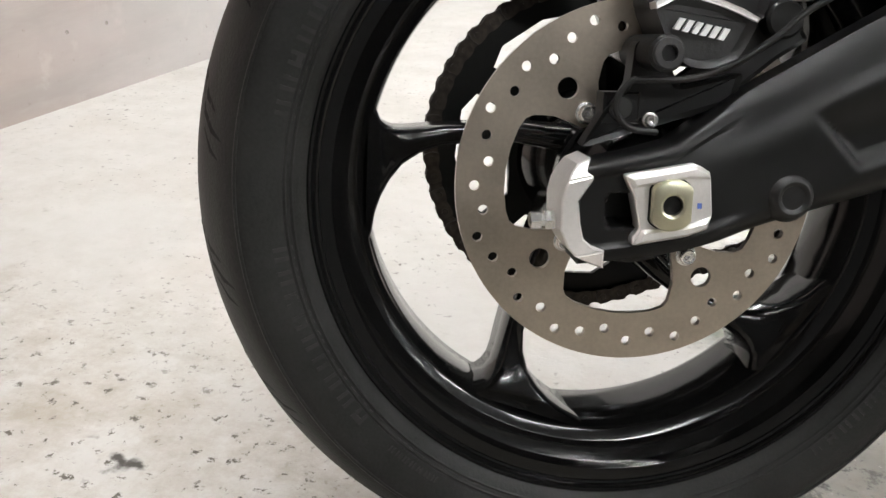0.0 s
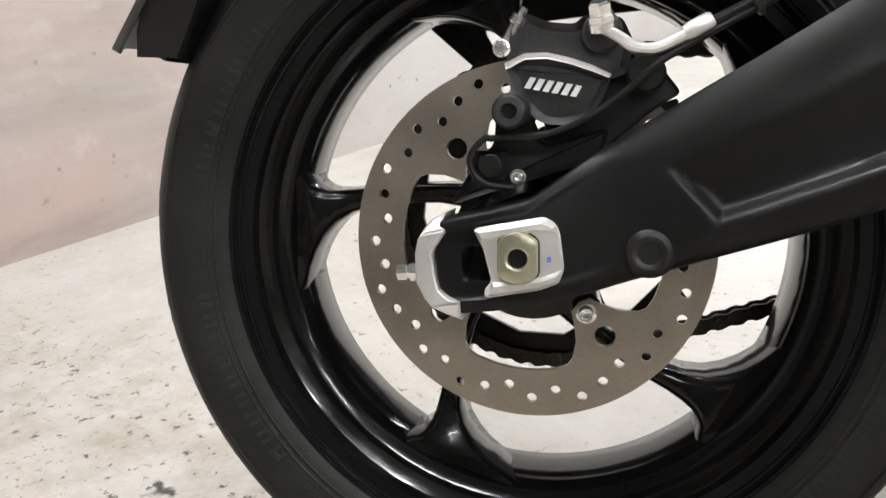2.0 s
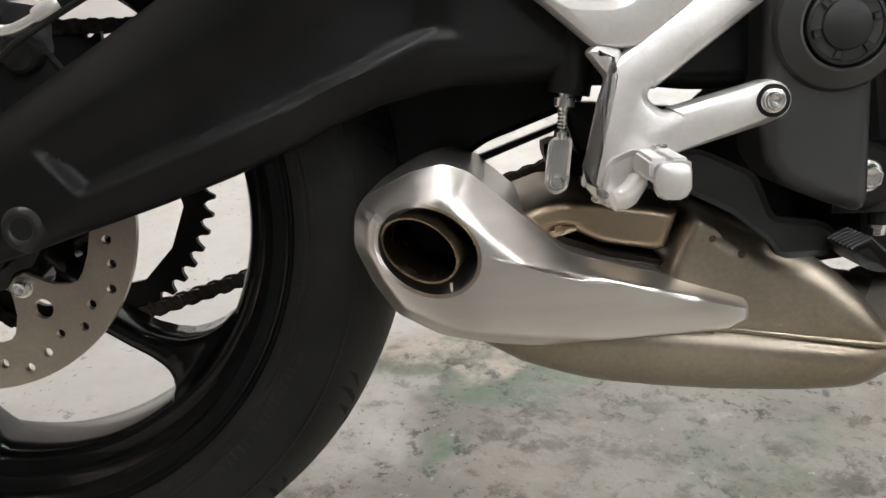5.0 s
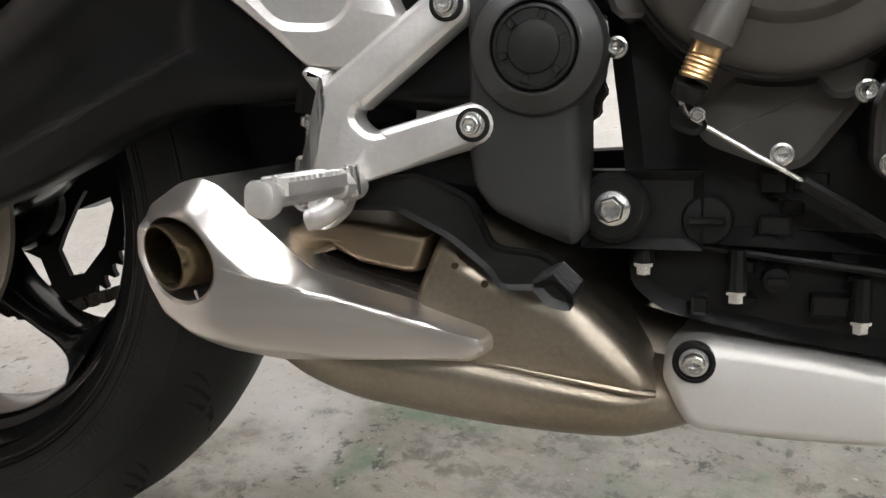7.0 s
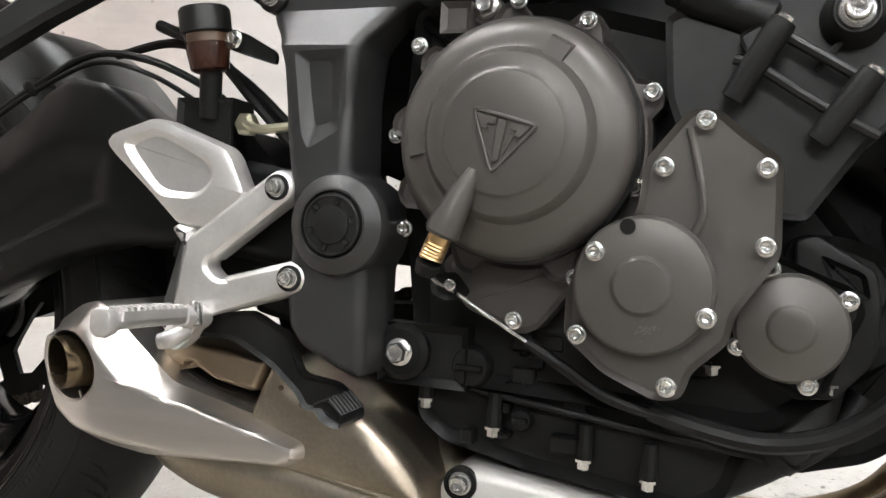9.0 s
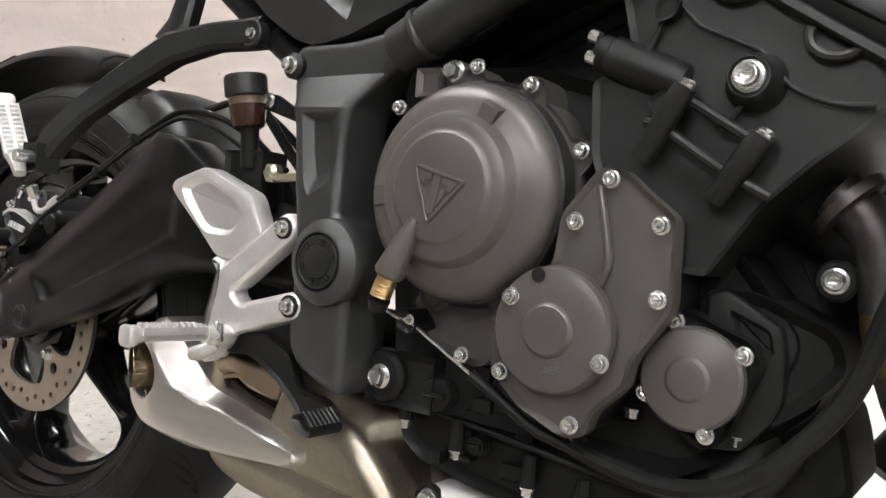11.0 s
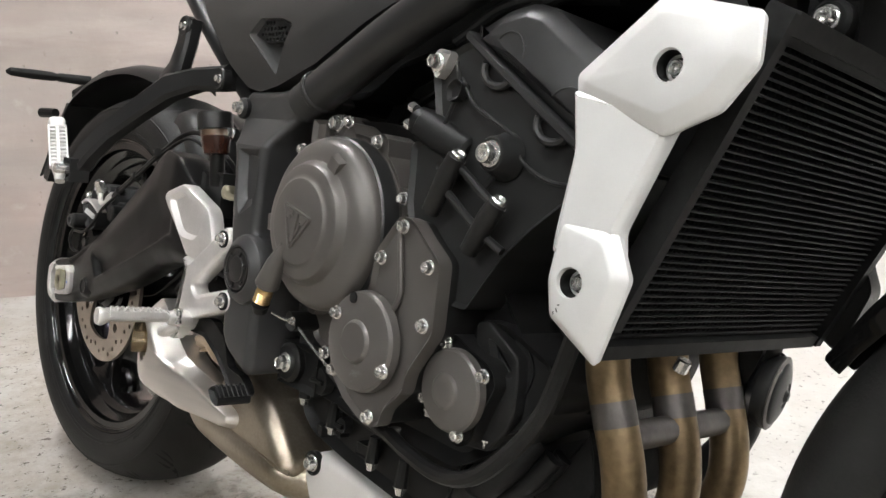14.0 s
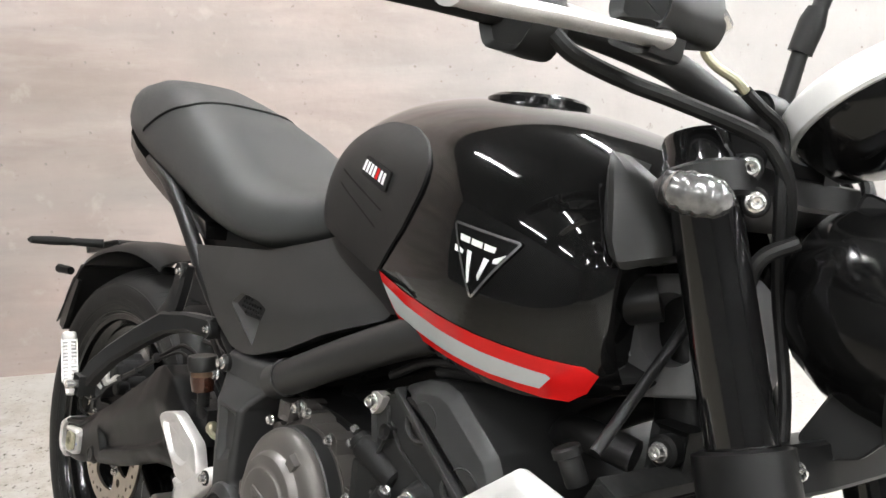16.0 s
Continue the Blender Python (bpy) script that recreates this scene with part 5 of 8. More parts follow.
foot_peg((0.251, -0.239, 0.162), (0.1935, -0.231, 0.236), bike, Vector((0.8, -0.3, 0.5)), "folded alloy pillion foot peg", 0.009)
bm = bmesh.new()
rod(bm, (0.2565, -0.249, 0.178), (0.2585, -0.21, 0.178), 0.0065, 14, 0.001)
part("hinge_pin", bm, ZINC, pillion)

# exhaust: brushed end shell with an oval outlet
SHELL = rounded([(0.2915, 0.004), (0.2985, 0.0155), (0.33, 0.0315), (0.35, 0.0365), (0.366, 0.0315), (0.396, 0.005), (0.4245, -0.021), (0.4613, -0.0325), (0.538, -0.0535), (0.5425, -0.059), (0.5425, -0.07), (0.527, -0.079), (0.405, -0.081), (0.345, -0.0725), (0.317, -0.0605), (0.302, -0.041), (0.29, -0.017)], 0.005, 3)

def shell_y(x, y):
    k = max(0.0, min(1.0, (-0.06 - y) / 0.05))
    u = 0.366 - x
    near = 0.5 * (u + math.sqrt(u * u + 0.00012))
    return y + k * (0.35 * near - 0.026 * ease(x, 0.565, 0.33))


def oval(a, b, y, k=28, c=(0.3395, -0.0145), turn=-0.42, tilt=0.0):
    out = []
    for i in range(k):
        t = 2 * math.pi * i / k
        x, z = a * math.cos(t), b * math.sin(t)
        x, z = x * math.cos(turn) - z * math.sin(turn), x * math.sin(turn) + z * math.cos(turn)
        out.append((c[0] + x, shell_y(c[0] + x, y) - tilt * x, c[1] + z))
    return out


# the skin runs from the outline over a wide bevel to the rim of the outlet
HOLE_AT = (0.3395, -0.0145)


def shell_front(x, z, d):
    w = 0.0115 - 0.005 * ease(x, 0.41, 0.45)
    if z > -0.012 - 0.32 * (x - 0.36):
        w = 0.0205 - 0.0145 * ease(x, 0.4, 0.45)
    u = d / w
    soft = 0.5 * (u + 1 - math.sqrt((u - 1) ** 2 + 0.02))
    return shell_y(x, -0.117 - 0.0215 * max(0.0, soft))


outer_ = resample(SHELL, 0.003)
rim_ = []
for x, z in outer_:
    a = math.atan2(z - HOLE_AT[1], x - HOLE_AT[0]) + 0.42
    r = 1 / math.sqrt((math.cos(a) / 0.034) ** 2 + (math.sin(a) / 0.0275) ** 2)
    rim_.append((HOLE_AT[0] + r * math.cos(a - 0.42), HOLE_AT[1] + r * math.sin(a - 0.42)))
bm = bmesh.new()
prev = puffed(bm, outer_, rim_, 0.02, shell_front, 30)
for k, y in ((0.93, -0.1365), (0.91, -0.06)):
    nxt = []
    for u, w in rim_:
        x, z = HOLE_AT[0] + (u - HOLE_AT[0]) * k, HOLE_AT[1] + (w - HOLE_AT[1]) * k
        nxt.append(bm.verts.new((x, shell_y(x, y), z)))
    for i in range(len(prev)):
        bm.faces.new((prev[i - 1], prev[i], nxt[i], nxt[i - 1]))
    prev = nxt
bm.faces.new(prev)
bmesh.ops.recalc_face_normals(bm, faces=bm.faces)
muffler = part("muffler", bm, BRUSHED, bike, "brushed stainless underslung muffler with oval outlet", 28)
bm = bmesh.new()
BASE, LIP = (0.3445, -0.0165), (0.335, -0.0122)
loft(bm, [oval(0.0255, 0.019, -0.064, c=BASE), oval(0.0252, 0.0187, -0.1455, c=LIP, tilt=0.28), oval(0.0247, 0.0182, -0.1465, c=LIP, tilt=0.28), oval(0.0236, 0.0171, -0.146, c=LIP, tilt=0.28), oval(0.023, 0.0166, -0.064, c=BASE)], cap=True)
part("outlet", bm, OUTLET, muffler, "straw-coloured outlet pipe lip", 30)
bm = bmesh.new()
rod(bm, (0.3535, -0.1555, -0.0335), (0.354, -0.1525, -0.0425), 0.0009, 6, 0.0003)
part("lip_strut", bm, BRUSHED, muffler)
bm = bmesh.new()
slab(bm, [(x, z) for x, y, z in oval(0.0228, 0.0164, 0, c=(0.3445, -0.0165))], -0.072, -0.065, 0.0005, 1)
part("outlet_depth", bm, material("soot", (0.02, 0.014, 0.01), 0.8, spread=0.4), muffler, "sooty outlet bore")
# lower body with a welded seam
SEAM = [(0.34, -0.066), (0.43, -0.068), (0.469, -0.0696), (0.517, -0.0747), (0.5473, -0.0791), (0.5838, -0.0845), (0.6188, -0.0896), (0.6341, -0.0914), (0.68, -0.096)]
BELLY = [(0.34, -0.081), (0.3447, -0.0854), (0.3964, -0.1106), (0.4506, -0.1237), (0.4938, -0.129), (0.5352, -0.1321), (0.5747, -0.1331), (0.6124, -0.1313), (0.6485, -0.13), (0.68, -0.122)]


def along(table, x):
    for (a, u), (b, w) in zip(table, table[1:]):
        if x <= b:
            return u + (w - u) * (x - a) / (b - a)
    return table[-1][1]


bm = bmesh.new()
rings = []
for i in range(25):
    x = 0.343 + 0.33 * i / 24
    top, low = along(SEAM, x), along(BELLY, x)
    w = 1 - 0.25 * ease(x, 0.44, 0.343) - 0.3 * ease(x, 0.61, 0.665)
    side = [(-0.1, 0.01 / (top - low)), (-0.118, 0.0), (-0.1235, -0.1), (-0.1255, -0.3), (-0.1235, -0.5), (-0.117, -0.7), (-0.106, -0.85), (-0.092, -0.95), (-0.07, -1.0)]
    rings.append([(x, y * w, top + (top - low) * f) for y, f in side] + [(x, -y * w, top + (top - low) * f) for y, f in side[::-1]])
loft(bm, rings)
part("lower_chamber", bm, STAINED, muffler, "straw-stained steel lower chamber", 50)
bm = bmesh.new()
UPPER = resample(rounded([(0.488, -0.037), (0.4955, -0.0192), (0.5045, 0.0), (0.51, 0.0012), (0.5215, -0.005), (0.5441, -0.0165), (0.5808, -0.0305), (0.5987, -0.0431), (0.6163, -0.0593), (0.629, -0.0745), (0.636, -0.0885), (0.634, -0.0985), (0.58, -0.095), (0.52, -0.088), (0.49, -0.07)], 0.005, 3), 0.004)


def upper_front(x, z, d):
    u = min(1.0, d / (0.02 if x > 0.52 else 0.008))
    return -0.108 - 0.018 * math.sqrt(1 - (1 - u) ** 2) + 0.5 * max(0.0, along(SEAM, x) - 0.001 - z)


bm.faces.new(puffed(bm, UPPER, [(0.56 + (x - 0.56) * 0.06, -0.058 + (z + 0.058) * 0.06) for x, z in UPPER], 0.09, upper_front, 18))
part("upper_chamber", bm, STAINED, muffler, "", 50)
bm = bmesh.new()
INLET = rounded([(0.395, 0.0), (0.42, 0.0085), (0.4413, 0.0072), (0.4661, 0.0045), (0.499, 0.0), (0.4905, -0.0246), (0.482, -0.0262), (0.4489, -0.0205), (0.4239, -0.0079), (0.4, -0.02)], 0.002, 2)
INLET = resample(INLET, 0.004)
bm.faces.new(puffed(bm, INLET, [(0.455 + (x - 0.455) * 0.1, -0.007 + (z + 0.007) * 0.1) for x, z in INLET], 0.05, lambda x, z, d: -0.108 - 0.009 * math.sqrt(1 - (1 - min(1.0, d / 0.005)) ** 2), 10))
part("inlet_chamber", bm, STRAW, muffler, "pale straw-coloured steel inlet box", 40)
# far flange behind the end shell; its shadow is put into the dark colour
bm = bmesh.new()
slab(bm, rounded([(0.375, 0.0), (0.4, 0.0), (0.425, -0.016), (0.455, -0.0265), (0.49, -0.0335), (0.53, -0.048), (0.53, -0.07), (0.4, -0.07)], 0.004, 2), -0.112, -0.05, 0.004)
part("inner_shell", bm, material("shaded_steel", (0.075, 0.065, 0.055), 0.5, metal=0.7, spread=0.4, scale=14), muffler, "steel behind the end shell, coloured dark for its shade")
bm = bmesh.new()
sweep(bm, smooth_path([(0.5, -0.122, -0.0728), (0.5473, -0.1225, -0.0789), (0.5838, -0.1225, -0.0843), (0.6188, -0.122, -0.0894), (0.636, -0.118, -0.0914)]), 0.0024, 8)
part("weld_seam", bm, STAINED, muffler)
for x, z in ((0.5165, -0.0175), (0.535, -0.028)):
    bm = bmesh.new()
    rod(bm, (x, -0.1262, z), (x, -0.12, z), 0.0024, 10, 0.0005)
    part("spot_weld", bm, material("burnt_spot", (0.12, 0.08, 0.05), 0.5, metal=0.8), muffler)
bm = bmesh.new()
slab(bm, rounded([(0.4, -0.0775), (0.415, -0.078), (0.414, -0.0815), (0.402, -0.081)], 0.001, 2), -0.132, -0.115, 0.001)
part("drain_tab", bm, BRUSHED, muffler)
# polished side guard over the collector pipe
GUARD = [(0.64, -0.0745), (0.65, -0.065), (0.665, -0.0615), (0.72, -0.066), (0.8, -0.0775), (0.88, -0.085), (0.935, -0.087), (0.955, -0.095), (0.95, -0.12), (0.9, -0.125), (0.8, -0.12), (0.7, -0.121), (0.656, -0.1195), (0.6465, -0.107), (0.6375, -0.087)]
bm = bmesh.new()
rings = []
for y, d in ((-0.02, -0.002), (-0.06, 0.0), (-0.096, 0.0005), (-0.1015, 0.0025), (-0.1045, 0.006), (-0.1055, 0.0095)):
    rings.append([(x, y, z) for x, z in inset(rounded(GUARD, 0.012, 4), d)])
loft(bm, rings)
guard = part("pipe_guard", bm, GUARD_METAL, bike, "brushed alloy guard bolted over the exhaust pipe", 35)
bm = bmesh.new()
lathe(bm, [(0.0125, 0.004), (0.0125, -0.0015), (0.0105, -0.002), (0.0105, 0.0)], (0.657, -0.106, -0.074), (0, 1, 0), 24)
part("bolt_seat", bm, MATT, guard)
bolt((0.657, -0.1055, -0.074), 0.0098, guard)
bm = bmesh.new()
sweep(bm, smooth_path([(0.6, -0.03, -0.085), (0.68, -0.045, -0.098), (0.78, -0.04, -0.105), (0.86, -0.02, -0.108)]), 0.03, 16)
part("collector_pipe", bm, STAINED, muffler)
# three header pipes
for k, y in enumerate((-0.0815, 0.0, 0.0815)):
    bm = bmesh.new()
    pts = smooth_path([(0.935, y, 0.185), (0.958, y, 0.165), (0.967, y, 0.135), (0.972, y, 0.1), (0.984, y * 0.99, 0.066), (0.996, y * 0.96, 0.03), (0.998, y * 0.9, -0.005), (0.982, y * 0.8, -0.045), (0.945, y * 0.62, -0.085), (0.885, y * 0.45, -0.105), (0.8, y * 0.3, -0.106)])
    sweep(bm, pts, 0.0165, 20)
    header = part("header_pipe", bm, HEADER, bike, "heat-browned steel exhaust header pipe")
    bm = bmesh.new()
    sweep(bm, pts[0:17], 0.0168, 20)
    part("upper_bend", bm, HEADER_GREY, header, "grey scorched upper bend")
    bm = bmesh.new()
    i0 = 22
    sweep(bm, pts[i0:i0 + 4], 0.0168, 20)
    part("scorched_band", bm, HEADER_GREY, header, "grey scorched stretch of pipe")
    bm = bmesh.new()
    lathe(bm, [(0.02, 0), (0.026, 0.001), (0.026, 0.008), (0.02, 0.009)], (0.94, y, 0.182), (0.6, 0, -0.6), 16)
    part("flange", bm, HEADER_GREY, header)
bm = bmesh.new()
sweep(bm, [(0.988, -0.08, 0.052), (0.988, 0.08, 0.052)], 0.0115, 12)
part("balance_pipe", bm, HEADER_GREY, bike, "short balance pipe between the headers")


# ---- frame and body ----
PILLAR = rounded([(0.495, 0.283), (0.505, 0.293), (0.56, 0.293), (0.628, 0.302), (0.652, 0.284), (0.622, 0.274), (0.605, 0.2655), (0.592, 0.25), (0.5815, 0.236), (0.578, 0.2), (0.58, 0.145), (0.5925, 0.138), (0.6035, 0.125), (0.607, 0.108), (0.603, 0.091), (0.5965, 0.08), (0.597, 0.05),
                  (0.598, 0.008), (0.593, 0.001), (0.5717, 0.0086), (0.5475, 0.02), (0.537, 0.034), (0.534, 0.055), (0.535, 0.085), (0.5345, 0.124), (0.5305, 0.148), (0.5265, 0.172), (0.525, 0.192), (0.5215, 0.22), (0.515, 0.24), (0.502, 0.258)], 0.005, 3)
PLATE_POCKET = rounded([(0.532, 0.2295), (0.5735, 0.231), (0.5745, 0.1906), (0.5695, 0.1735), (0.5462, 0.1605), (0.5405, 0.1713)], 0.003, 3)
PLATE_FLOOR = rounded([(0.54, 0.2245), (0.5585, 0.2235), (0.5605, 0.1922), (0.56, 0.1805), (0.5478, 0.177), (0.5425, 0.2044)], 0.004, 3)
bm = bmesh.new()
panel(bm, PILLAR, -0.159, -0.105, 0.009, [(PLATE_POCKET, 0.0075, PLATE_FLOOR)], 6)
for n_, c_ in (((0.02, 0, 1), (0.54, 0, 0.234)), ((-0.01, 0, 1), (0.56, 0, 0.2635))):
    bmesh.ops.bisect_plane(bm, geom=bm.verts[:] + bm.edges[:] + bm.faces[:], plane_co=c_, plane_no=n_)
for v in bm.verts:
    if v.co.y < -0.13:
        v.co.y += 0.62 * max(0.0, min(v.co.z - 0.2337 + 0.02 * (v.co.x - 0.54), 0.03))
frame_side = part("frame_side_plate", bm, FRAME, bike, "satin black cast frame plate round the pivot", 21)
PIVOT = (0.574, -0.16, 0.1078)
bm = bmesh.new()
lathe(bm, [(0.0365, 0.006), (0.036, -0.0005), (0.0345, -0.0035), (0.0262, -0.0098), (0.025, -0.0104), (0.0236, -0.0104), (0.0232, -0.0085), (0.0232, -0.004)], PIVOT, (0, 1, 0), 56)
part("pivot_boss", bm, FRAME, frame_side, "", 25)
bm = bmesh.new()
lathe(bm, [(0.0222, 0.002), (0.0222, -0.009), (0.0214, -0.0106), (0.0198, -0.011), (0.0192, -0.0102), (0.0138, -0.0102), (0.0132, -0.0112), (0.0124, -0.0114), (0.002, -0.0118)], PIVOT, (0, 1, 0), 48)
cap = part("pivot_cap", bm, PLASTIC, frame_side, "round black plastic pivot cap")
for k in range(6):
    bm = bmesh.new()
    a = radians(60 * k + 15)
    pts = [((0.0165 + 0.0022 * s) * math.cos(a + t) + PIVOT[0], (0.0165 + 0.0022 * s) * math.sin(a + t) + PIVOT[2]) for t, s in ((-0.12, -1), (0, -1), (0.12, -1), (0.12, 1), (0, 1), (-0.12, 1))]
    slab(bm, pts, -0.1716, -0.169, 0.0004, 1)
    part("cap_rib", bm, PLASTIC, frame_side)
bolt((0.503, -0.1475, 0.2731), 0.0085, frame_side)
bm = bmesh.new()
rod(bm, (0.503, -0.148, 0.2731), (0.503, -0.095, 0.2731), 0.0115, 18, 0.003)
part("bolt_lug", bm, SATIN, frame_side)
# tubes
for s in (-1, 1):
    bm = bmesh.new()
    sweep(bm, smooth_path([(0.615, s * 0.138, 0.281), (0.66, s * 0.14, 0.302), (0.76, s * 0.14, 0.352), (0.86, s * 0.13, 0.399), (0.96, s * 0.1, 0.44), (1.05, s * 0.05, 0.475)]), 0.0205, 18)
    part("frame_tube", bm, TUBE_BLACK, bike, "satin black main frame tube")
    bm = bmesh.new()
    sweep(bm, smooth_path([(0.503, s * 0.12, 0.272), (0.46, s * 0.121, 0.3), (0.36, s * 0.122, 0.373), (0.28, s * 0.118, 0.43), (0.18, s * 0.105, 0.475), (0.06, s * 0.085, 0.5)]), 0.0115, 14)
    part("subframe_tube", bm, SATIN, bike, "satin black seat subframe tube")
    bm = bmesh.new()
    sweep(bm, [(1.083, s * 0.15, 0.36), (1.0825, s * 0.1, 0.4125), (1.082, s * 0.05, 0.465)], 0.0048, 12)
    part("frame_strut", bm, SATIN, bike, "thin black frame strut by the radiator")
bm = bmesh.new()
lathe(bm, [(0.0212, 0), (0.0225, 0.0015), (0.0225, 0.005), (0.0212, 0.0065)], (0.636, -0.1395, 0.291), (0.1, -0.002, 0.049), 20)
part("tube_collar", bm, TUBE_BLACK, frame_side)
bm = bmesh.new()
sweep(bm, [(1.075, 0, 0.36), (1.03, 0, 0.56)], 0.034, 20)
part("steering_head", bm, SATIN, bike, "black steering head")
# inner mass of shock, battery box and wiring
bm = bmesh.new()
slab(bm, rounded([(0.25, 0.455), (0.3, 0.41), (0.36, 0.366), (0.46, 0.297), (0.56, 0.285), (0.66, 0.292), (0.7, 0.32), (0.86, 0.36), (1.0, 0.375), (1.02, 0.41), (0.76, 0.44), (0.6, 0.45), (0.45, 0.44), (0.3, 0.47)], 0.01, 2), -0.1, 0.1, 0.01)
part("airbox", bm, MATT, bike, "black airbox behind the side panels")
bm = bmesh.new()
sweep(bm, [(0.5, 0.02, 0.14), (0.47, 0.02, 0.3)], 0.03, 18)
part("shock_absorber", bm, MATT, bike, "black rear shock absorber")
bm = bmesh.new()
pts = [(0.492 - 0.026 * i / 60 + 0.034 * math.cos(i * 0.63), 0.02 + 0.034 * math.sin(i * 0.63), 0.16 + 0.12 * i / 60) for i in range(61)]
sweep(bm, pts, 0.0055, 8)
part("spring", bm, SATIN, bike, "coil spring")
for pts, r in (([(0.36, -0.09, 0.27), (0.42, -0.1, 0.245), (0.47, -0.105, 0.2), (0.5, -0.1, 0.17)], 0.005), ([(0.3, -0.07, 0.25), (0.38, -0.085, 0.255), (0.45, -0.09, 0.22), (0.52, -0.09, 0.16)], 0.004),
               ([(0.62, -0.11, 0.24), (0.63, -0.115, 0.2), (0.615, -0.115, 0.16), (0.625, -0.11, 0.12)], 0.005), ([(0.6, -0.1, 0.27), (0.64, -0.11, 0.24), (0.65, -0.1, 0.2)], 0.006)):
    bm = bmesh.new()
    sweep(bm, smooth_path(pts), r, 8)
    part("wiring", bm, HOSE, bike, "thin black cable")
bm = bmesh.new()
lathe(bm, [(0.006, 0), (0.007, 0.001), (0.007, 0.012), (0.005, 0.013)], (0.612, -0.118, 0.178), (0.2, 0, 1), 10)
part("connector", bm, material("white_plug", (0.6, 0.6, 0.58), 0.5, spread=0.1), bike, "small pale plug on a cable")

# side panel under the seat
SIDE = [(0.37, 0.404), (0.43, 0.352), (0.465, 0.318), (0.5, 0.296), (0.525, 0.292), (0.56, 0.298), (0.6234, 0.3205), (0.697, 0.3565), (0.79, 0.3945), (0.797, 0.405), (0.772, 0.449), (0.695, 0.474), (0.63, 0.452), (0.54, 0.425), (0.46, 0.415)]


PIT = rounded([(0.5, 0.352), (0.522, 0.3685), (0.563, 0.366), (0.584, 0.36), (0.572, 0.338), (0.557, 0.3085)], 0.004, 3)


def side_y(x, z):
    """The panel's outer face: flat below a crease, leaning in above it, tucked in at its rim."""
    crease = 0.3735 - 0.035 * max(0.0, x - 0.56) + 0.1 * max(0.0, 0.47 - x)
    lean = 0.5 * (z - crease + math.sqrt((z - crease) ** 2 + 0.00006))
    low = max(0.0, 0.335 + 0.36 * max(0.0, x - 0.56) - z)
    return -0.146 + 0.36 * lean + 0.18 * low


def skin(bm, outline, hole, depth):
    """A curved sheet over an outline with a hole, turned in at the rim."""
    loops = [[bm.verts.new((x, 0, z)) for x, z in ol] for ol in (outline, hole)]
    edges = [bm.edges.new((v[i], v[(i + 1) % len(v)])) for v in loops for i in range(len(v))]
    bmesh.ops.triangle_fill(bm, edges=edges, use_beauty=True)
    for _ in range(5):
        long = [e for e in bm.edges if e.calc_length() > 0.008]
        if long:
            bmesh.ops.subdivide_edges(bm, edges=long, cuts=1)
            bmesh.ops.triangulate(bm, faces=bm.faces)
            bmesh.ops.beautify_fill(bm, faces=bm.faces, edges=bm.edges)
    for v in bm.verts:
        v.co.y = side_y(v.co.x, v.co.z)
    rim = [e for e in bm.edges if e.is_boundary]
    for d in (0.003, depth):
        ext = bmesh.ops.extrude_edge_only(bm, edges=rim)["geom"]
        for v in ext:
            if isinstance(v, bmesh.types.BMVert):
                v.co.y += d
        rim = [e for e in ext if isinstance(e, bmesh.types.BMEdge) and e.is_boundary]


bm = bmesh.new()
skin(bm, dense(rounded(SIDE, 0.006, 3), 2), PIT, 0.014)
side_panel = part("side_panel", bm, PANEL_BLACK, bike, "black plastic side panel with a mesh inset", 50)
bm = bmesh.new()
k = len(PIT)
ring = [bm.verts.new((x, side_y(x, z) + 0.0005, z)) for x, z in PIT]
floor_ = [bm.verts.new((0.541 + (x - 0.541) * 0.55 + 0.006, side_y(x, z) + 0.013, 0.3545 + (z - 0.3545) * 0.5 - 0.001)) for x, z in PIT]
for i in range(k):
    bm.faces.new((ring[i], ring[(i + 1) % k], floor_[(i + 1) % k], floor_[i]))
bm.faces.new(floor_)
part("mesh_well", bm, PANEL_BLACK, side_panel, "", 40)
bm = bmesh.new()
MESH = [(0.509, 0.3515), (0.525, 0.3655), (0.559, 0.3645), (0.579, 0.358), (0.572, 0.343), (0.533, 0.342)]
holes = [circle(0.5185 + 0.0066 * i + 0.0033 * (j % 2), 0.3455 + 0.0057 * j, 0.0023, 6) for j in range(4) for i in range(8)]
holes = [h for h in holes if min((q[0] - p[0]) * (c[1] - p[1]) - (q[1] - p[1]) * (c[0] - p[0]) for c in h for p, q in zip(MESH[::-1], MESH[-2::-1] + MESH[-1:])) > 0.00001]
pierced(bm, MESH, holes, -0.1415, -0.139)
part("mesh_inset", bm, DARK, side_panel, "black perforated mesh")
bm = bmesh.new()
panel(bm, [(x, z) for x, z in rounded(SIDE, 0.006, 3)], 0.142, 0.12, 0.005)
part("side_panel", bm, PLASTIC, bike, "black plastic side panel")

# seat
SEATROWS = [(-0.122, 0.045, 0.6, 0.572), (-0.1, 0.066, 0.622, 0.552), (-0.06, 0.085, 0.64, 0.528), (0.0, 0.097, 0.648, 0.506), (0.075, 0.106, 0.646, 0.484), (0.15, 0.113, 0.63, 0.465), (0.225, 0.12, 0.61, 0.447), (0.3, 0.128, 0.585, 0.432),
            (0.36, 0.135, 0.557, 0.423), (0.42, 0.141, 0.533, 0.417), (0.48, 0.143, 0.517, 0.416), (0.54, 0.139, 0.511, 0.422), (0.6, 0.125, 0.515, 0.437), (0.64, 0.112, 0.525, 0.455), (0.66, 0.1, 0.53, 0.468)]


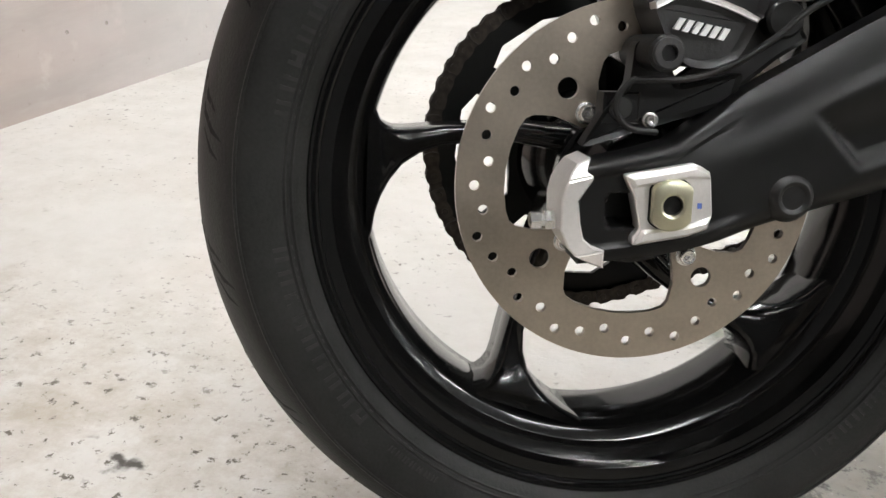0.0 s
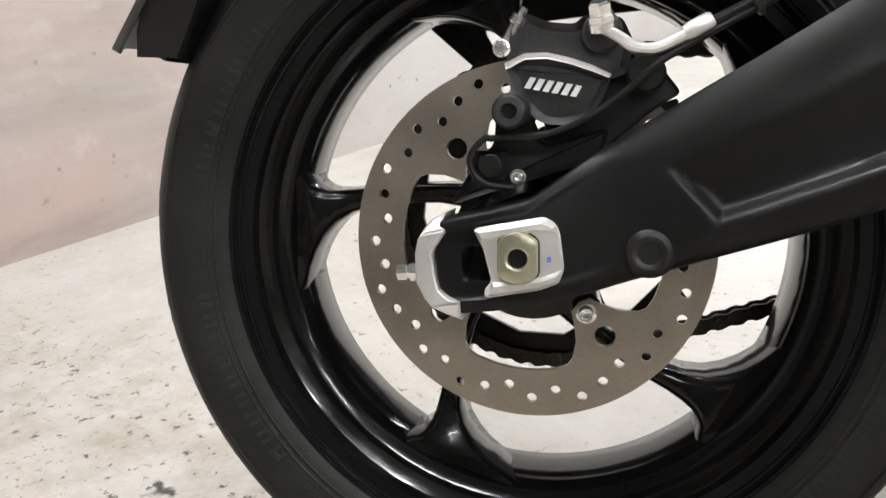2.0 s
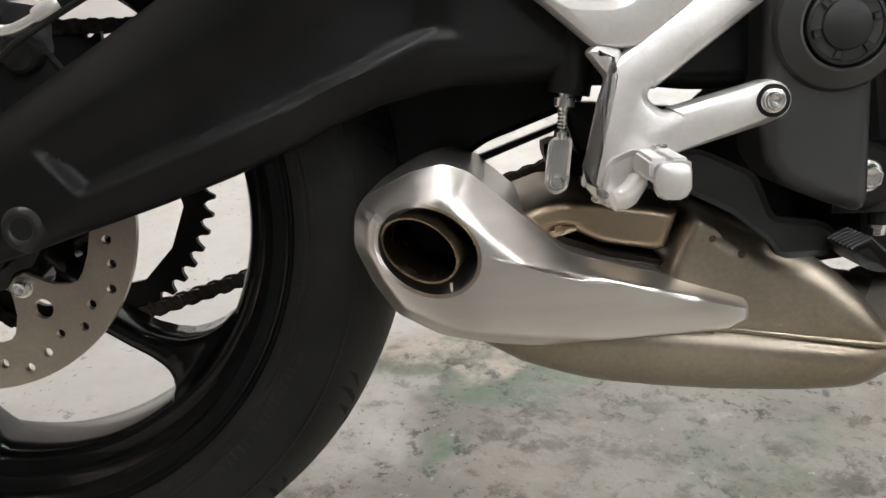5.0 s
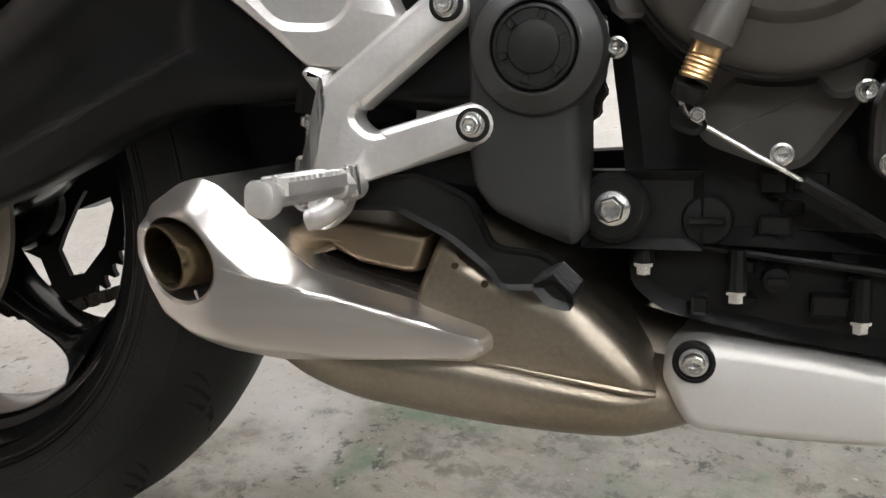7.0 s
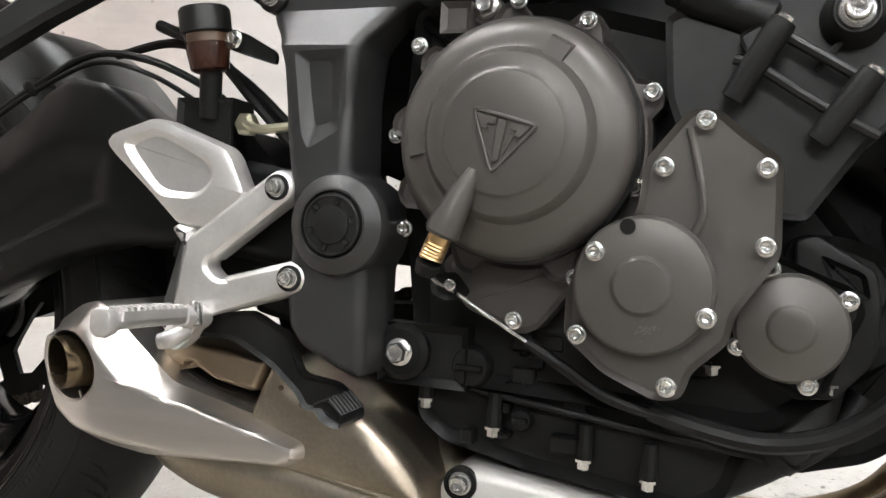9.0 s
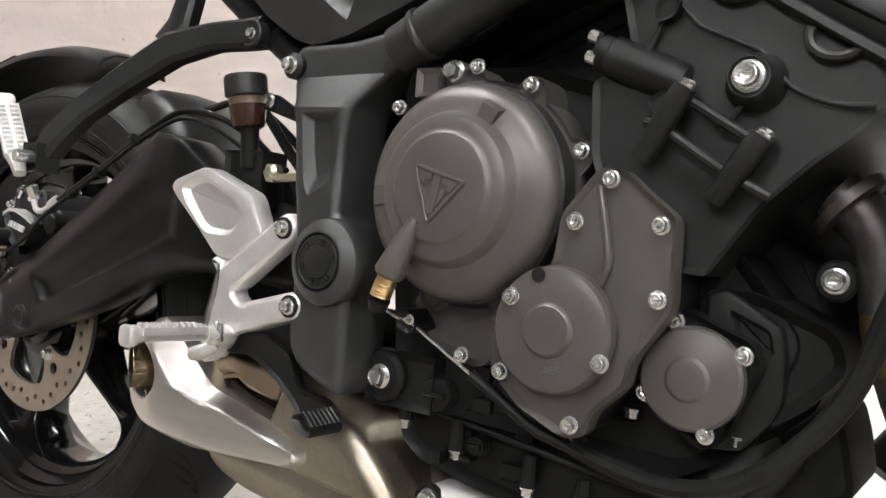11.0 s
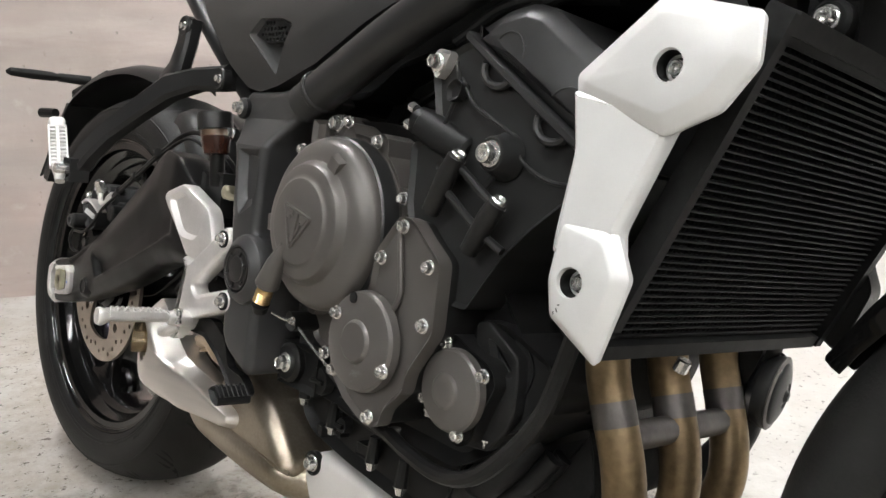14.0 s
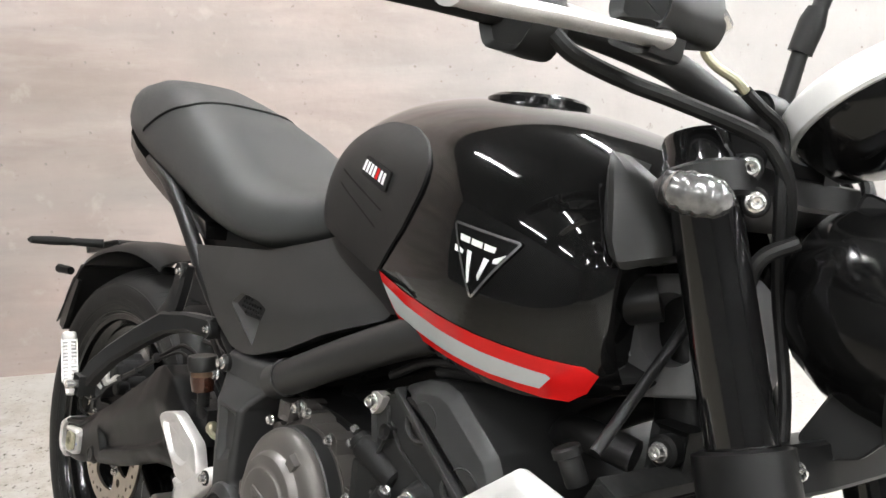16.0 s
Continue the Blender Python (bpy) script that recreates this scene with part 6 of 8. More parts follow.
def seat_ring(x, w, zt, zb, grow=0.0):
    out = []
    k = 28
    h = zt - zb
    for i in range(k):
        a = 2 * math.pi * i / k
        c, s = math.cos(a), math.sin(a)
        yy = math.copysign(abs(c) ** 0.72, c) * (w + grow)
        zz = math.copysign(abs(s) ** (0.8 if s > 0 else 0.6), s)
        if s > 0:
            z = zb + h * 0.36 + zz * (h * 0.64 + grow) * (1 - 0.05 * (1 - abs(c)))
        else:
            z = zb + h * 0.36 + zz * h * 0.36
            yy *= 1 - 0.12 * abs(s)
        out.append((x, yy, z))
    return out


bm = bmesh.new()
loft(bm, [seat_ring(*r) for r in SEATROWS])
bmesh.ops.subdivide_edges(bm, edges=[e for e in bm.edges if abs(e.verts[0].co.x - e.verts[1].co.x) > 0.02], cuts=1, smooth=0.5)
seat = part("seat", bm, SEAT, bike, "dark grey vinyl seat with raised pillion end", 60)
bm = bmesh.new()


def on_seat(x, deg, lift=0.0006):
    for p, q in zip(SEATROWS, SEATROWS[1:]):
        if p[0] <= x <= q[0]:
            t = (x - p[0]) / (q[0] - p[0])
            w, zt, zb = (p[i] + (q[i] - p[i]) * t for i in (1, 2, 3))
            h, c, sn = zt - zb, math.cos(radians(deg)), math.sin(radians(deg))
            return (x, -math.copysign(abs(c) ** 0.72, c) * (w + lift), zb + h * 0.36 + abs(sn) ** 0.8 * (h * 0.64 + lift) * (1 - 0.05 * (1 - abs(c))))


sweep(bm, smooth_path([on_seat(x, d) for x, d in ((0.055, 0), (0.062, 2), (0.076, 5), (0.116, 18), (0.152, 32), (0.18, 44), (0.2, 60), (0.216, 80), (0.225, 98), (0.225, 112), (0.2, 135), (0.15, 150), (0.08, 172))]), 0.0021, 8)
part("seam", bm, DARK, seat, "dark seat seam")
bm = bmesh.new()
loft(bm, [[(x, y, z) for y, z in ((-w * 0.93, zb + 0.012), (-w * 0.9, zb - 0.012), (w * 0.9, zb - 0.012), (w * 0.93, zb + 0.012))] for x, w, zt, zb in SEATROWS[1:9]])
part("tail_trim", bm, RIM_BLACK, bike, "gloss black trim under the seat")

# tank
TANKROWS = [(0.602, 0.07, 0.55, 0.466, 0.495), (0.615, 0.1, 0.578, 0.456, 0.495), (0.637, 0.118, 0.604, 0.446, 0.495), (0.665, 0.131, 0.62, 0.433, 0.495), (0.71, 0.143, 0.633, 0.42, 0.496), (0.76, 0.154, 0.639, 0.41, 0.497), (0.82, 0.168, 0.64, 0.397, 0.498), (0.885, 0.182, 0.635, 0.386, 0.497),
            (0.94, 0.19, 0.627, 0.381, 0.495), (0.985, 0.187, 0.616, 0.38, 0.49), (1.02, 0.178, 0.603, 0.383, 0.485), (1.045, 0.164, 0.586, 0.389, 0.482), (1.06, 0.15, 0.571, 0.397, 0.482), (1.066, 0.14, 0.56, 0.404, 0.482)]


def tank_row(x):
    for a, b in zip(TANKROWS, TANKROWS[1:]):
        if a[0] <= x <= b[0]:
            i = TANKROWS.index(a)
            p, q = TANKROWS[max(i - 1, 0)], TANKROWS[min(i + 2, len(TANKROWS) - 1)]
            t = (x - a[0]) / (b[0] - a[0])
            out = [x]
            for k in range(1, 5):
                m0 = (b[k] - p[k]) / (b[0] - p[0]) * (b[0] - a[0])
                m1 = (q[k] - a[k]) / (q[0] - a[0]) * (b[0] - a[0])
                out.append((2 * t ** 3 - 3 * t * t + 1) * a[k] + (t ** 3 - 2 * t * t + t) * m0 + (3 * t * t - 2 * t ** 3) * b[k] + (t ** 3 - t * t) * m1)
            return out
    return list(TANKROWS[0] if x < TANKROWS[0][0] else TANKROWS[-1])


def tank_half(x, z):
    """The tank's half width at x and z."""
    _, w, zt, zb, zm = tank_row(x)
    if z >= zm:
        f = min(1.0, max(0.0, (z - zm) / (zt - zm)))
        return w * (1 - f ** 2.5) ** (1 / 2.1)
    f = min(1.0, max(0.0, (zm - z) / (zm - zb)))
    return w * (1 - 0.2 * f ** 2.2)


bm = bmesh.new()
rings = []
for i in range(49):
    x = TANKROWS[0][0] + (TANKROWS[-1][0] - TANKROWS[0][0]) * i / 48
    _, w, zt, zb, zm = tank_row(x)
    right = []
    for j in range(22):
        f = j / 21
        z = zb + (zt - zb) * (1 - (1 - f) ** 1.6)
        right.append((tank_half(x, z) if j < 21 else 0.0, z))
    row = [(x, -y, z) for y, z in right] + [(x, y, z) for y, z in right[-2::-1]]
    rings.append(row)
for dx, f in ((0.0015, 0.965), (-0.004, 0.92), (-0.03, 0.85)):
    rings.append([(TANKROWS[-1][0] + dx, y * f, 0.482 + (z - 0.482) * f) for _, y, z in row])
loft(bm, rings)
tank = part("fuel_tank", bm, TANK, bike, "glossy black fuel tank with red and silver stripe", 50)


def on_tank(bm, outline, lift, thick=0.0, cuts=3):
    """A field laid on the tank's right side."""
    vs = [bm.verts.new((x, 0, z)) for x, z in outline]
    edges = [bm.edges.new((vs[i], vs[(i + 1) % len(vs)])) for i in range(len(vs))]
    bmesh.ops.triangle_fill(bm, edges=edges, use_beauty=True)
    for _ in range(cuts):
        long = [e for e in bm.edges if e.calc_length() > 0.008]
        if long:
            bmesh.ops.subdivide_edges(bm, edges=long, cuts=1, use_grid_fill=True)
    bmesh.ops.triangulate(bm, faces=bm.faces)
    for v in bm.verts:
        v.co.y = -tank_half(v.co.x, v.co.z) - lift
    if thick:
        rim = [e for e in bm.edges if e.is_boundary]
        ext = bmesh.ops.extrude_edge_only(bm, edges=rim)
        for v in ext["geom"]:
            if isinstance(v, bmesh.types.BMVert):
                v.co.y += thick + 0.004


bm = bmesh.new()
on_tank(bm, rounded([(0.626, 0.503), (0.634, 0.54), (0.655, 0.568), (0.688, 0.588), (0.735, 0.597), (0.797, 0.592), (0.842, 0.577), (0.868, 0.556), (0.871, 0.532), (0.852, 0.497), (0.816, 0.461), (0.79, 0.441), (0.648, 0.474)], 0.014, 4), 0.0032, 0.004, 4)
pad = part("knee_pad", bm, PAD, bike, "matt black rubber knee pad on the tank", 40)
for k in range(2):
    bm = bmesh.new()
    o = 0.0145 * k
    on_tank(bm, [(0.69 + o * 0.2, 0.54 - o), (0.805 - o * 0.6, 0.5065 - o * 1.2), (0.805 - o * 0.6, 0.5045 - o * 1.2), (0.69 + o * 0.2, 0.538 - o)], 0.0054, 0, 4)
    part("pad_groove", bm, DARK, pad)
bm = bmesh.new()
on_tank(bm, rounded([(0.738, 0.557), (0.808, 0.5435), (0.806, 0.5225), (0.741, 0.538)], 0.004, 3), 0.0062, 0.002, 3)
part("pad_label", bm, DARK, pad, "small raised label field")
for i in range(7):
    bm = bmesh.new()
    x = 0.743 + 0.0087 * i
    z = 0.548 - 0.21 * (x - 0.743)
    on_tank(bm, [(x, z + 0.005), (x + 0.0062, z + 0.0038), (x + 0.0054, z - 0.0072), (x - 0.0006, z - 0.006)], 0.0072, 0, 1)
    part("label_bar", bm, RED if i == 4 else WHITE_MARK, pad, "red lettering bar" if i == 4 else "white lettering bar")
bm = bmesh.new()
STRIPE_TOP = [(0.797, 0.447), (0.85, 0.436), (0.91, 0.428), (0.97, 0.422), (1.03, 0.4185), (1.054, 0.418), (1.0605, 0.412)]
STRIPE_LOW = [(1.052, 0.396), (1.039, 0.3855), (1.02, 0.3835), (0.97, 0.3855), (0.91, 0.389), (0.85, 0.395), (0.822, 0.4)]
on_tank(bm, STRIPE_TOP + STRIPE_LOW, 0.0006, 0, 4)
part("red_stripe", bm, RED, tank, "red stripe along the tank", 60)
bm = bmesh.new()
on_tank(bm, [(0.8035, 0.436), (0.85, 0.4235), (0.91, 0.4145), (0.97, 0.4085), (1.028, 0.4055), (1.0305, 0.403), (1.0195, 0.3915), (0.97, 0.391), (0.91, 0.396), (0.85, 0.4035), (0.8205, 0.409)], 0.0011, 0, 4)
part("silver_stripe", bm, GREY_DECAL, tank, "silver grey stripe inside the red one", 60)
# badge: bright outlined triangle with plain shapes
TRI = [(0.934, 0.5135), (1.009, 0.5055), (0.963, 0.4505)]
bm = bmesh.new()
on_tank(bm, rounded(TRI, 0.006, 4), 0.0016, 0.001, 3)
badge = part("tank_badge", bm, RIM_BLACK, bike, "triangular black badge with bright rim", 60)


def on_tank_ring(outer, inner_, lift, mat, name, parent, label=""):
    bm = bmesh.new()
    a = [bm.verts.new((x, -tank_half(x, z) - lift, z)) for x, z in outer]
    b = [bm.verts.new((x, -tank_half(x, z) - lift, z)) for x, z in inner_]
    for i in range(len(a)):
        j = (i + 1) % len(a)
        bm.faces.new((a[i], a[j], b[j], b[i]))
    return part(name, bm, mat, parent, label)


ol = dense(rounded(TRI, 0.006, 4), 4)
on_tank_ring(ol, inset(ol, 0.0022), 0.0028, CHROME, "badge_rim", badge, "bright metal rim")
for shape in ([(0.9405, 0.494), (0.9515, 0.4905), (0.951, 0.4875), (0.9405, 0.4885)], [(0.9555, 0.4915), (0.961, 0.4905), (0.9605, 0.466), (0.958, 0.463)], [(0.9745, 0.488), (0.98, 0.487), (0.9705, 0.468), (0.969, 0.472)], [(0.984, 0.4885), (0.9955, 0.4935), (0.988, 0.485), (0.983, 0.4845)],
              [(0.945, 0.5035), (0.957, 0.5015), (0.957, 0.4965), (0.946, 0.498)], [(0.959, 0.5012), (0.971, 0.4995), (0.971, 0.4945), (0.959, 0.4962)], [(0.973, 0.4992), (0.985, 0.4975), (0.984, 0.493), (0.973, 0.494)]):
    bm = bmesh.new()
    on_tank(bm, shape, 0.0026, 0, 1)
    part("badge_shape", bm, WHITE_MARK, badge, "pale shape on the badge")
# filler cap
bm = bmesh.new()
lathe(bm, [(0.055, -0.004), (0.055, 0.006), (0.05, 0.0095), (0.044, 0.0095), (0.042, 0.006), (0.038, 0.006), (0.036, 0.011), (0.01, 0.012)], (0.828, 0, 0.634), (-0.05, 0, 1), 40)
part("filler_cap", bm, RIM_BLACK, bike, "black round fuel filler cap")
# covers at the tank's nose
for s in (-1, 1):
    bm = bmesh.new()
    rings = []
    for L, R, Q in (((1.0375, 0.131, 0.5825), (1.036, 0.134, 0.587), (1.041, 0.13, 0.587)), ((1.0395, 0.138, 0.574), (1.0475, 0.1415, 0.579), (1.054, 0.128, 0.58)), ((1.0425, 0.141, 0.565), (1.0545, 0.146, 0.5655), (1.07, 0.122, 0.569)), ((1.0485, 0.146, 0.545), (1.0625, 0.1505, 0.5425), (1.087, 0.117, 0.543)),
                    ((1.0555, 0.149, 0.524), (1.068, 0.153, 0.519), (1.094, 0.1155, 0.525)), ((1.061, 0.147, 0.509), (1.074, 0.151, 0.504), (1.0955, 0.1145, 0.515)), ((1.0645, 0.142, 0.5035), (1.075, 0.145, 0.4985), (1.093, 0.112, 0.51))):
        L, R, Q = Vector(L), Vector(R), Vector(Q)
        row = [L.lerp(R, 0.5) + Vector((-0.001, 0.0012, 0)), R.lerp(L, 0.12), R.lerp(Q, 0.1), R.lerp(Q, 0.5) + Vector((0.001, 0.004, 0)), R.lerp(Q, 0.85) + Vector((0.0008, 0.0024, 0)), Q, Q + Vector((-0.004, -0.02, 0)), L + Vector((0.012, -0.035, 0)), L]
        rings.append([(p.x, s * p.y, p.z) for p in row])
    loft(bm, rings)
    part("tank_cover", bm, PLASTIC, bike, "matt black cover beside the tank nose", 28)
bm = bmesh.new()
panel(bm, rounded([(0.99, 0.48), (1.01, 0.488), (1.0776, 0.501), (1.0915, 0.4906), (1.113, 0.42), (1.108, 0.404), (1.03, 0.384), (0.99, 0.384)], 0.005, 3), -0.06, 0.06, 0.004, [(circle(1.07, 0.452, 0.031, 28), 0.03, 0.002)])
intake = part("intake_duct", bm, INTAKE, bike, "grey plastic intake panel with a round mouth", 35)
bm = bmesh.new()
slab(bm, [(1.0235, 0.45), (1.0262, 0.418), (1.038, 0.4215)], -0.0606, -0.06, 0.0001, 1)
part("sticker", bm, GREY_DECAL, intake, "small pale sticker")
bm = bmesh.new()
slab(bm, rounded([(0.3, 0.1), (0.45, 0.1), (0.452, 0.066), (0.434, 0.0585), (0.378, 0.038), (0.355, 0.022), (0.3, 0.02)], 0.006, 2), 0.0, 0.06, 0.004)
slab(bm, [(0.36, 0.0215), (0.44, 0.051), (0.44, 0.0465), (0.362, 0.0165)], 0.02, 0.035, 0.001)
slab(bm, rounded([(0.43, 0.068), (0.522, 0.06), (0.522, 0.016), (0.47, 0.024), (0.442, 0.03)], 0.005, 2), -0.045, 0.01, 0.004)
part("shock_linkage", bm, MATT, bike, "black shock linkage under the swingarm")
bm = bmesh.new()
sweep(bm, smooth_path([(0.885, -0.05, 0.19), (0.915, -0.055, 0.175), (0.95, -0.06, 0.15), (0.97, -0.06, 0.12)]), 0.022, 16)
part("radiator_hose", bm, HOSE, bike, "thick black radiator hose")
bm = bmesh.new()
slab(bm, rounded([(0.88, 0.2), (0.93, 0.195), (0.957, 0.15), (0.952, 0.06), (0.915, 0.04), (0.89, 0.1)], 0.006, 2), -0.055, 0.06, 0.006)
part("front_cover", bm, CORE, bike, "black cover in front of the crankcase")
bm = bmesh.new()
slab(bm, rounded([(0.64, 0.27), (0.66, 0.3), (0.84, 0.37), (0.9, 0.36), (0.84, 0.29), (0.8, 0.25), (0.7, 0.25)], 0.008, 2), -0.06, 0.09, 0.008)
part("throttle_body", bm, MATT, bike, "black throttle bodies above the crankcase")
bm = bmesh.new()
slab(bm, rounded([(0.525, 0.16), (0.51, 0.25), (0.505, 0.335), (0.62, 0.345), (0.72, 0.3), (0.7, 0.14), (0.64, 0.12)], 0.01, 2), 0.0, 0.07, 0.006)
slab(bm, rounded([(0.42, 0.035), (0.63, 0.045), (0.69, 0.02), (0.69, -0.06), (0.6, -0.072), (0.52, -0.05), (0.44, -0.02)], 0.01, 2), 0.02, 0.07, 0.006)
part("gearbox_rear", bm, CORE, bike, "black rear end of the crankcase")


# ---- engine ----
bm = bmesh.new()
slab(bm, rounded([(0.605, 0.27), (0.6, 0.16), (0.615, 0.05), (0.62, 0.0), (0.86, -0.01), (0.905, 0.02), (0.93, 0.09), (0.88, 0.15), (0.84, 0.2), (0.8, 0.25), (0.72, 0.27)], 0.012, 3), -0.112, 0.13, 0.01)
crankcase = part("crankcase", bm, MATT, bike, "matt black engine crankcase", 35)
bm = bmesh.new()
slab(bm, rounded([(0.617, 0.01), (0.619, -0.03), (0.64, -0.046), (0.7, -0.058), (0.815, -0.073), (0.838, -0.06), (0.862, 0.005)], 0.008, 3), -0.1, 0.1, 0.008)
sump = part("sump", bm, MATT, bike, "matt black oil sump with bolts", 35)
bm = bmesh.new()
sweep(bm, [(0.618, -0.102, 0.002), (0.7, -0.103, -0.01), (0.8, -0.103, -0.022), (0.862, -0.102, -0.028)], 0.0028, 8)
part("sump_flange", bm, MATT, sump)
for x, z in ((0.627, -0.019), (0.679, -0.034), (0.745, -0.048), (0.789, -0.056)):
    bm = bmesh.new()
    sweep(bm, [(x, -0.104, z + 0.028), (x, -0.105, z + 0.004)], [0.005, 0.0065], 10)
    part("bolt_tower", bm, MATT, sump)
    bm = bmesh.new()
    lathe(bm, [(0.0062, 0), (0.0062, 0.002), (0.0045, 0.0024), (0.0045, 0.0068), (0.0035, 0.0075)], (x, -0.105, z + 0.004), (0, 0, -1), 6)
    part("sump_bolt", bm, ZINC, sump)
for p, r in (((0.662, -0.113, 0.012), 0.013), ((0.7, -0.108, -0.022), 0.007)):
    bm = bmesh.new()
    lathe(bm, [(r * 1.15, 0.006), (r * 1.1, 0.0), (r, -0.003), (r * 0.6, -0.0035)], p, (0, 1, 0), 18)
    box(bm, (p[0] - r * 0.75, p[1] - 0.007, p[2] - 0.002), (p[0] + r * 0.75, p[1], p[2] + 0.002), 0.0008)
    part("oil_plug", bm, MATT, sump)
rng = random.Random(4)
for i in range(16):
    x, z = rng.uniform(0.64, 0.83), rng.uniform(-0.045, 0.04)
    bm = bmesh.new()
    w, h = rng.uniform(0.006, 0.022), rng.uniform(0.003, 0.014)
    slab(bm, rounded([(x - w / 2, z - h / 2), (x + w / 2, z - h / 2), (x + w / 2, z + h / 2), (x - w / 2, z + h / 2)], 0.002, 2), -0.1 - rng.uniform(0.002, 0.008), -0.09, 0.0015, 2)
    part("casting_rib", bm, MATT, sump)

# clutch cover
C = (0.6965, 0.17)
bm = bmesh.new()
ol = []
for i in range(96):
    a = 2 * math.pi * i / 96
    r = 0.0855
    for ba in (20.5, 63, 98, 140, 172, 205, 247, 290, 330):
        d = abs((math.degrees(a) - ba + 180) % 360 - 180)
        r = max(r, 0.0855 + 0.0115 * max(0, 1 - (d / 8) ** 2) ** 0.5 if d < 8 else r)
    ol.append((C[0] + r * math.cos(a), C[1] + r * math.sin(a)))
slab(bm, ol, -0.135, -0.1, 0.003)
clutch = part("clutch_cover", bm, GRAPHITE, bike, "large round graphite grey clutch cover", 30)
bm = bmesh.new()
slab(bm, rounded([(0.655, 0.1), (0.64, 0.085), (0.66, 0.055), (0.7, 0.04), (0.712, 0.044), (0.735, 0.075), (0.745, 0.1)], 0.006, 3), -0.126, -0.1, 0.004)
part("cover_skirt", bm, GRAPHITE, clutch)
bm = bmesh.new()
lathe(bm, [(0.0795, 0.02), (0.0795, 0.0), (0.0795, -0.019), (0.0788, -0.0235), (0.0765, -0.0282), (0.0725, -0.0322), (0.0675, -0.035), (0.0615, -0.037), (0.0585, -0.0377), (0.0565, -0.0388), (0.055, -0.0412), (0.0535, -0.0445), (0.0515, -0.0468), (0.048, -0.0482), (0.0435, -0.0487), (0.0415, -0.0492), (0.0398, -0.0502), (0.0386, -0.0514), (0.0365, -0.052), (0.02, -0.0522)], (C[0], -0.135, C[1]), (0, 1, 0), 96)
part("dome", bm, GRAPHITE, clutch, "stepped dome of the cover", 25)
bm = bmesh.new()
lathe(bm, [(0.0795, -0.001), (0.0812, -0.0015), (0.0812, -0.0175), (0.0795, -0.0195)], (C[0], -0.135, C[1]), (0, 1, 0), 96, close=True)
part("cover_band", bm, HEAD, clutch, "dark grey band round the dome")
for a in (62, 186):
    bm = bmesh.new()
    ar = radians(a)
    d, s = Vector((math.cos(ar), 0, math.sin(ar))), Vector((-math.sin(ar), 0, math.cos(ar)))
    c = Vector((C[0], -0.135, C[1]))
    vs = []
    for r, w, y in ((0.0525, 0.0065, -0.0425), (0.072, 0.0095, -0.028)):
        for s2 in (-1, 1):
            vs.append(bm.verts.new(c + d * r + s * s2 * w + Vector((0, y + 0.0015, 0))))
    out = [bm.verts.new(c + d * 0.066 + s * s2 * 0.0075 + Vector((0, -0.0405, 0))) for s2 in (-1, 1)]
    bm.faces.new((vs[0], vs[1], out[1], out[0]))
    bm.faces.new((out[0], out[1], vs[3], vs[2]))
    bm.faces.new((vs[0], out[0], vs[2]))
    bm.faces.new((vs[1], vs[3], out[1]))
    part("dome_fin", bm, GRAPHITE, clutch)
LOGO = [(0.6765, 0.1865), (0.7205, 0.1745), (0.6905, 0.1435)]
ol = rounded(LOGO, 0.005, 4)
bm = bmesh.new()
loft(bm, [[(x, y, z) for x, z in r] for r, y in ((inset(ol, -0.0006), -0.1868), (inset(ol, -0.0002), -0.1892), (inset(ol, 0.0009), -0.1896), (inset(ol, 0.0018), -0.1892), (inset(ol, 0.0024), -0.1868))], close=True)
part("cover_emblem", bm, GRAPHITE, clutch, "raised triangular emblem rim", 25)
for sh in ([(0.6795, 0.183), (0.6925, 0.1795), (0.692, 0.1745), (0.6875, 0.1755), (0.6875, 0.172), (0.683, 0.173)], [(0.694, 0.179), (0.7, 0.1775), (0.6955, 0.1525), (0.6905, 0.1515)], [(0.702, 0.177), (0.7155, 0.1735), (0.7085, 0.1665), (0.7045, 0.1675), (0.706, 0.1705), (0.702, 0.1715)], [(0.702, 0.1695), (0.7055, 0.1685), (0.698, 0.156), (0.6972, 0.1585)]):
    bm = bmesh.new()
    loft(bm, [[(x, y, z) for x, z in inset(sh, d)] for y, d in ((-0.1868, 0.0), (-0.1885, 0.0), (-0.189, 0.0005))])
    part("emblem_shape", bm, GRAPHITE, clutch, "", 20)
# oil spout with brass union
bm = bmesh.new()
sweep(bm, [(0.6795, -0.186, 0.147), (0.672, -0.187, 0.13), (0.6645, -0.187, 0.114), (0.661, -0.187, 0.107), (0.66, -0.187, 0.1045)], [0.0035, 0.0085, 0.0108, 0.0115, 0.0095], 20)
part("spout", bm, GRAPHITE, clutch, "tapered boot on the cover")
bm = bmesh.new()
pts = [(0.6605, -0.187, 0.1055), (0.6585, -0.187, 0.1)]
for i in range(6):
    z = 0.1 - i * 0.002
    pts += [(0.6585 - i * 0.0008, -0.187, z), (0.6583 - i * 0.0008, -0.187, z - 0.0008)]
sweep(bm, pts, [0.0075, 0.0078] + [0.0082, 0.0074] * 6, 18)
part("brass_union", bm, BRASS, clutch, "ribbed brass union")
bm = bmesh.new()
sweep(bm, [(0.653, -0.186, 0.087), (0.65, -0.184, 0.08)], [0.0085, 0.007], 12)
part("union_clip", bm, MATT, clutch)
bm = bmesh.new()
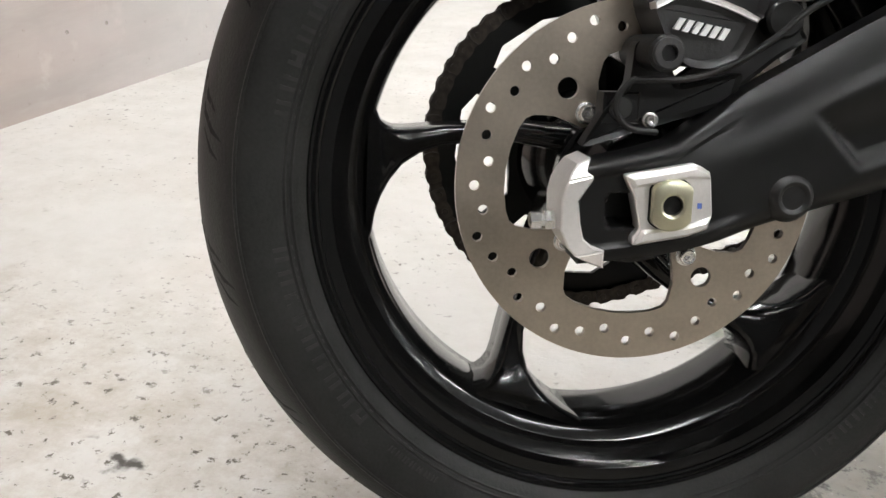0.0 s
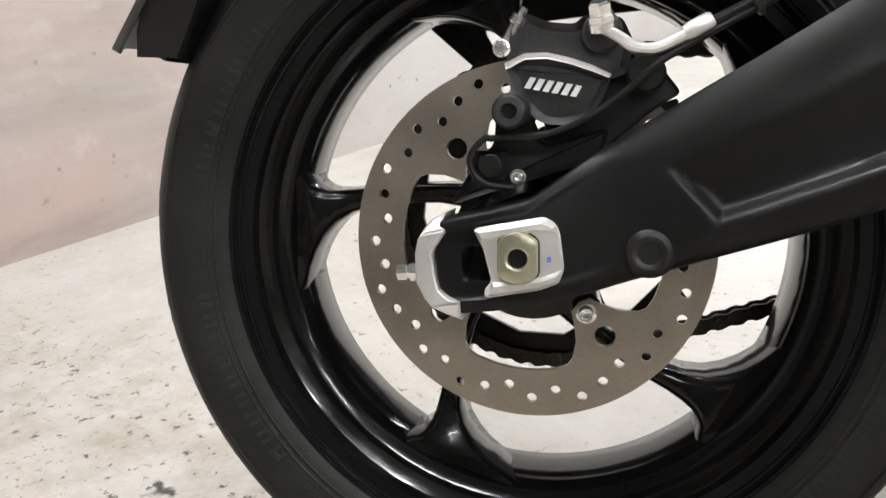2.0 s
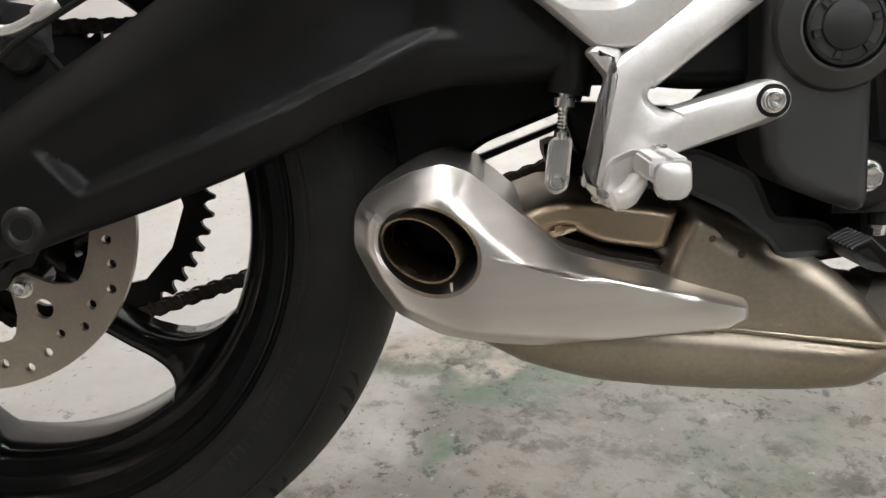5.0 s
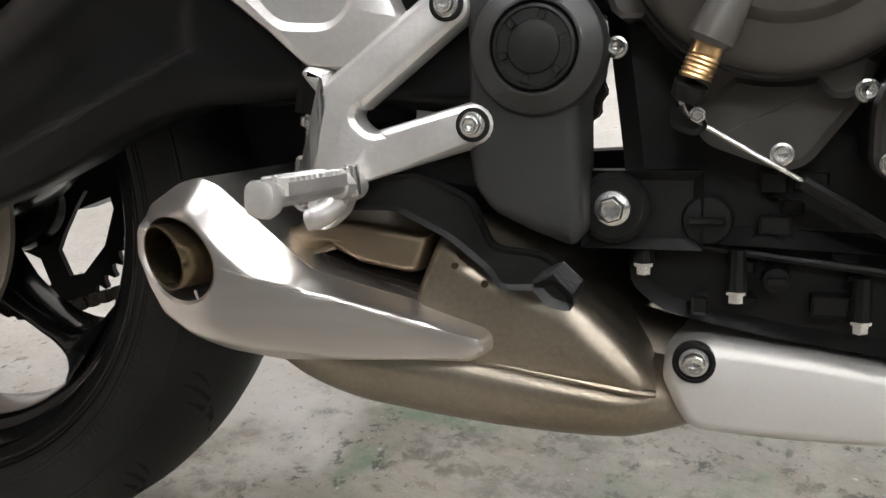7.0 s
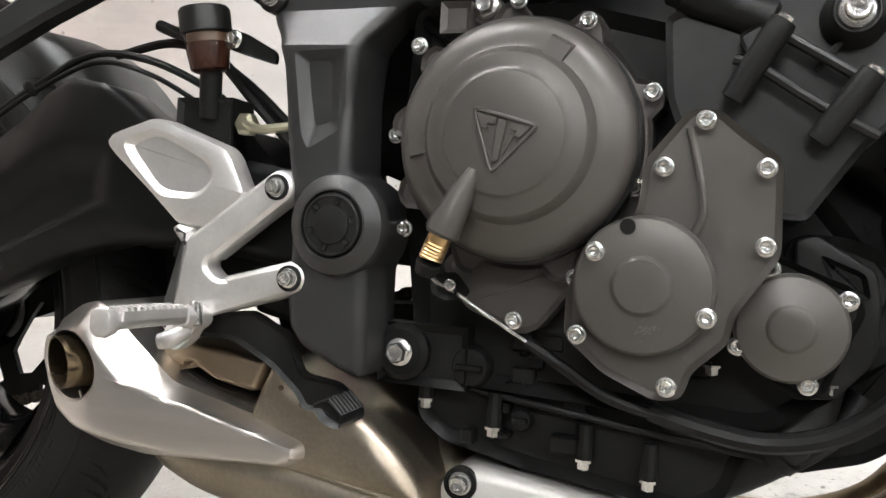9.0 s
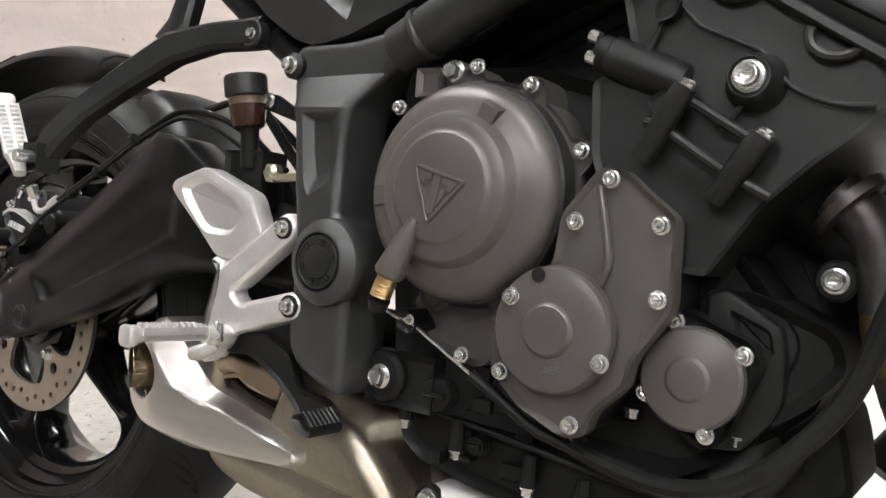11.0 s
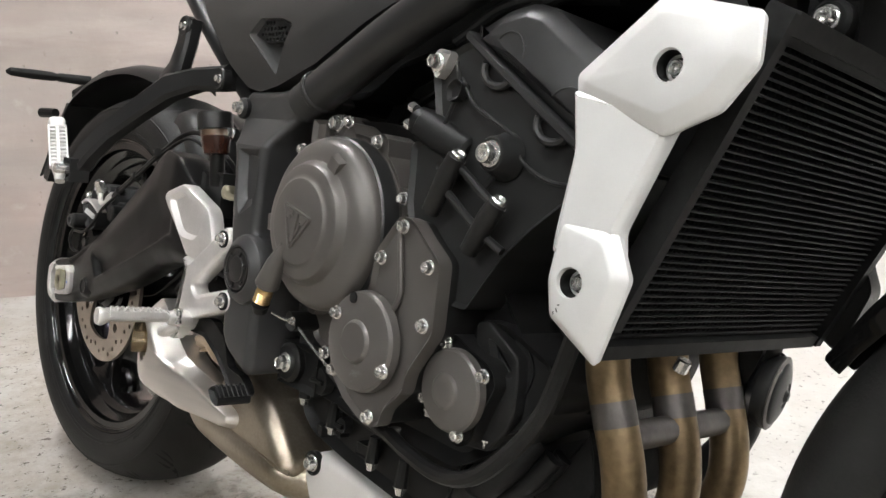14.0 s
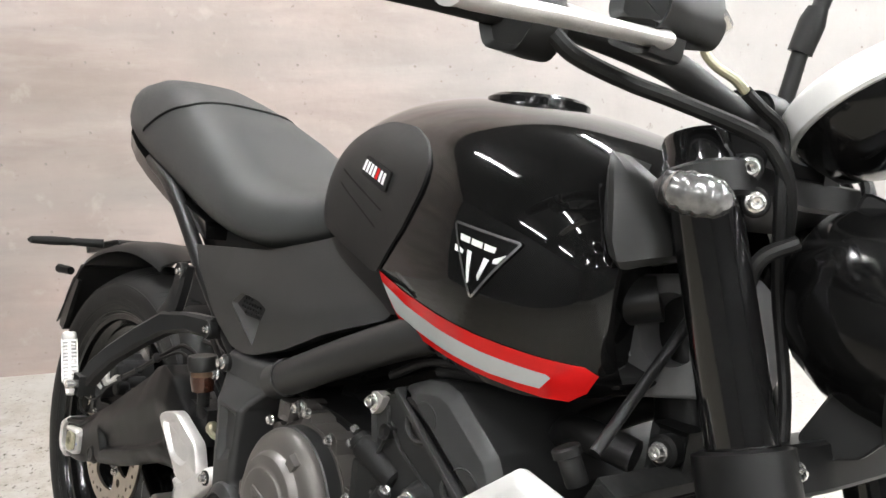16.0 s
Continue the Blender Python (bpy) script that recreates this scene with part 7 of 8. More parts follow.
sweep(bm, smooth_path([(0.648, -0.17, 0.078), (0.65, -0.158, 0.0725), (0.655, -0.1475, 0.0685), (0.68, -0.1435, 0.0535), (0.7097, -0.1392, 0.036)]), 0.0014, 8)
part("clutch_cable", bm, ZINC, bike, "bare steel inner cable")
bm = bmesh.new()
sweep(bm, smooth_path([(0.708, -0.1395, 0.037), (0.73, -0.136, 0.024), (0.76, -0.132, 0.006), (0.79, -0.13, -0.002)]), [0.0042] * 19, 10)
part("cable_sleeve", bm, HOSE, bike, "black cable sleeve")
bm = bmesh.new()
slab(bm, rounded([(0.642, 0.078), (0.65, 0.08), (0.662, 0.066), (0.655, 0.06), (0.642, 0.065)], 0.004, 3), -0.15, -0.12, 0.003)
part("cable_bracket", bm, MATT, bike, "black cable bracket")
for p in ((0.7807, -0.138, 0.2032), (0.7367, -0.138, 0.2501), (0.6193, -0.138, 0.2359), (0.6979, -0.138, 0.0504), (0.6005, -0.126, 0.175), (0.612, -0.13, 0.108), (0.737, -0.134, 0.082), (0.7726, -0.137, 0.1424), (0.689, -0.137, 0.2655)):
    bolt(p, 0.0068, clutch)
bm = bmesh.new()
rod(bm, (0.664, -0.13, 0.262), (0.664, -0.1, 0.262), 0.0115, 14)
box(bm, (0.634, -0.14, 0.244), (0.656, -0.1, 0.266), 0.004)
part("cover_lug", bm, GRAPHITE, clutch)
bolt((0.664, -0.131, 0.264), 0.01, clutch, True)
bolt((0.6555, -0.15, 0.0715), 0.0045, clutch, True)

# alternator side cover
COV2 = rounded([(0.806, 0.19), (0.823, 0.189), (0.838, 0.176), (0.86, 0.16), (0.862, 0.103), (0.838, 0.066), (0.836, 0.05), (0.815, 0.03), (0.811, 0.014), (0.795, 0.011), (0.762, 0.025), (0.748, 0.037), (0.737, 0.045), (0.737, 0.075), (0.748, 0.1), (0.778, 0.125), (0.781, 0.158)], 0.006, 3)
bm = bmesh.new()
slab(bm, COV2, -0.161, -0.147, 0.004)
cover2 = part("alternator_cover", bm, GRAPHITE, bike, "graphite grey side cover with round boss", 30)
bm = bmesh.new()
slab(bm, inset(COV2, 0.0015), -0.148, -0.1, 0.002)
part("cover_flange", bm, MATT, cover2, "black crankcase flange behind the cover")
bm = bmesh.new()
lathe(bm, [(0.0432, 0.0), (0.0425, -0.007), (0.0405, -0.0102), (0.037, -0.0115), (0.0185, -0.0125), (0.0172, -0.0145), (0.0158, -0.0155), (0.0105, -0.0158)], (0.7845, -0.161, 0.081), (0, 1, 0), 60)
part("round_boss", bm, GRAPHITE, cover2, "", 25)
bm = bmesh.new()
sweep(bm, smooth_path([(0.8065, -0.1585, 0.1778), (0.8104, -0.16, 0.1636), (0.8151, -0.16, 0.1423), (0.8171, -0.16, 0.1264), (0.812, -0.16, 0.114)]), 0.0026, 10)
part("cover_rib", bm, GRAPHITE, cover2)
bm = bmesh.new()
lathe(bm, [(0.0048, -0.0155), (0.0048, -0.0165), (0.0008, -0.0166)], (0.7745, -0.1575, 0.1165), (0, 1, 0), 16)
part("sight_hole", bm, DARK, cover2)
bm = bmesh.new()
rng = random.Random(9)
for i in range(30):
    x, z = 0.789 + rng.gauss(0, 0.0042), 0.0555 + rng.gauss(0, 0.0032)
    a = rng.uniform(0.4, 1.1)
    l_, w_ = rng.uniform(0.0005, 0.0014), 0.00022
    vs = [bm.verts.new((x + math.cos(a) * u - math.sin(a) * v, -0.17345, z + math.sin(a) * u + math.cos(a) * v)) for u, v in ((-l_, -w_), (l_, -w_), (l_, w_), (-l_, w_))]
    bm.faces.new(vs)
sc = part("scuff", bm, INTAKE, cover2, "pale scuff on the cover")
tagged(sc, "", "", "", "stuff")
for p in ((0.7928, -0.163, 0.1536), (0.8156, -0.163, 0.1821), (0.8512, -0.163, 0.1543), (0.7558, -0.1735, 0.1002), (0.8226, -0.1715, 0.0648), (0.8016, -0.163, 0.0209), (0.8531, -0.163, 0.1084), (0.7455, -0.162, 0.0475)):
    bolt(p, 0.0068, cover2)
# water pump cover
bm = bmesh.new()
slab(bm, rounded([(0.85, 0.1), (0.862, 0.104), (0.88, 0.096), (0.905, 0.087), (0.912, 0.073), (0.902, 0.05), (0.892, 0.022), (0.877, 0.016), (0.858, 0.03), (0.836, 0.042), (0.832, 0.055), (0.84, 0.08)], 0.006, 3), -0.135, -0.09, 0.004)
pump = part("water_pump_cover", bm, MATT, bike, "round graphite grey pump cover on a black flange", 30)
bm = bmesh.new()
lathe(bm, [(0.0335, 0), (0.033, -0.0065), (0.031, -0.0085), (0.0145, -0.0125), (0.0128, -0.014), (0.0115, -0.0145), (0.006, -0.0146)], (0.8705, -0.135, 0.0605), (0, 1, 0), 48)
part("round_boss", bm, GRAPHITE, pump, "", 25)
for p in ((0.8817, -0.137, 0.0271), (0.9011, -0.138, 0.0792), (0.857, -0.138, 0.0953), (0.8405, -0.137, 0.047)):
    bolt(p, 0.0068, pump)
bm = bmesh.new()
slab(bm, rounded([(0.868, 0.118), (0.9, 0.118), (0.95, 0.098), (0.957, 0.076), (0.93, 0.045), (0.905, 0.03), (0.88, 0.02), (0.86, 0.05)], 0.01, 3), -0.118, -0.02, 0.008)
pump_body = part("pump_housing", bm, MATT, bike, "black housing round the water pump")
bm = bmesh.new()
panel(bm, rounded([(0.8703, 0.1148), (0.8827, 0.1185), (0.9179, 0.0974), (0.9213, 0.0791), (0.9218, 0.0542), (0.9177, 0.0401), (0.8987, 0.0173), (0.8761, 0.0153)], 0.004, 3), -0.122, -0.09, 0.003, [(rounded([(0.8847, 0.1065), (0.9119, 0.0954), (0.9153, 0.0791), (0.8942, 0.0826)], 0.004, 3), 0.005, 0.003)])
part("housing_lid", bm, MATT, pump_body, "", 25)
bm = bmesh.new()
slab(bm, rounded([(0.9070, 0.0918), (0.9414, 0.0910), (0.9443, 0.0676), (0.9365, 0.0467), (0.9198, 0.0305), (0.8967, 0.0148)], 0.005, 3), -0.1, -0.03, 0.005)
part("lower_casing", bm, MATT, pump_body)
bm = bmesh.new()
slab(bm, rounded([(0.8844, 0.0140), (0.9191, 0.0300), (0.9430, 0.0435), (0.9505, 0.0197), (0.9568, -0.0130), (0.9272, -0.0342), (0.8796, -0.0484)], 0.008, 3), -0.05, 0.05, 0.006)
part("oil_cooler", bm, CORE, pump_body, "black oil cooler block before the sump")
for y in (-0.062, -0.05):
    bm = bmesh.new()
    sweep(bm, smooth_path([(0.862, y, -0.045), (0.885, y - 0.008, -0.03), (0.905, y - 0.006, -0.012), (0.92, y, 0.012)]), 0.0085, 12)
    part("oil_hose", bm, HOSE, pump_body)
for x, y, z in ((0.8258, -0.118, 0.0315), (0.8963, -0.118, 0.0266), (0.79, -0.122, 0.0043)):
    bm = bmesh.new()
    lathe(bm, [(0.0062, 0), (0.0062, 0.0018), (0.0046, 0.0022), (0.0046, 0.0062), (0.0036, 0.007)], (x, y, z), (0, 0, -1), 6)
    part("casing_bolt", bm, ZINC, pump_body)
# cylinders and head, leaning forward
bm = bmesh.new()
slab(bm, rounded([(0.815, 0.13), (0.79, 0.2), (0.786, 0.25), (0.815, 0.262), (0.8, 0.318), (0.843, 0.335), (0.878, 0.312), (0.94, 0.272), (0.985, 0.246), (0.963, 0.222), (0.93, 0.195), (0.905, 0.17), (0.875, 0.125)], 0.005, 3), -0.142, 0.142, 0.004)
head = part("cylinder_block", bm, BLOCK_SHADED, bike, "dark grey forward-leaning cylinder block", 30)
bm = bmesh.new()
rings = []
CAM = rounded([(0.843, 0.337), (0.848, 0.345), (0.873, 0.357), (0.9, 0.362), (0.92, 0.357), (0.978, 0.318), (0.995, 0.29), (0.99, 0.246), (0.983, 0.2475), (0.94, 0.274), (0.879, 0.314)], 0.004, 3)
for y, d in ((0.14, 0.006), (0.135, 0.001), (-0.133, 0.0), (-0.136, 0.0006), (-0.1375, 0.0018), (-0.1455, 0.0112), (-0.1465, 0.0135)):
    rings.append([(x, y, z) for x, z in inset(CAM, d)])
loft(bm, rings)
part("cam_cover", bm, HEAD, head, "dark grey cam cover", 26)
for cx, cz, r in ((0.8878, 0.3233, 0.0155), (0.9505, 0.2771, 0.0205)):
    bm = bmesh.new()
    sweep(bm, [(cx + r * math.cos(a), -0.1461, cz + r * math.sin(a)) for a in (radians(-15 + 150 * i / 18) for i in range(19))], 0.0011, 8)
    part("cam_boss_edge", bm, HEAD, head)
bm = bmesh.new()
rings = []
for x, z in ((0.8425, 0.3385), (0.848, 0.334), (0.868, 0.3205), (0.9, 0.2995), (0.93, 0.28), (0.96, 0.261), (0.988, 0.2435)):
    n2 = Vector((0.545, 0.838))
    rings.append([(x + n2.x * a, y, z + n2.y * a) for y, a in ((-0.135, 0.0036), (-0.1465, 0.0034), (-0.1485, 0.0022), (-0.1485, -0.0022), (-0.1465, -0.0036), (-0.135, -0.004))])
loft(bm, rings)
for cx, cz in ((0.8785, 0.312), (0.9395, 0.2725)):
    sweep(bm, [(cx + 0.0165 * math.cos(a), -0.1432, cz + 0.0135 * math.sin(a)) for a in (radians(160 + 175 * i / 14) for i in range(15))], 0.0032, 8)
part("cover_gasket_lip", bm, HEAD, head)
bm = bmesh.new()
sweep(bm, smooth_path([(0.838, -0.143, 0.305), (0.855, -0.143, 0.285), (0.868, -0.143, 0.278), (0.9, -0.143, 0.262), (0.915, -0.143, 0.243), (0.94, -0.143, 0.232), (0.962, -0.143, 0.23)]), 0.0017, 8)
sweep(bm, [(0.893, -0.143, 0.238), (0.875, -0.143, 0.215)], 0.0022, 8)
sweep(bm, smooth_path([(0.822, -0.143, 0.262), (0.835, -0.143, 0.296), (0.83, -0.143, 0.318)]), 0.0018, 8)
part("casting_line", bm, BLOCK_SHADED, head)
bm = bmesh.new()
lathe(bm, [(0.019, 0.006), (0.0165, 0.0), (0.0145, -0.006), (0.0135, -0.0105), (0.0126, -0.0117), (0.0118, -0.0117), (0.0115, -0.0098)], (0.8942, -0.146, 0.2465), (0, 1, 0), 32)
part("bolt_collar", bm, BLOCK_SHADED, head, "", 50)
bolt((0.8942, -0.1565, 0.2465), 0.0112, head)
for (x, z), (x2, z2) in (((0.8555, 0.242), (0.829, 0.197)), ((0.905, 0.211), (0.878, 0.172))):
    bm = bmesh.new()
    sweep(bm, [(x, -0.154, z), (x * 0.75 + x2 * 0.25, -0.154, z * 0.75 + z2 * 0.25), (x2, -0.15, z2)], [0.0078, 0.0084, 0.0074], 14)
    part("bolt_tower", bm, MATT, head)
    bm = bmesh.new()
    dx, dz = x - x2, z - z2
    lathe(bm, [(0.0078, -0.004), (0.0078, -0.002), (0.0058, -0.0015), (0.0058, 0.0035), (0.0046, 0.0045), (0.0025, 0.0025)], (x, -0.153, z), (dx, -0.01, dz), 14)
    part("tower_bolt", bm, ZINC, head)
bm = bmesh.new()
sweep(bm, [(0.856, -0.15, 0.235), (0.903, -0.15, 0.2065)], 0.0035, 8)
sweep(bm, smooth_path([(0.829, -0.148, 0.2215), (0.843, -0.15, 0.216), (0.87, -0.15, 0.1985), (0.889, -0.15, 0.187), (0.91, -0.147, 0.176)]), 0.0034, 8)
slab(bm, rounded([(0.83, 0.235), (0.843, 0.243), (0.852, 0.231), (0.838, 0.219)], 0.003, 2), -0.152, -0.14, 0.002)
part("tower_web", bm, BLOCK_SHADED, head)
# mounting tab, sensor, engine mount bolts
bm = bmesh.new()
slab(bm, rounded([(0.8035, 0.314), (0.806, 0.325), (0.812, 0.3285), (0.8255, 0.326), (0.82, 0.312), (0.8115, 0.3035)], 0.003, 3), -0.147, -0.135, 0.003)
part("mount_tab", bm, ALLOY, head, "bare alloy engine mount tab")
bolt((0.8115, -0.1475, 0.317), 0.0085, head, True)
bm = bmesh.new()
rod(bm, (0.795, -0.139, 0.268), (0.85, -0.132, 0.246), 0.0145, 24, 0.003)
rod(bm, (0.788, -0.1395, 0.271), (0.8, -0.139, 0.266), 0.0125, 20, 0.002)
sensor = part("starter_motor", bm, MATT, bike, "black cylindrical starter motor with bolts")
for y, z in ((-0.145, 0.2785), (-0.1475, 0.264)):
    bm = bmesh.new()
    lathe(bm, [(0.0045, 0), (0.0045, 0.007), (0.0033, 0.008)], (0.79, y, z), (-1, 0, 0.4), 8)
    part("motor_bolt", bm, ZINC, sensor)
bm = bmesh.new()
slab(bm, rounded([(0.83, 0.285), (0.842, 0.288), (0.846, 0.3), (0.836, 0.304), (0.828, 0.297)], 0.004, 3), -0.149, -0.14, 0.003)
part("plug", bm, MATT, head)
bm = bmesh.new()
rod(bm, (0.61, -0.122, 0.0188), (0.61, -0.1, 0.0188), 0.021, 22, 0.004)
box(bm, (0.592, -0.118, -0.005), (0.66, -0.1, 0.04), 0.006)
part("rear_engine_mount", bm, MATT, crankcase)
bolt((0.61, -0.1215, 0.0188), 0.0112, crankcase, True)
bm = bmesh.new()
rod(bm, (0.9407, -0.094, 0.1296), (0.9407, -0.03, 0.1296), 0.0135, 18, 0.002)
part("front_engine_mount", bm, MATT, crankcase)
bolt((0.9407, -0.094, 0.1296), 0.0095, crankcase)
# coolant hoses
for pts, r in (([(0.79, -0.128, -0.001), (0.82, -0.13, -0.008), (0.86, -0.132, -0.012), (0.9, -0.137, -0.001), (0.935, -0.14, 0.028), (0.962, -0.139, 0.066), (0.978, -0.14, 0.115), (0.99, -0.145, 0.15)], 0.0068),
               ([(0.83, -0.06, -0.055), (0.848, -0.08, -0.04), (0.868, -0.088, -0.024), (0.886, -0.08, -0.002), (0.895, -0.06, 0.02)], 0.0165),
               ([(0.965, -0.04, 0.32), (0.99, -0.06, 0.34), (1.02, -0.07, 0.345), (1.06, -0.06, 0.34)], 0.015),
               ([(0.96, 0.0, 0.33), (1.02, 0.03, 0.37), (1.08, 0.06, 0.36)], 0.016),
               ([(0.86, -0.11, 0.36), (0.93, -0.12, 0.375), (1.0, -0.1, 0.39)], 0.006), ([(0.8, -0.12, 0.34), (0.86, -0.115, 0.37), (0.95, -0.1, 0.37)], 0.005)):
    bm = bmesh.new()
    sweep(bm, smooth_path(pts), r, 14 if r > 0.01 else 10)
    part("coolant_hose" if r > 0.0065 else "cable", bm, HOSE, bike, "black rubber coolant hose" if r > 0.0065 else "thin black cable")
bm = bmesh.new()
lathe(bm, [(0.0175, -0.004), (0.0188, -0.0035), (0.0188, 0.0035), (0.0175, 0.004)], (0.868, -0.088, -0.024), (0.55, -0.15, 0.6), 18)
part("hose_clip", bm, MATT, bike, "black hose clip")
bm = bmesh.new()
slab(bm, rounded([(0.68, 0.29), (0.8, 0.345), (0.9, 0.375), (1.0, 0.385), (1.0, 0.42), (0.8, 0.4), (0.66, 0.32)], 0.01, 2), -0.06, 0.1, 0.01)
part("throttle_body", bm, DARK, bike, "dark throttle body under the tank")


# ---- radiator and front end ----
RA, RB = Vector((1.016, 0, 0.126)), Vector((1.108, 0, 0.334))
ru = (RB - RA).normalized()
rn = Vector((ru.z, 0, -ru.x))  # to the front


def rad_pt(y, h, out):
    return RA + ru * h + rn * out + Vector((0, y, 0))


RH = (RB - RA).length


def rad_box(bm, y0, y1, h0, h1, o0, o1):
    vs = [[bm.verts.new(rad_pt(y, h, o)) for y, h in ((y0, h0), (y1, h0), (y1, h1), (y0, h1))] for o in (o0, o1)]
    for i in range(4):
        j = (i + 1) % 4
        bm.faces.new((vs[0][i], vs[0][j], vs[1][j], vs[1][i]))
    bm.faces.new(vs[0])
    bm.faces.new(vs[1])


bm = bmesh.new()
rad_box(bm, -0.158, 0.158, 0.006, RH - 0.006, -0.017, -0.004)
radiator = part("radiator", bm, RADIATOR, bike, "black finned radiator in a black frame")
n = 40
for i in range(n):
    bm = bmesh.new()
    h = 0.012 + (RH - 0.024) * i / (n - 1)
    rad_box(bm, -0.157, 0.157, h - 0.0006, h + 0.0006, -0.006, -0.0004)
    part("cooling_tube", bm, CORE, radiator)
bm = bmesh.new()
for i in range(n - 1):
    h0 = 0.012 + (RH - 0.024) * i / (n - 1) + 0.0011
    h1 = 0.012 + (RH - 0.024) * (i + 1) / (n - 1) - 0.0011
    prev = None
    for k in range(105):
        y = -0.156 + 0.003 * k
        h = h0 if k % 2 else h1
        cur = [bm.verts.new(rad_pt(y, h, o)) for o in (-0.0045, -0.0015)]
        if prev:
            bm.faces.new((prev[0], cur[0], cur[1], prev[1]))
        prev = cur
fins = part("fin_sheet", bm, RADIATOR, radiator, "fine black cooling fin sheet")
tagged(fins, "", "", "", "stuff")
bm = bmesh.new()
rad_box(bm, -0.166, -0.157, 0.02, RH + 0.004, -0.012, 0.006)
part("side_tank", bm, RADIATOR, radiator)
bm = bmesh.new()
rad_box(bm, 0.157, 0.168, -0.002, RH + 0.004, -0.018, 0.006)
part("side_tank", bm, RADIATOR, radiator)
for h0, h1 in ((-0.004, 0.007), (RH - 0.007, RH + 0.006)):
    bm = bmesh.new()
    rad_box(bm, -0.157, 0.157, h0, h1, -0.017, 0.004)
    part("cross_rail", bm, CORE, radiator)
bm = bmesh.new()
lathe(bm, [(0.009, -0.022), (0.0095, -0.02), (0.0095, 0.0), (0.012, 0.001), (0.012, 0.007), (0.0105, 0.0085), (0.004, 0.009)], (1.066, -0.158, 0.352), (-0.4, -0.25, 0.9), 12)
part("radiator_cap", bm, HOSE, radiator, "black ribbed radiator cap")
bolt((1.0891, -0.072, 0.3554), 0.0095, radiator)
bm = bmesh.new()
rod(bm, (1.0891, -0.071, 0.3554), (1.0891, -0.03, 0.3554), 0.014, 18, 0.003)
box(bm, (1.07, -0.06, 0.335), (1.105, 0.06, 0.375), 0.005)
part("top_mount", bm, RADIATOR, radiator)
bm = bmesh.new()
rod(bm, (1.006, 0.125, 0.112), (1.006, 0.118, 0.102), 0.006, 10)
part("lower_mount", bm, ZINC, radiator)
bm = bmesh.new()
rod(bm, (1.004, -0.03, 0.113), (1.0, -0.03, 0.103), 0.006, 10)
part("lower_mount", bm, ZINC, radiator)

SHROUD = rounded([(0.998, 0.296), (1.03, 0.3225), (1.054, 0.3425), (1.109, 0.331), (1.113, 0.318), (1.111, 0.3), (1.095, 0.277), (1.065, 0.263), (1.043, 0.205), (1.0545, 0.178), (1.036, 0.1225), (1.001, 0.147), (0.997, 0.17), (1.006, 0.25)], 0.006, 4)


def shroud_y(x, z, y):
    """The shroud bends in towards its front edge and its lower end."""
    return y + 0.12 * max(0, x - 0.45 * (z - 0.2) - 1.035) + 0.06 * max(0, 0.17 - z)


NECK = rounded([(0.9995, 0.288), (1.006, 0.25), (1.0005, 0.2), (1.0, 0.186), (1.046, 0.186), (1.0435, 0.205), (1.0655, 0.263), (1.07, 0.274)], 0.004, 3)
UPPER_HEAD = [(0.9975, 0.297), (1.053, 0.343), (1.1125, 0.3305), (1.113, 0.303), (1.095, 0.277), (1.065, 0.262), (1.0, 0.2825)]
LOWER_HEAD = [(1.0435, 0.2045), (1.0545, 0.178), (1.036, 0.122), (1.001, 0.147), (0.997, 0.17), (1.0025, 0.213)]
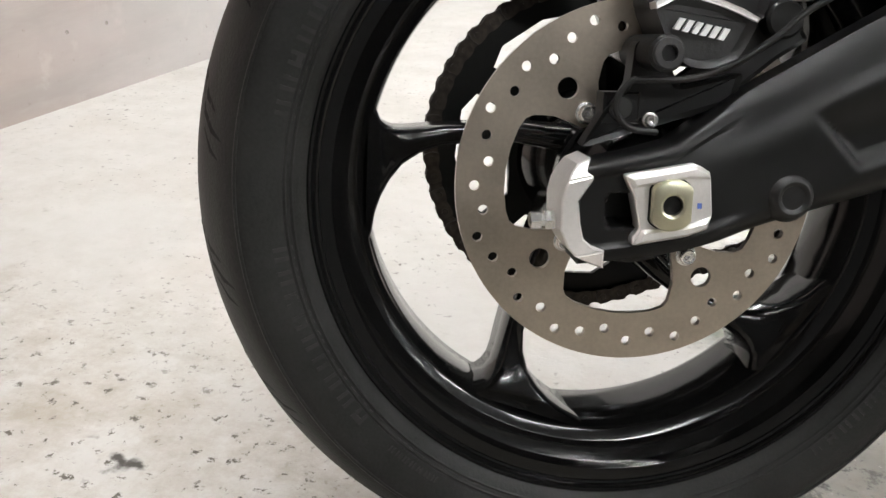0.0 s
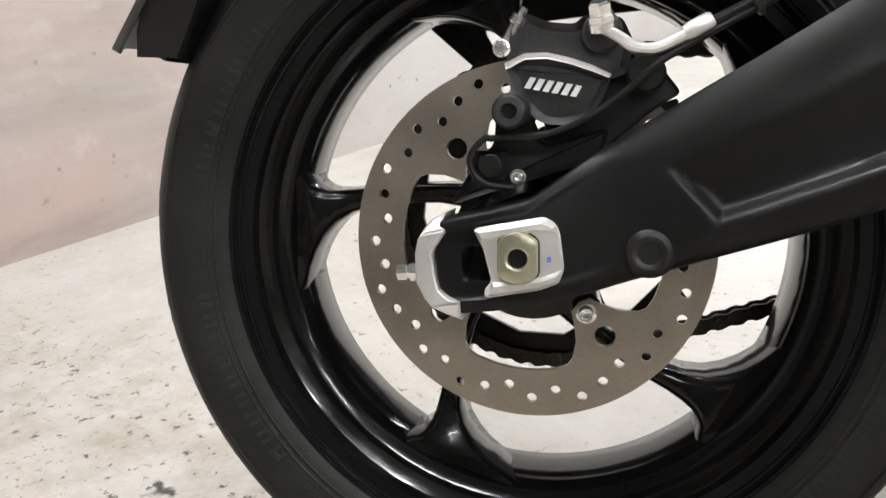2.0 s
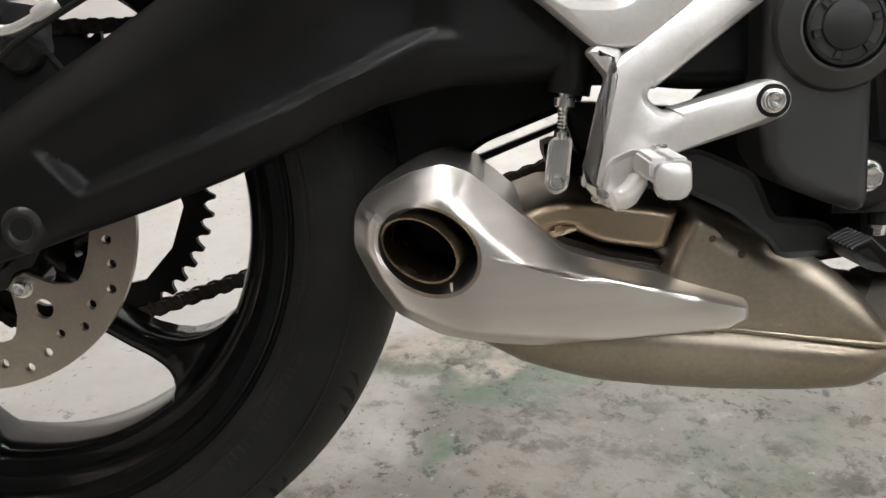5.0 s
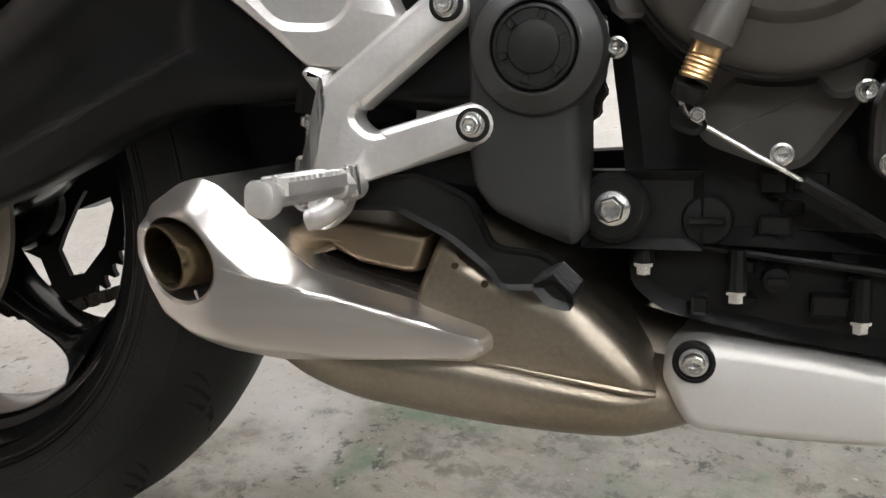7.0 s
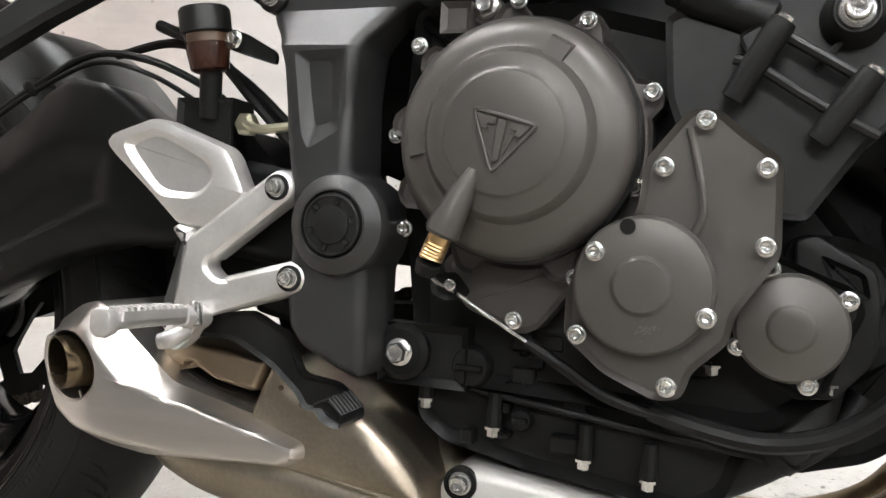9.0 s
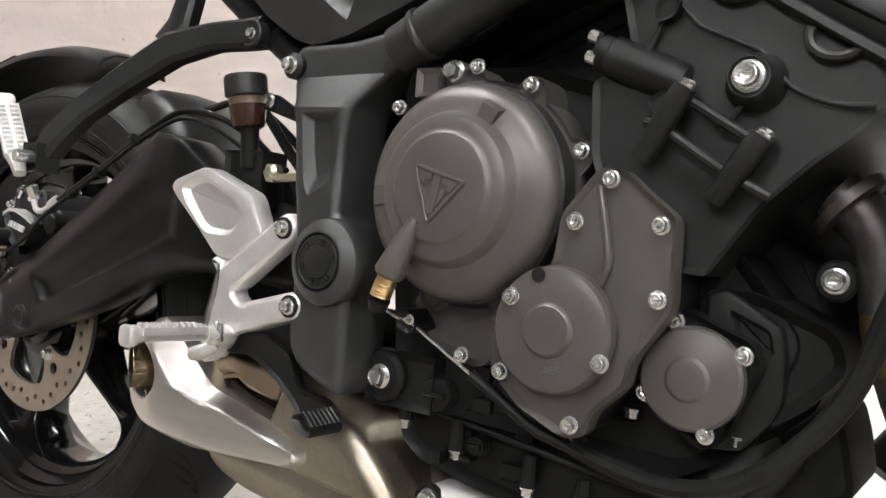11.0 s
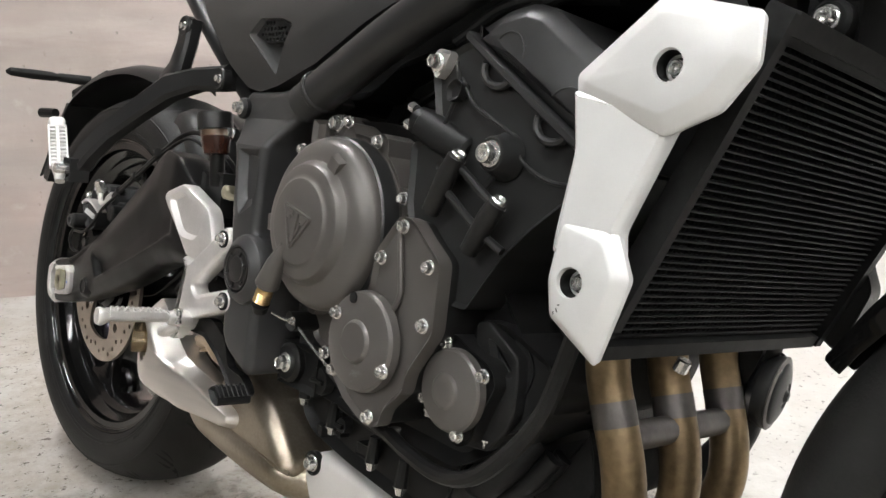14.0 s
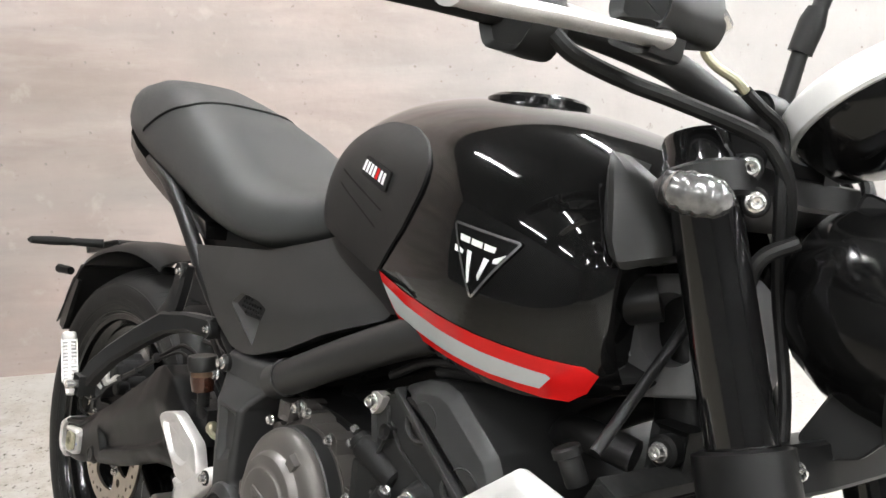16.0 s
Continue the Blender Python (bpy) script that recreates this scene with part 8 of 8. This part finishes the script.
for s in (-1, 1):
    bm = bmesh.new()
    loft(bm, [[(x, s * -(shroud_y(x, z, y) + 0.13 * (x - 1.002)), z) for x, z in inset(NECK, d)]
              for y, d in ((-0.187, 0.004), (-0.19, 0.001), (-0.197, 0.0), (-0.2012, 0.0015), (-0.2031, 0.004))])
    for head_, (cx, cz), width in ((UPPER_HEAD, (1.0649, 0.3008), 0.011), (LOWER_HEAD, (1.0191, 0.1706), 0.0075)):
        rings = [[(x, s * -shroud_y(x, z, y), z) for x, z in rounded(inset(head_, d), 0.0035, 4)]
                 for y, d in ((-0.187, 0.004), (-0.19, 0.001), (-0.1955, 0.0), (-0.197, 0.0008), (-0.198, 0.002), (-0.2026, width - 0.001), (-0.2033, width + 0.001))]
        vs = loft(bm, rings, cap=False)
        last = vs[-1]
        edges = [bm.edges.get((last[i], last[(i + 1) % len(last)])) for i in range(len(last))]
        prev = [bm.verts.new((x, s * -shroud_y(x, z, -0.2033), z)) for x, z in circle(cx, cz, 0.0098, 20)]
        edges += [bm.edges.new((prev[i], prev[(i + 1) % 20])) for i in range(20)]
        for r, dy in ((0.0092, 0.0012), (0.0085, 0.0125)):
            nxt = [bm.verts.new((x, s * -(shroud_y(cx, cz, -0.2033) + dy), z)) for x, z in circle(cx, cz, r, 20)]
            for i in range(20):
                bm.faces.new((prev[i], prev[(i + 1) % 20], nxt[(i + 1) % 20], nxt[i]))
            prev = nxt
        bm.faces.new(prev)
        bmesh.ops.triangle_fill(bm, edges=edges, use_beauty=True)
    shroud = part("radiator_shroud", bm, SILVER, bike, "silver painted radiator shroud with two sunk bolts", 28)
    if s < 0:
        for cx, cz in ((1.0649, 0.3008), (1.0191, 0.1706)):
            bolt((cx, shroud_y(cx, cz, -0.2) + 0.0105, cz), 0.0072, shroud)
            # dark lining that deepens the shade in the silver well
            bm = bmesh.new()
            lathe(bm, [(0.0089, 0.0), (0.0084, 0.0085), (0.0079, 0.0085), (0.0084, 0.0)], (cx, shroud_y(cx, cz, -0.2) - 0.0005, cz), (0, 1, 0), 24, close=True)
            part("bolt_well_shade", bm, DARK, shroud)
        rng = random.Random(2)
        bm = bmesh.new()
        for i in range(4):
            x, z = 1.008 + rng.uniform(-0.004, 0.006), 0.149 + rng.uniform(-0.008, 0.008)
            a, l_ = rng.uniform(0, 3.1), rng.uniform(0.0006, 0.003)
            vs = [bm.verts.new((x + math.cos(a) * u - math.sin(a) * v, shroud_y(x, z, -0.2033) - 0.0005, z + math.sin(a) * u + math.cos(a) * v)) for u, v in ((-l_, -0.0004), (l_, -0.0004), (l_, 0.0004), (-l_, 0.0004))]
            bm.faces.new(vs)
        sc = part("scratch", bm, DARK, shroud, "small dark scratches")
        tagged(sc, "", "", "", "stuff")
    bm = bmesh.new()
    if s < 0:
        slab(bm, rounded([(1.016, 0.19), (1.05, 0.262), (1.085, 0.3), (1.075, 0.32), (1.04, 0.31), (1.018, 0.25)], 0.006, 2), -0.188, -0.168, 0.003)
    else:
        slab(bm, inset(SHROUD, -0.003), 0.188, 0.166, 0.002)
    part("shroud_liner", bm, PLASTIC, shroud)
# horn under the radiator
bm = bmesh.new()
ax = Vector((0.96, 0.2, -0.12))
HC = (1.008, 0.122, 0.0785)
lathe(bm, [(0.012, -0.022), (0.02, -0.02), (0.031, -0.012), (0.0335, -0.004), (0.0335, 0.0), (0.0315, 0.003), (0.029, 0.0015), (0.028, 0.004), (0.026, 0.0055), (0.02, 0.0075), (0.012, 0.009), (0.0105, 0.0075), (0.006, 0.0085), (0.004, 0.0115)], HC, ax, 36)
horn = part("horn", bm, HEAD, bike, "round dark grey horn with a bright rim")
bm = bmesh.new()
lathe(bm, [(0.032, 0.0005), (0.034, 0.0012), (0.034, 0.002), (0.0325, 0.003)], HC, ax, 36, )
part("horn_rim", bm, HEADER_GREY, horn, "bright horn rim")
bm = bmesh.new()
slab(bm, rounded([(0.975, 0.118), (1.005, 0.118), (0.995, 0.085), (0.98, 0.08)], 0.004, 2), 0.095, 0.1, 0.001)
rod(bm, (0.985, 0.1, 0.085), (0.975, 0.1, 0.082), 0.012, 12)
part("horn_bracket", bm, MATT, horn)
bm = bmesh.new()
sweep(bm, smooth_path([(0.992, 0.118, 0.125), (0.988, 0.122, 0.07), (0.975, 0.118, 0.02), (0.95, 0.1, -0.02)]), 0.017, 14)
part("oil_cooler_hose", bm, HOSE, bike, "black hose behind the horn")

# fork
FA = Vector((-0.36, 0, 0.933)).normalized()
for s in (-1, 1):
    base = Vector((1.1785, s * 0.105, 0.377))

    bm = bmesh.new()
    lathe(bm, [(0.024, -0.21), (0.0262, -0.208), (0.0262, 0.19), (0.0275, 0.192), (0.0275, 0.225), (0.0255, 0.23), (0.0255, 0.242), (0.023, 0.247), (0.01, 0.248)], base, FA, 40)
    fork = part("fork_leg", bm, FORK, bike, "gloss black upside-down fork leg")
    bm = bmesh.new()
    lathe(bm, [(0.0205, -0.34), (0.0205, -0.2)], base, FA, 30)
    part("stanchion", bm, CHROME, fork, "chromed slider")
    bm = bmesh.new()
    lathe(bm, [(0.026, -0.205), (0.0285, -0.207), (0.0285, -0.222), (0.024, -0.225)][::-1], base, FA, 30)
    part("dust_seal", bm, SATIN, fork)
    bm = bmesh.new()
    lathe(bm, [(0.03, -0.008), (0.036, -0.006), (0.036, 0.028), (0.03, 0.03)], base + FA * -0.015, FA, 36)
    part("lower_clamp", bm, ARM_BLACK, fork)
    bm = bmesh.new()
    sweep(bm, [base - FA * 0.32, base - FA * 0.37, base - FA * 0.42], [0.023, 0.025, 0.03], 18)
    part("fork_foot", bm, RIM_BLACK, fork)
    bm = bmesh.new()
    bx = FA.cross(Vector((0, 1, 0)))
    vs = []
    for dx in (0.0, 0.006):
        row = []
        for t, w in ((0.078, 0.007), (0.082, 0.0095), (0.124, 0.0095), (0.128, 0.007)):
            row.append((t, w, dx))
        ring = [base - FA * t + Vector((0, s * (0.027 + dx), 0)) + bx * -w for t, w, _ in row] + [base - FA * t + Vector((0, s * (0.027 + dx), 0)) + bx * w for t, w, _ in row[::-1]]
        vs.append(ring)
    loft(bm, vs)
    part("side_reflector", bm, AMBER, fork, "long amber side reflector")
# lower and upper yokes
bm = bmesh.new()
bx = FA.cross(Vector((0, 1, 0))).normalized()


def yoke(bm, centre, pts, t):
    rings = []
    for k, e in ((-t, 0.003), (-t + 0.003, 0), (t - 0.003, 0), (t, 0.003)):
        rings.append([centre + FA * k + bx * -x + Vector((0, y, 0)) for x, y in inset(pts, e)])
    loft(bm, rings)


yoke(bm, Vector((1.1735, 0, 0.372)), rounded([(-0.045, 0.03), (-0.03, 0.11), (0.0, 0.137), (0.03, 0.125), (0.045, 0.06), (0.045, -0.06), (0.03, -0.125), (0.0, -0.137), (-0.03, -0.11), (-0.045, -0.03)], 0.012, 3), 0.018)
yoke_low = part("lower_yoke", bm, ARM_BLACK, bike, "satin black lower fork yoke")
for k in (-0.009, 0.009):
    p = Vector((1.2125, -0.0915, 0.3725)) + FA * k * 1.5
    bolt(p, 0.0078, yoke_low, False, (0, 0, 62))
bm = bmesh.new()
yoke(bm, Vector((1.1015, 0, 0.568)), rounded([(-0.04, 0.04), (-0.03, 0.11), (-0.01, 0.137), (0.022, 0.135), (0.04, 0.11), (0.035, 0.05), (0.03, 0), (0.035, -0.05), (0.04, -0.11), (0.022, -0.135), (-0.01, -0.137), (-0.03, -0.11), (-0.04, -0.04)], 0.012, 3), 0.014)
yoke_top = part("upper_yoke", bm, ARM_BLACK, bike, "satin black upper fork yoke")
for k in (-0.017, 0.012):
    p = Vector((1.1375, -0.096, 0.578)) + FA * k * 0.9
    bm = bmesh.new()
    rod(bm, p + Vector((0, 0.002, 0)), p + Vector((-0.025, 0.025, 0)), 0.0115, 16, 0.002)
    part("pinch_lug", bm, ARM_BLACK, yoke_top)
    bolt(p, 0.0085, yoke_top, False, (0, 0, 40))
# front indicator on the fork clamp
bm = bmesh.new()
IC = Vector((1.162, -0.205, 0.56))
n = 28
ribs = [IC + Vector((-0.019, -0.0075, 0.002)).lerp(Vector((0.02, 0.0135, -0.002)), i / n) + Vector((0.0, -0.004 * math.sin(math.pi * i / n), 0)) for i in range(n + 1)]
sweep(bm, ribs, [0.0135 * (1 - abs(2 * i / n - 1) ** 2.6) ** 0.5 * (1 + 0.045 * math.cos(2 * math.pi * 5 * i / n)) + 0.0004 for i in range(n + 1)], 24)
ind = part("front_indicator", bm, LENS, bike, "clear oval front indicator on the fork")
bm = bmesh.new()
sweep(bm, [IC + Vector((-0.026, -0.003, 0.002)), IC + Vector((-0.021, -0.004, 0.002)), IC + Vector((-0.006, 0.005, 0)), IC + Vector((0.007, 0.014, -0.002)), IC + Vector((0.012, 0.02, -0.002))], [0.004, 0.011, 0.0138, 0.0112, 0.005], 18)
sweep(bm, [IC + Vector((-0.008, 0.012, 0)), IC + Vector((-0.024, 0.04, 0.002)), IC + Vector((-0.04, 0.078, 0.004))], [0.008, 0.0065, 0.009], 12)
part("lamp_body", bm, SATIN, ind)
# handlebar, clamps, controls
BAR = smooth_path([(0.955, -0.39, 0.672), (1.0, -0.3, 0.672), (1.04, -0.215, 0.668), (1.075, -0.14, 0.655), (1.097, -0.085, 0.634), (1.104, -0.05, 0.627), (1.104, 0.05, 0.627), (1.097, 0.085, 0.634), (1.075, 0.14, 0.655), (1.04, 0.215, 0.668), (1.0, 0.3, 0.672), (0.955, 0.39, 0.672)])
bm = bmesh.new()
sweep(bm, BAR, 0.0125, 18)
bar = part("handlebar", bm, SATIN, bike, "wide satin black handlebar")
for s in (-1, 1):
    bm = bmesh.new()
    slab(bm, rounded([(1.085, 0.575), (1.13, 0.575), (1.128, 0.64), (1.118, 0.65), (1.09, 0.65), (1.08, 0.64)], 0.006, 3), s * 0.065, s * 0.035, 0.003)
    part("riser", bm, SATIN, bar)
    bm = bmesh.new()
    sweep(bm, BAR[:12] if s < 0 else BAR[-12:], 0.0165, 18)
    part("grip", bm, HOSE, bar, "black rubber grip")
bm = bmesh.new()
slab(bm, rounded([(1.008, 0.66), (1.018, 0.638), (1.05, 0.634), (1.064, 0.655), (1.052, 0.69), (1.02, 0.69)], 0.008, 3), -0.27, -0.235, 0.006)
part("switch_housing", bm, PLASTIC, bike, "black throttle and switch housing")
bm = bmesh.new()
slab(bm, rounded([(1.085, 0.668), (1.1, 0.66), (1.128, 0.658), (1.135, 0.672), (1.128, 0.698), (1.085, 0.702)], 0.006, 3), -0.225, -0.16, 0.007)
mc = part("front_master_cylinder", bm, PLASTIC, bike, "black front brake master cylinder")
bm = bmesh.new()
pts = smooth_path([(1.121, -0.212, 0.6545), (1.119, -0.245, 0.652), (1.1168, -0.31, 0.646), (1.1155, -0.345, 0.642), (1.117, -0.39, 0.637)])
sweep(bm, pts, [0.0125, 0.0125] + [0.0105] * (len(pts) - 4) + [0.0095, 0.011], 14, 0.55)
part("brake_lever", bm, ALLOY, bike, "bare alloy front brake lever")
bm = bmesh.new()
slab(bm, rounded([(1.088, 0.65), (1.11, 0.643), (1.124, 0.643), (1.126, 0.664), (1.092, 0.668)], 0.005, 2), -0.225, -0.19, 0.004)
part("lever_perch", bm, PLASTIC, mc)
bolt((1.1175, -0.2215, 0.6545), 0.007, mc, True)
bm = bmesh.new()
lathe(bm, [(0.0105, 0), (0.0105, 0.004), (0.009, 0.005), (0.009, 0.013), (0.006, 0.015)], (1.121, -0.16, 0.674), (0.6, 0.35, 0.5), 6)
lathe(bm, [(0.013, -0.006), (0.013, 0)], (1.121, -0.16, 0.674), (0.6, 0.35, 0.5), 18)
part("banjo", bm, ZINC, mc, "bright banjo bolt")
bm = bmesh.new()
sweep(bm, smooth_path([(1.1157, -0.155, 0.6665), (1.1175, -0.152, 0.658), (1.1236, -0.145, 0.6507), (1.132, -0.135, 0.645), (1.1365, -0.125, 0.638)]), 0.0036, 10)
part("pipe_end", bm, NUT, mc, "pale metal pipe end")
bm = bmesh.new()
sweep(bm, smooth_path([(1.1365, -0.125, 0.638), (1.1408, -0.11, 0.6302), (1.1458, -0.08, 0.6151), (1.148, -0.07, 0.57), (1.15, -0.05, 0.5), (1.175, -0.05, 0.4), (1.2, -0.1, 0.27), (1.215, -0.125, 0.16), (1.27, -0.12, 0.07), (1.34, -0.11, 0.02)]), 0.0048, 10)
part("front_brake_hose", bm, HOSE, bike, "black front brake hose")
for pts, r in (([(1.058, -0.245, 0.652), (1.0688, -0.23, 0.6402), (1.0837, -0.19, 0.6312), (1.1002, -0.15, 0.6254), (1.1324, -0.1, 0.6131), (1.1453, -0.085, 0.6019), (1.15, -0.06, 0.57), (1.135, -0.02, 0.5)], 0.0062),
               ([(1.2, -0.128, 0.29), (1.215, -0.135, 0.2), (1.26, -0.13, 0.1), (1.33, -0.115, 0.03)], 0.0035), ([(1.0, 0.2, 0.66), (1.09, 0.14, 0.63), (1.15, 0.08, 0.58), (1.13, 0.03, 0.5)], 0.006),
               ([(1.17, -0.075, 0.54), (1.15, -0.09, 0.52), (1.135, -0.07, 0.47)], 0.006)):
    bm = bmesh.new()
    sweep(bm, smooth_path(pts), r, 10)
    part("control_cable", bm, HOSE, bike, "black control cable")
# mirror stem
bm = bmesh.new()
sweep(bm, smooth_path([(0.99, 0.205, 0.672), (0.995, 0.205, 0.71), (1.0, 0.205, 0.745), (1.012, 0.21, 0.8)]), [0.012, 0.01] + [0.009] * 17, 12)
mirror = part("mirror_stem", bm, SATIN, bike, "black mirror stem on the bar")
bm = bmesh.new()
sweep(bm, [(0.998, 0.205, 0.738), (1.005, 0.206, 0.77), (1.008, 0.207, 0.785)], [0.0135, 0.0145, 0.011], 14)
part("stem_boot", bm, HOSE, mirror)
# instrument and headlight
ia = Vector((-0.6, 0, 0.8))
ic = Vector((1.172, 0, 0.662))
bm = bmesh.new()
lathe(bm, [(0.03, -0.06), (0.055, -0.048), (0.07, -0.022), (0.0735, -0.004), (0.0725, 0.004), (0.069, 0.006), (0.066, 0.0045), (0.02, 0.004)], ic, ia, 48)
inst = part("instrument", bm, RIM_BLACK, bike, "round instrument with a silver rim")
bm = bmesh.new()
lathe(bm, [(0.0737, -0.02), (0.0755, -0.018), (0.0758, 0.0), (0.074, 0.0035), (0.0728, 0.0045)], ic, ia, 56)
part("silver_rim", bm, SILVER, inst, "silver instrument rim")
bm = bmesh.new()
rings = []
for x, r in ((1.145, 0.02), (1.15, 0.045), (1.165, 0.066), (1.19, 0.08), (1.22, 0.0875), (1.25, 0.09), (1.26, 0.09)):
    rings.append([(x, r * math.cos(a), 0.5 + r * math.sin(a) * 0.95 + (x - 1.2) * -0.15) for a in (2 * math.pi * k / 40 for k in range(40))])
loft(bm, rings)
lamp = part("headlight", bm, RIM_BLACK, bike, "round headlight in a gloss black shell", 50)
bm = bmesh.new()
lathe(bm, [(0.088, 0.0), (0.094, 0.002), (0.094, 0.014), (0.088, 0.018), (0.08, 0.016)], (1.255, 0, 0.492), (1, 0, -0.15), 48)
part("bezel", bm, SATIN, lamp)
bm = bmesh.new()
lathe(bm, [(0.084, 0.012), (0.07, 0.022), (0.04, 0.03), (0.005, 0.033)], (1.255, 0, 0.492), (1, 0, -0.15), 40)
part("lens", bm, LENS, lamp, "clear headlight lens")
for s in (-1, 1):
    bm = bmesh.new()
    slab(bm, rounded([(1.178, 0.545), (1.235, 0.55), (1.24, 0.57), (1.19, 0.585)], 0.006, 2), s * 0.03, s * 0.024, 0.002)
    part("instrument_bracket", bm, SATIN, lamp)
    bm = bmesh.new()
    slab(bm, rounded([(1.186, 0.4), (1.196, 0.385), (1.232, 0.398), (1.25, 0.42), (1.245, 0.45), (1.205, 0.44)], 0.004, 2), s * 0.052, s * 0.046, 0.0015)
    part("headlight_bracket", bm, SATIN, lamp)

# front wheel, tyre and mudguard
FW = Vector((1.379, 0, -0.0155))
bm = bmesh.new()
prof = [(0.2285, 0.048), (0.2335, 0.0555), (0.245, 0.059), (0.257, 0.06), (0.268, 0.0575), (0.281, 0.047), (0.292, 0.03), (0.2985, 0.012), (0.3, 0.0)]
ring = [(r, -y) for r, y in prof] + [(r, y) for r, y in prof[-2::-1]] + [(0.22, 0.04), (0.22, -0.04)]
lathe(bm, ring, FW, (0, 1, 0), 120, close=True)
front_wheel = part("front_wheel", bm, RUBBER, bike, "front wheel with black tyre", 50)
bm = bmesh.new()
half = [(0.233, 0.052), (0.2315, 0.0555), (0.226, 0.055), (0.219, 0.046), (0.2, 0.036), (0.19, 0.03), (0.187, 0.012)]
ring = [(r, -y) for r, y in half] + [(r, y) for r, y in half[::-1]] + [(0.2, 0.02), (0.214, 0.045), (0.214, -0.045), (0.2, -0.02)]
lathe(bm, ring, FW, (0, 1, 0), 90, close=True)
part("rim", bm, RIM_BLACK, front_wheel)
for k in range(5):
    bm = bmesh.new()
    a = radians(20 + 72 * k)
    sweep(bm, [FW + Vector((math.cos(a + o) * r, 0, math.sin(a + o) * r)) for r, o in ((0.025, -0.5), (0.09, -0.1), (0.15, 0.0), (0.192, 0.02))], [0.02, 0.011, 0.01, 0.02], 10)
    part("spoke", bm, RIM_BLACK, front_wheel)
for s in (-1, 1):
    bm = bmesh.new()
    holes = [circle((0.128, 0.14, 0.133, 0.147)[k % 4] * math.cos(2 * math.pi * k / 40), (0.128, 0.14, 0.133, 0.147)[k % 4] * math.sin(2 * math.pi * k / 40), 0.003, 8) for k in range(40)] + [circle(0, 0, 0.115, 60)]
    pierced(bm, circle(0, 0, 0.155, 90), holes, s * 0.07 - 0.0025, s * 0.07 + 0.0025)
    bmesh.ops.translate(bm, verts=bm.verts, vec=FW)
    part("brake_disc", bm, DISC, front_wheel, "drilled steel front disc")
bm = bmesh.new()
rod(bm, FW + Vector((0, -0.13, 0)), FW + Vector((0, 0.13, 0)), 0.025, 20)
part("hub", bm, RIM_BLACK, front_wheel)
bm = bmesh.new()
rings = []
for i in range(29):
    a = radians(32 + (153.5 - 32) * i / 28)
    w = 0.068 * min(1, 0.35 + i / 7, 0.22 + (28 - i) / 6)
    r = 0.318 + 0.013 * (i / 28) ** 3
    sk = min(1.0, 0.3 + (28 - i) / 9)
    rings.append([FW + Vector(((r + dr * (sk if dr < 0 else 1)) * math.cos(a) + 0.02, f * w, (r + dr * (sk if dr < 0 else 1)) * math.sin(a))) for f, dr in ((-1, -0.03), (-0.95, -0.006), (-0.6, 0.006), (0, 0.01), (0.6, 0.006), (0.95, -0.006), (1, -0.03), (0.97, -0.03), (0.92, -0.009), (0.6, 0.003), (0, 0.007), (-0.6, 0.003), (-0.92, -0.009), (-0.97, -0.03))])
loft(bm, rings)
part("front_mudguard", bm, RIM_BLACK, bike, "gloss black front mudguard over the tyre", 40)
# side stand on the far side
bm = bmesh.new()
sweep(bm, smooth_path([(0.8, 0.12, -0.05), (0.84, 0.17, -0.16), (0.87, 0.21, -0.262)]), 0.011, 12)
stand = part("side_stand", bm, SATIN, bike, "black side stand on the floor")
bm = bmesh.new()
box(bm, (0.85, 0.19, -0.272), (0.9, 0.24, -0.265), 0.002)
part("stand_foot", bm, SATIN, stand)
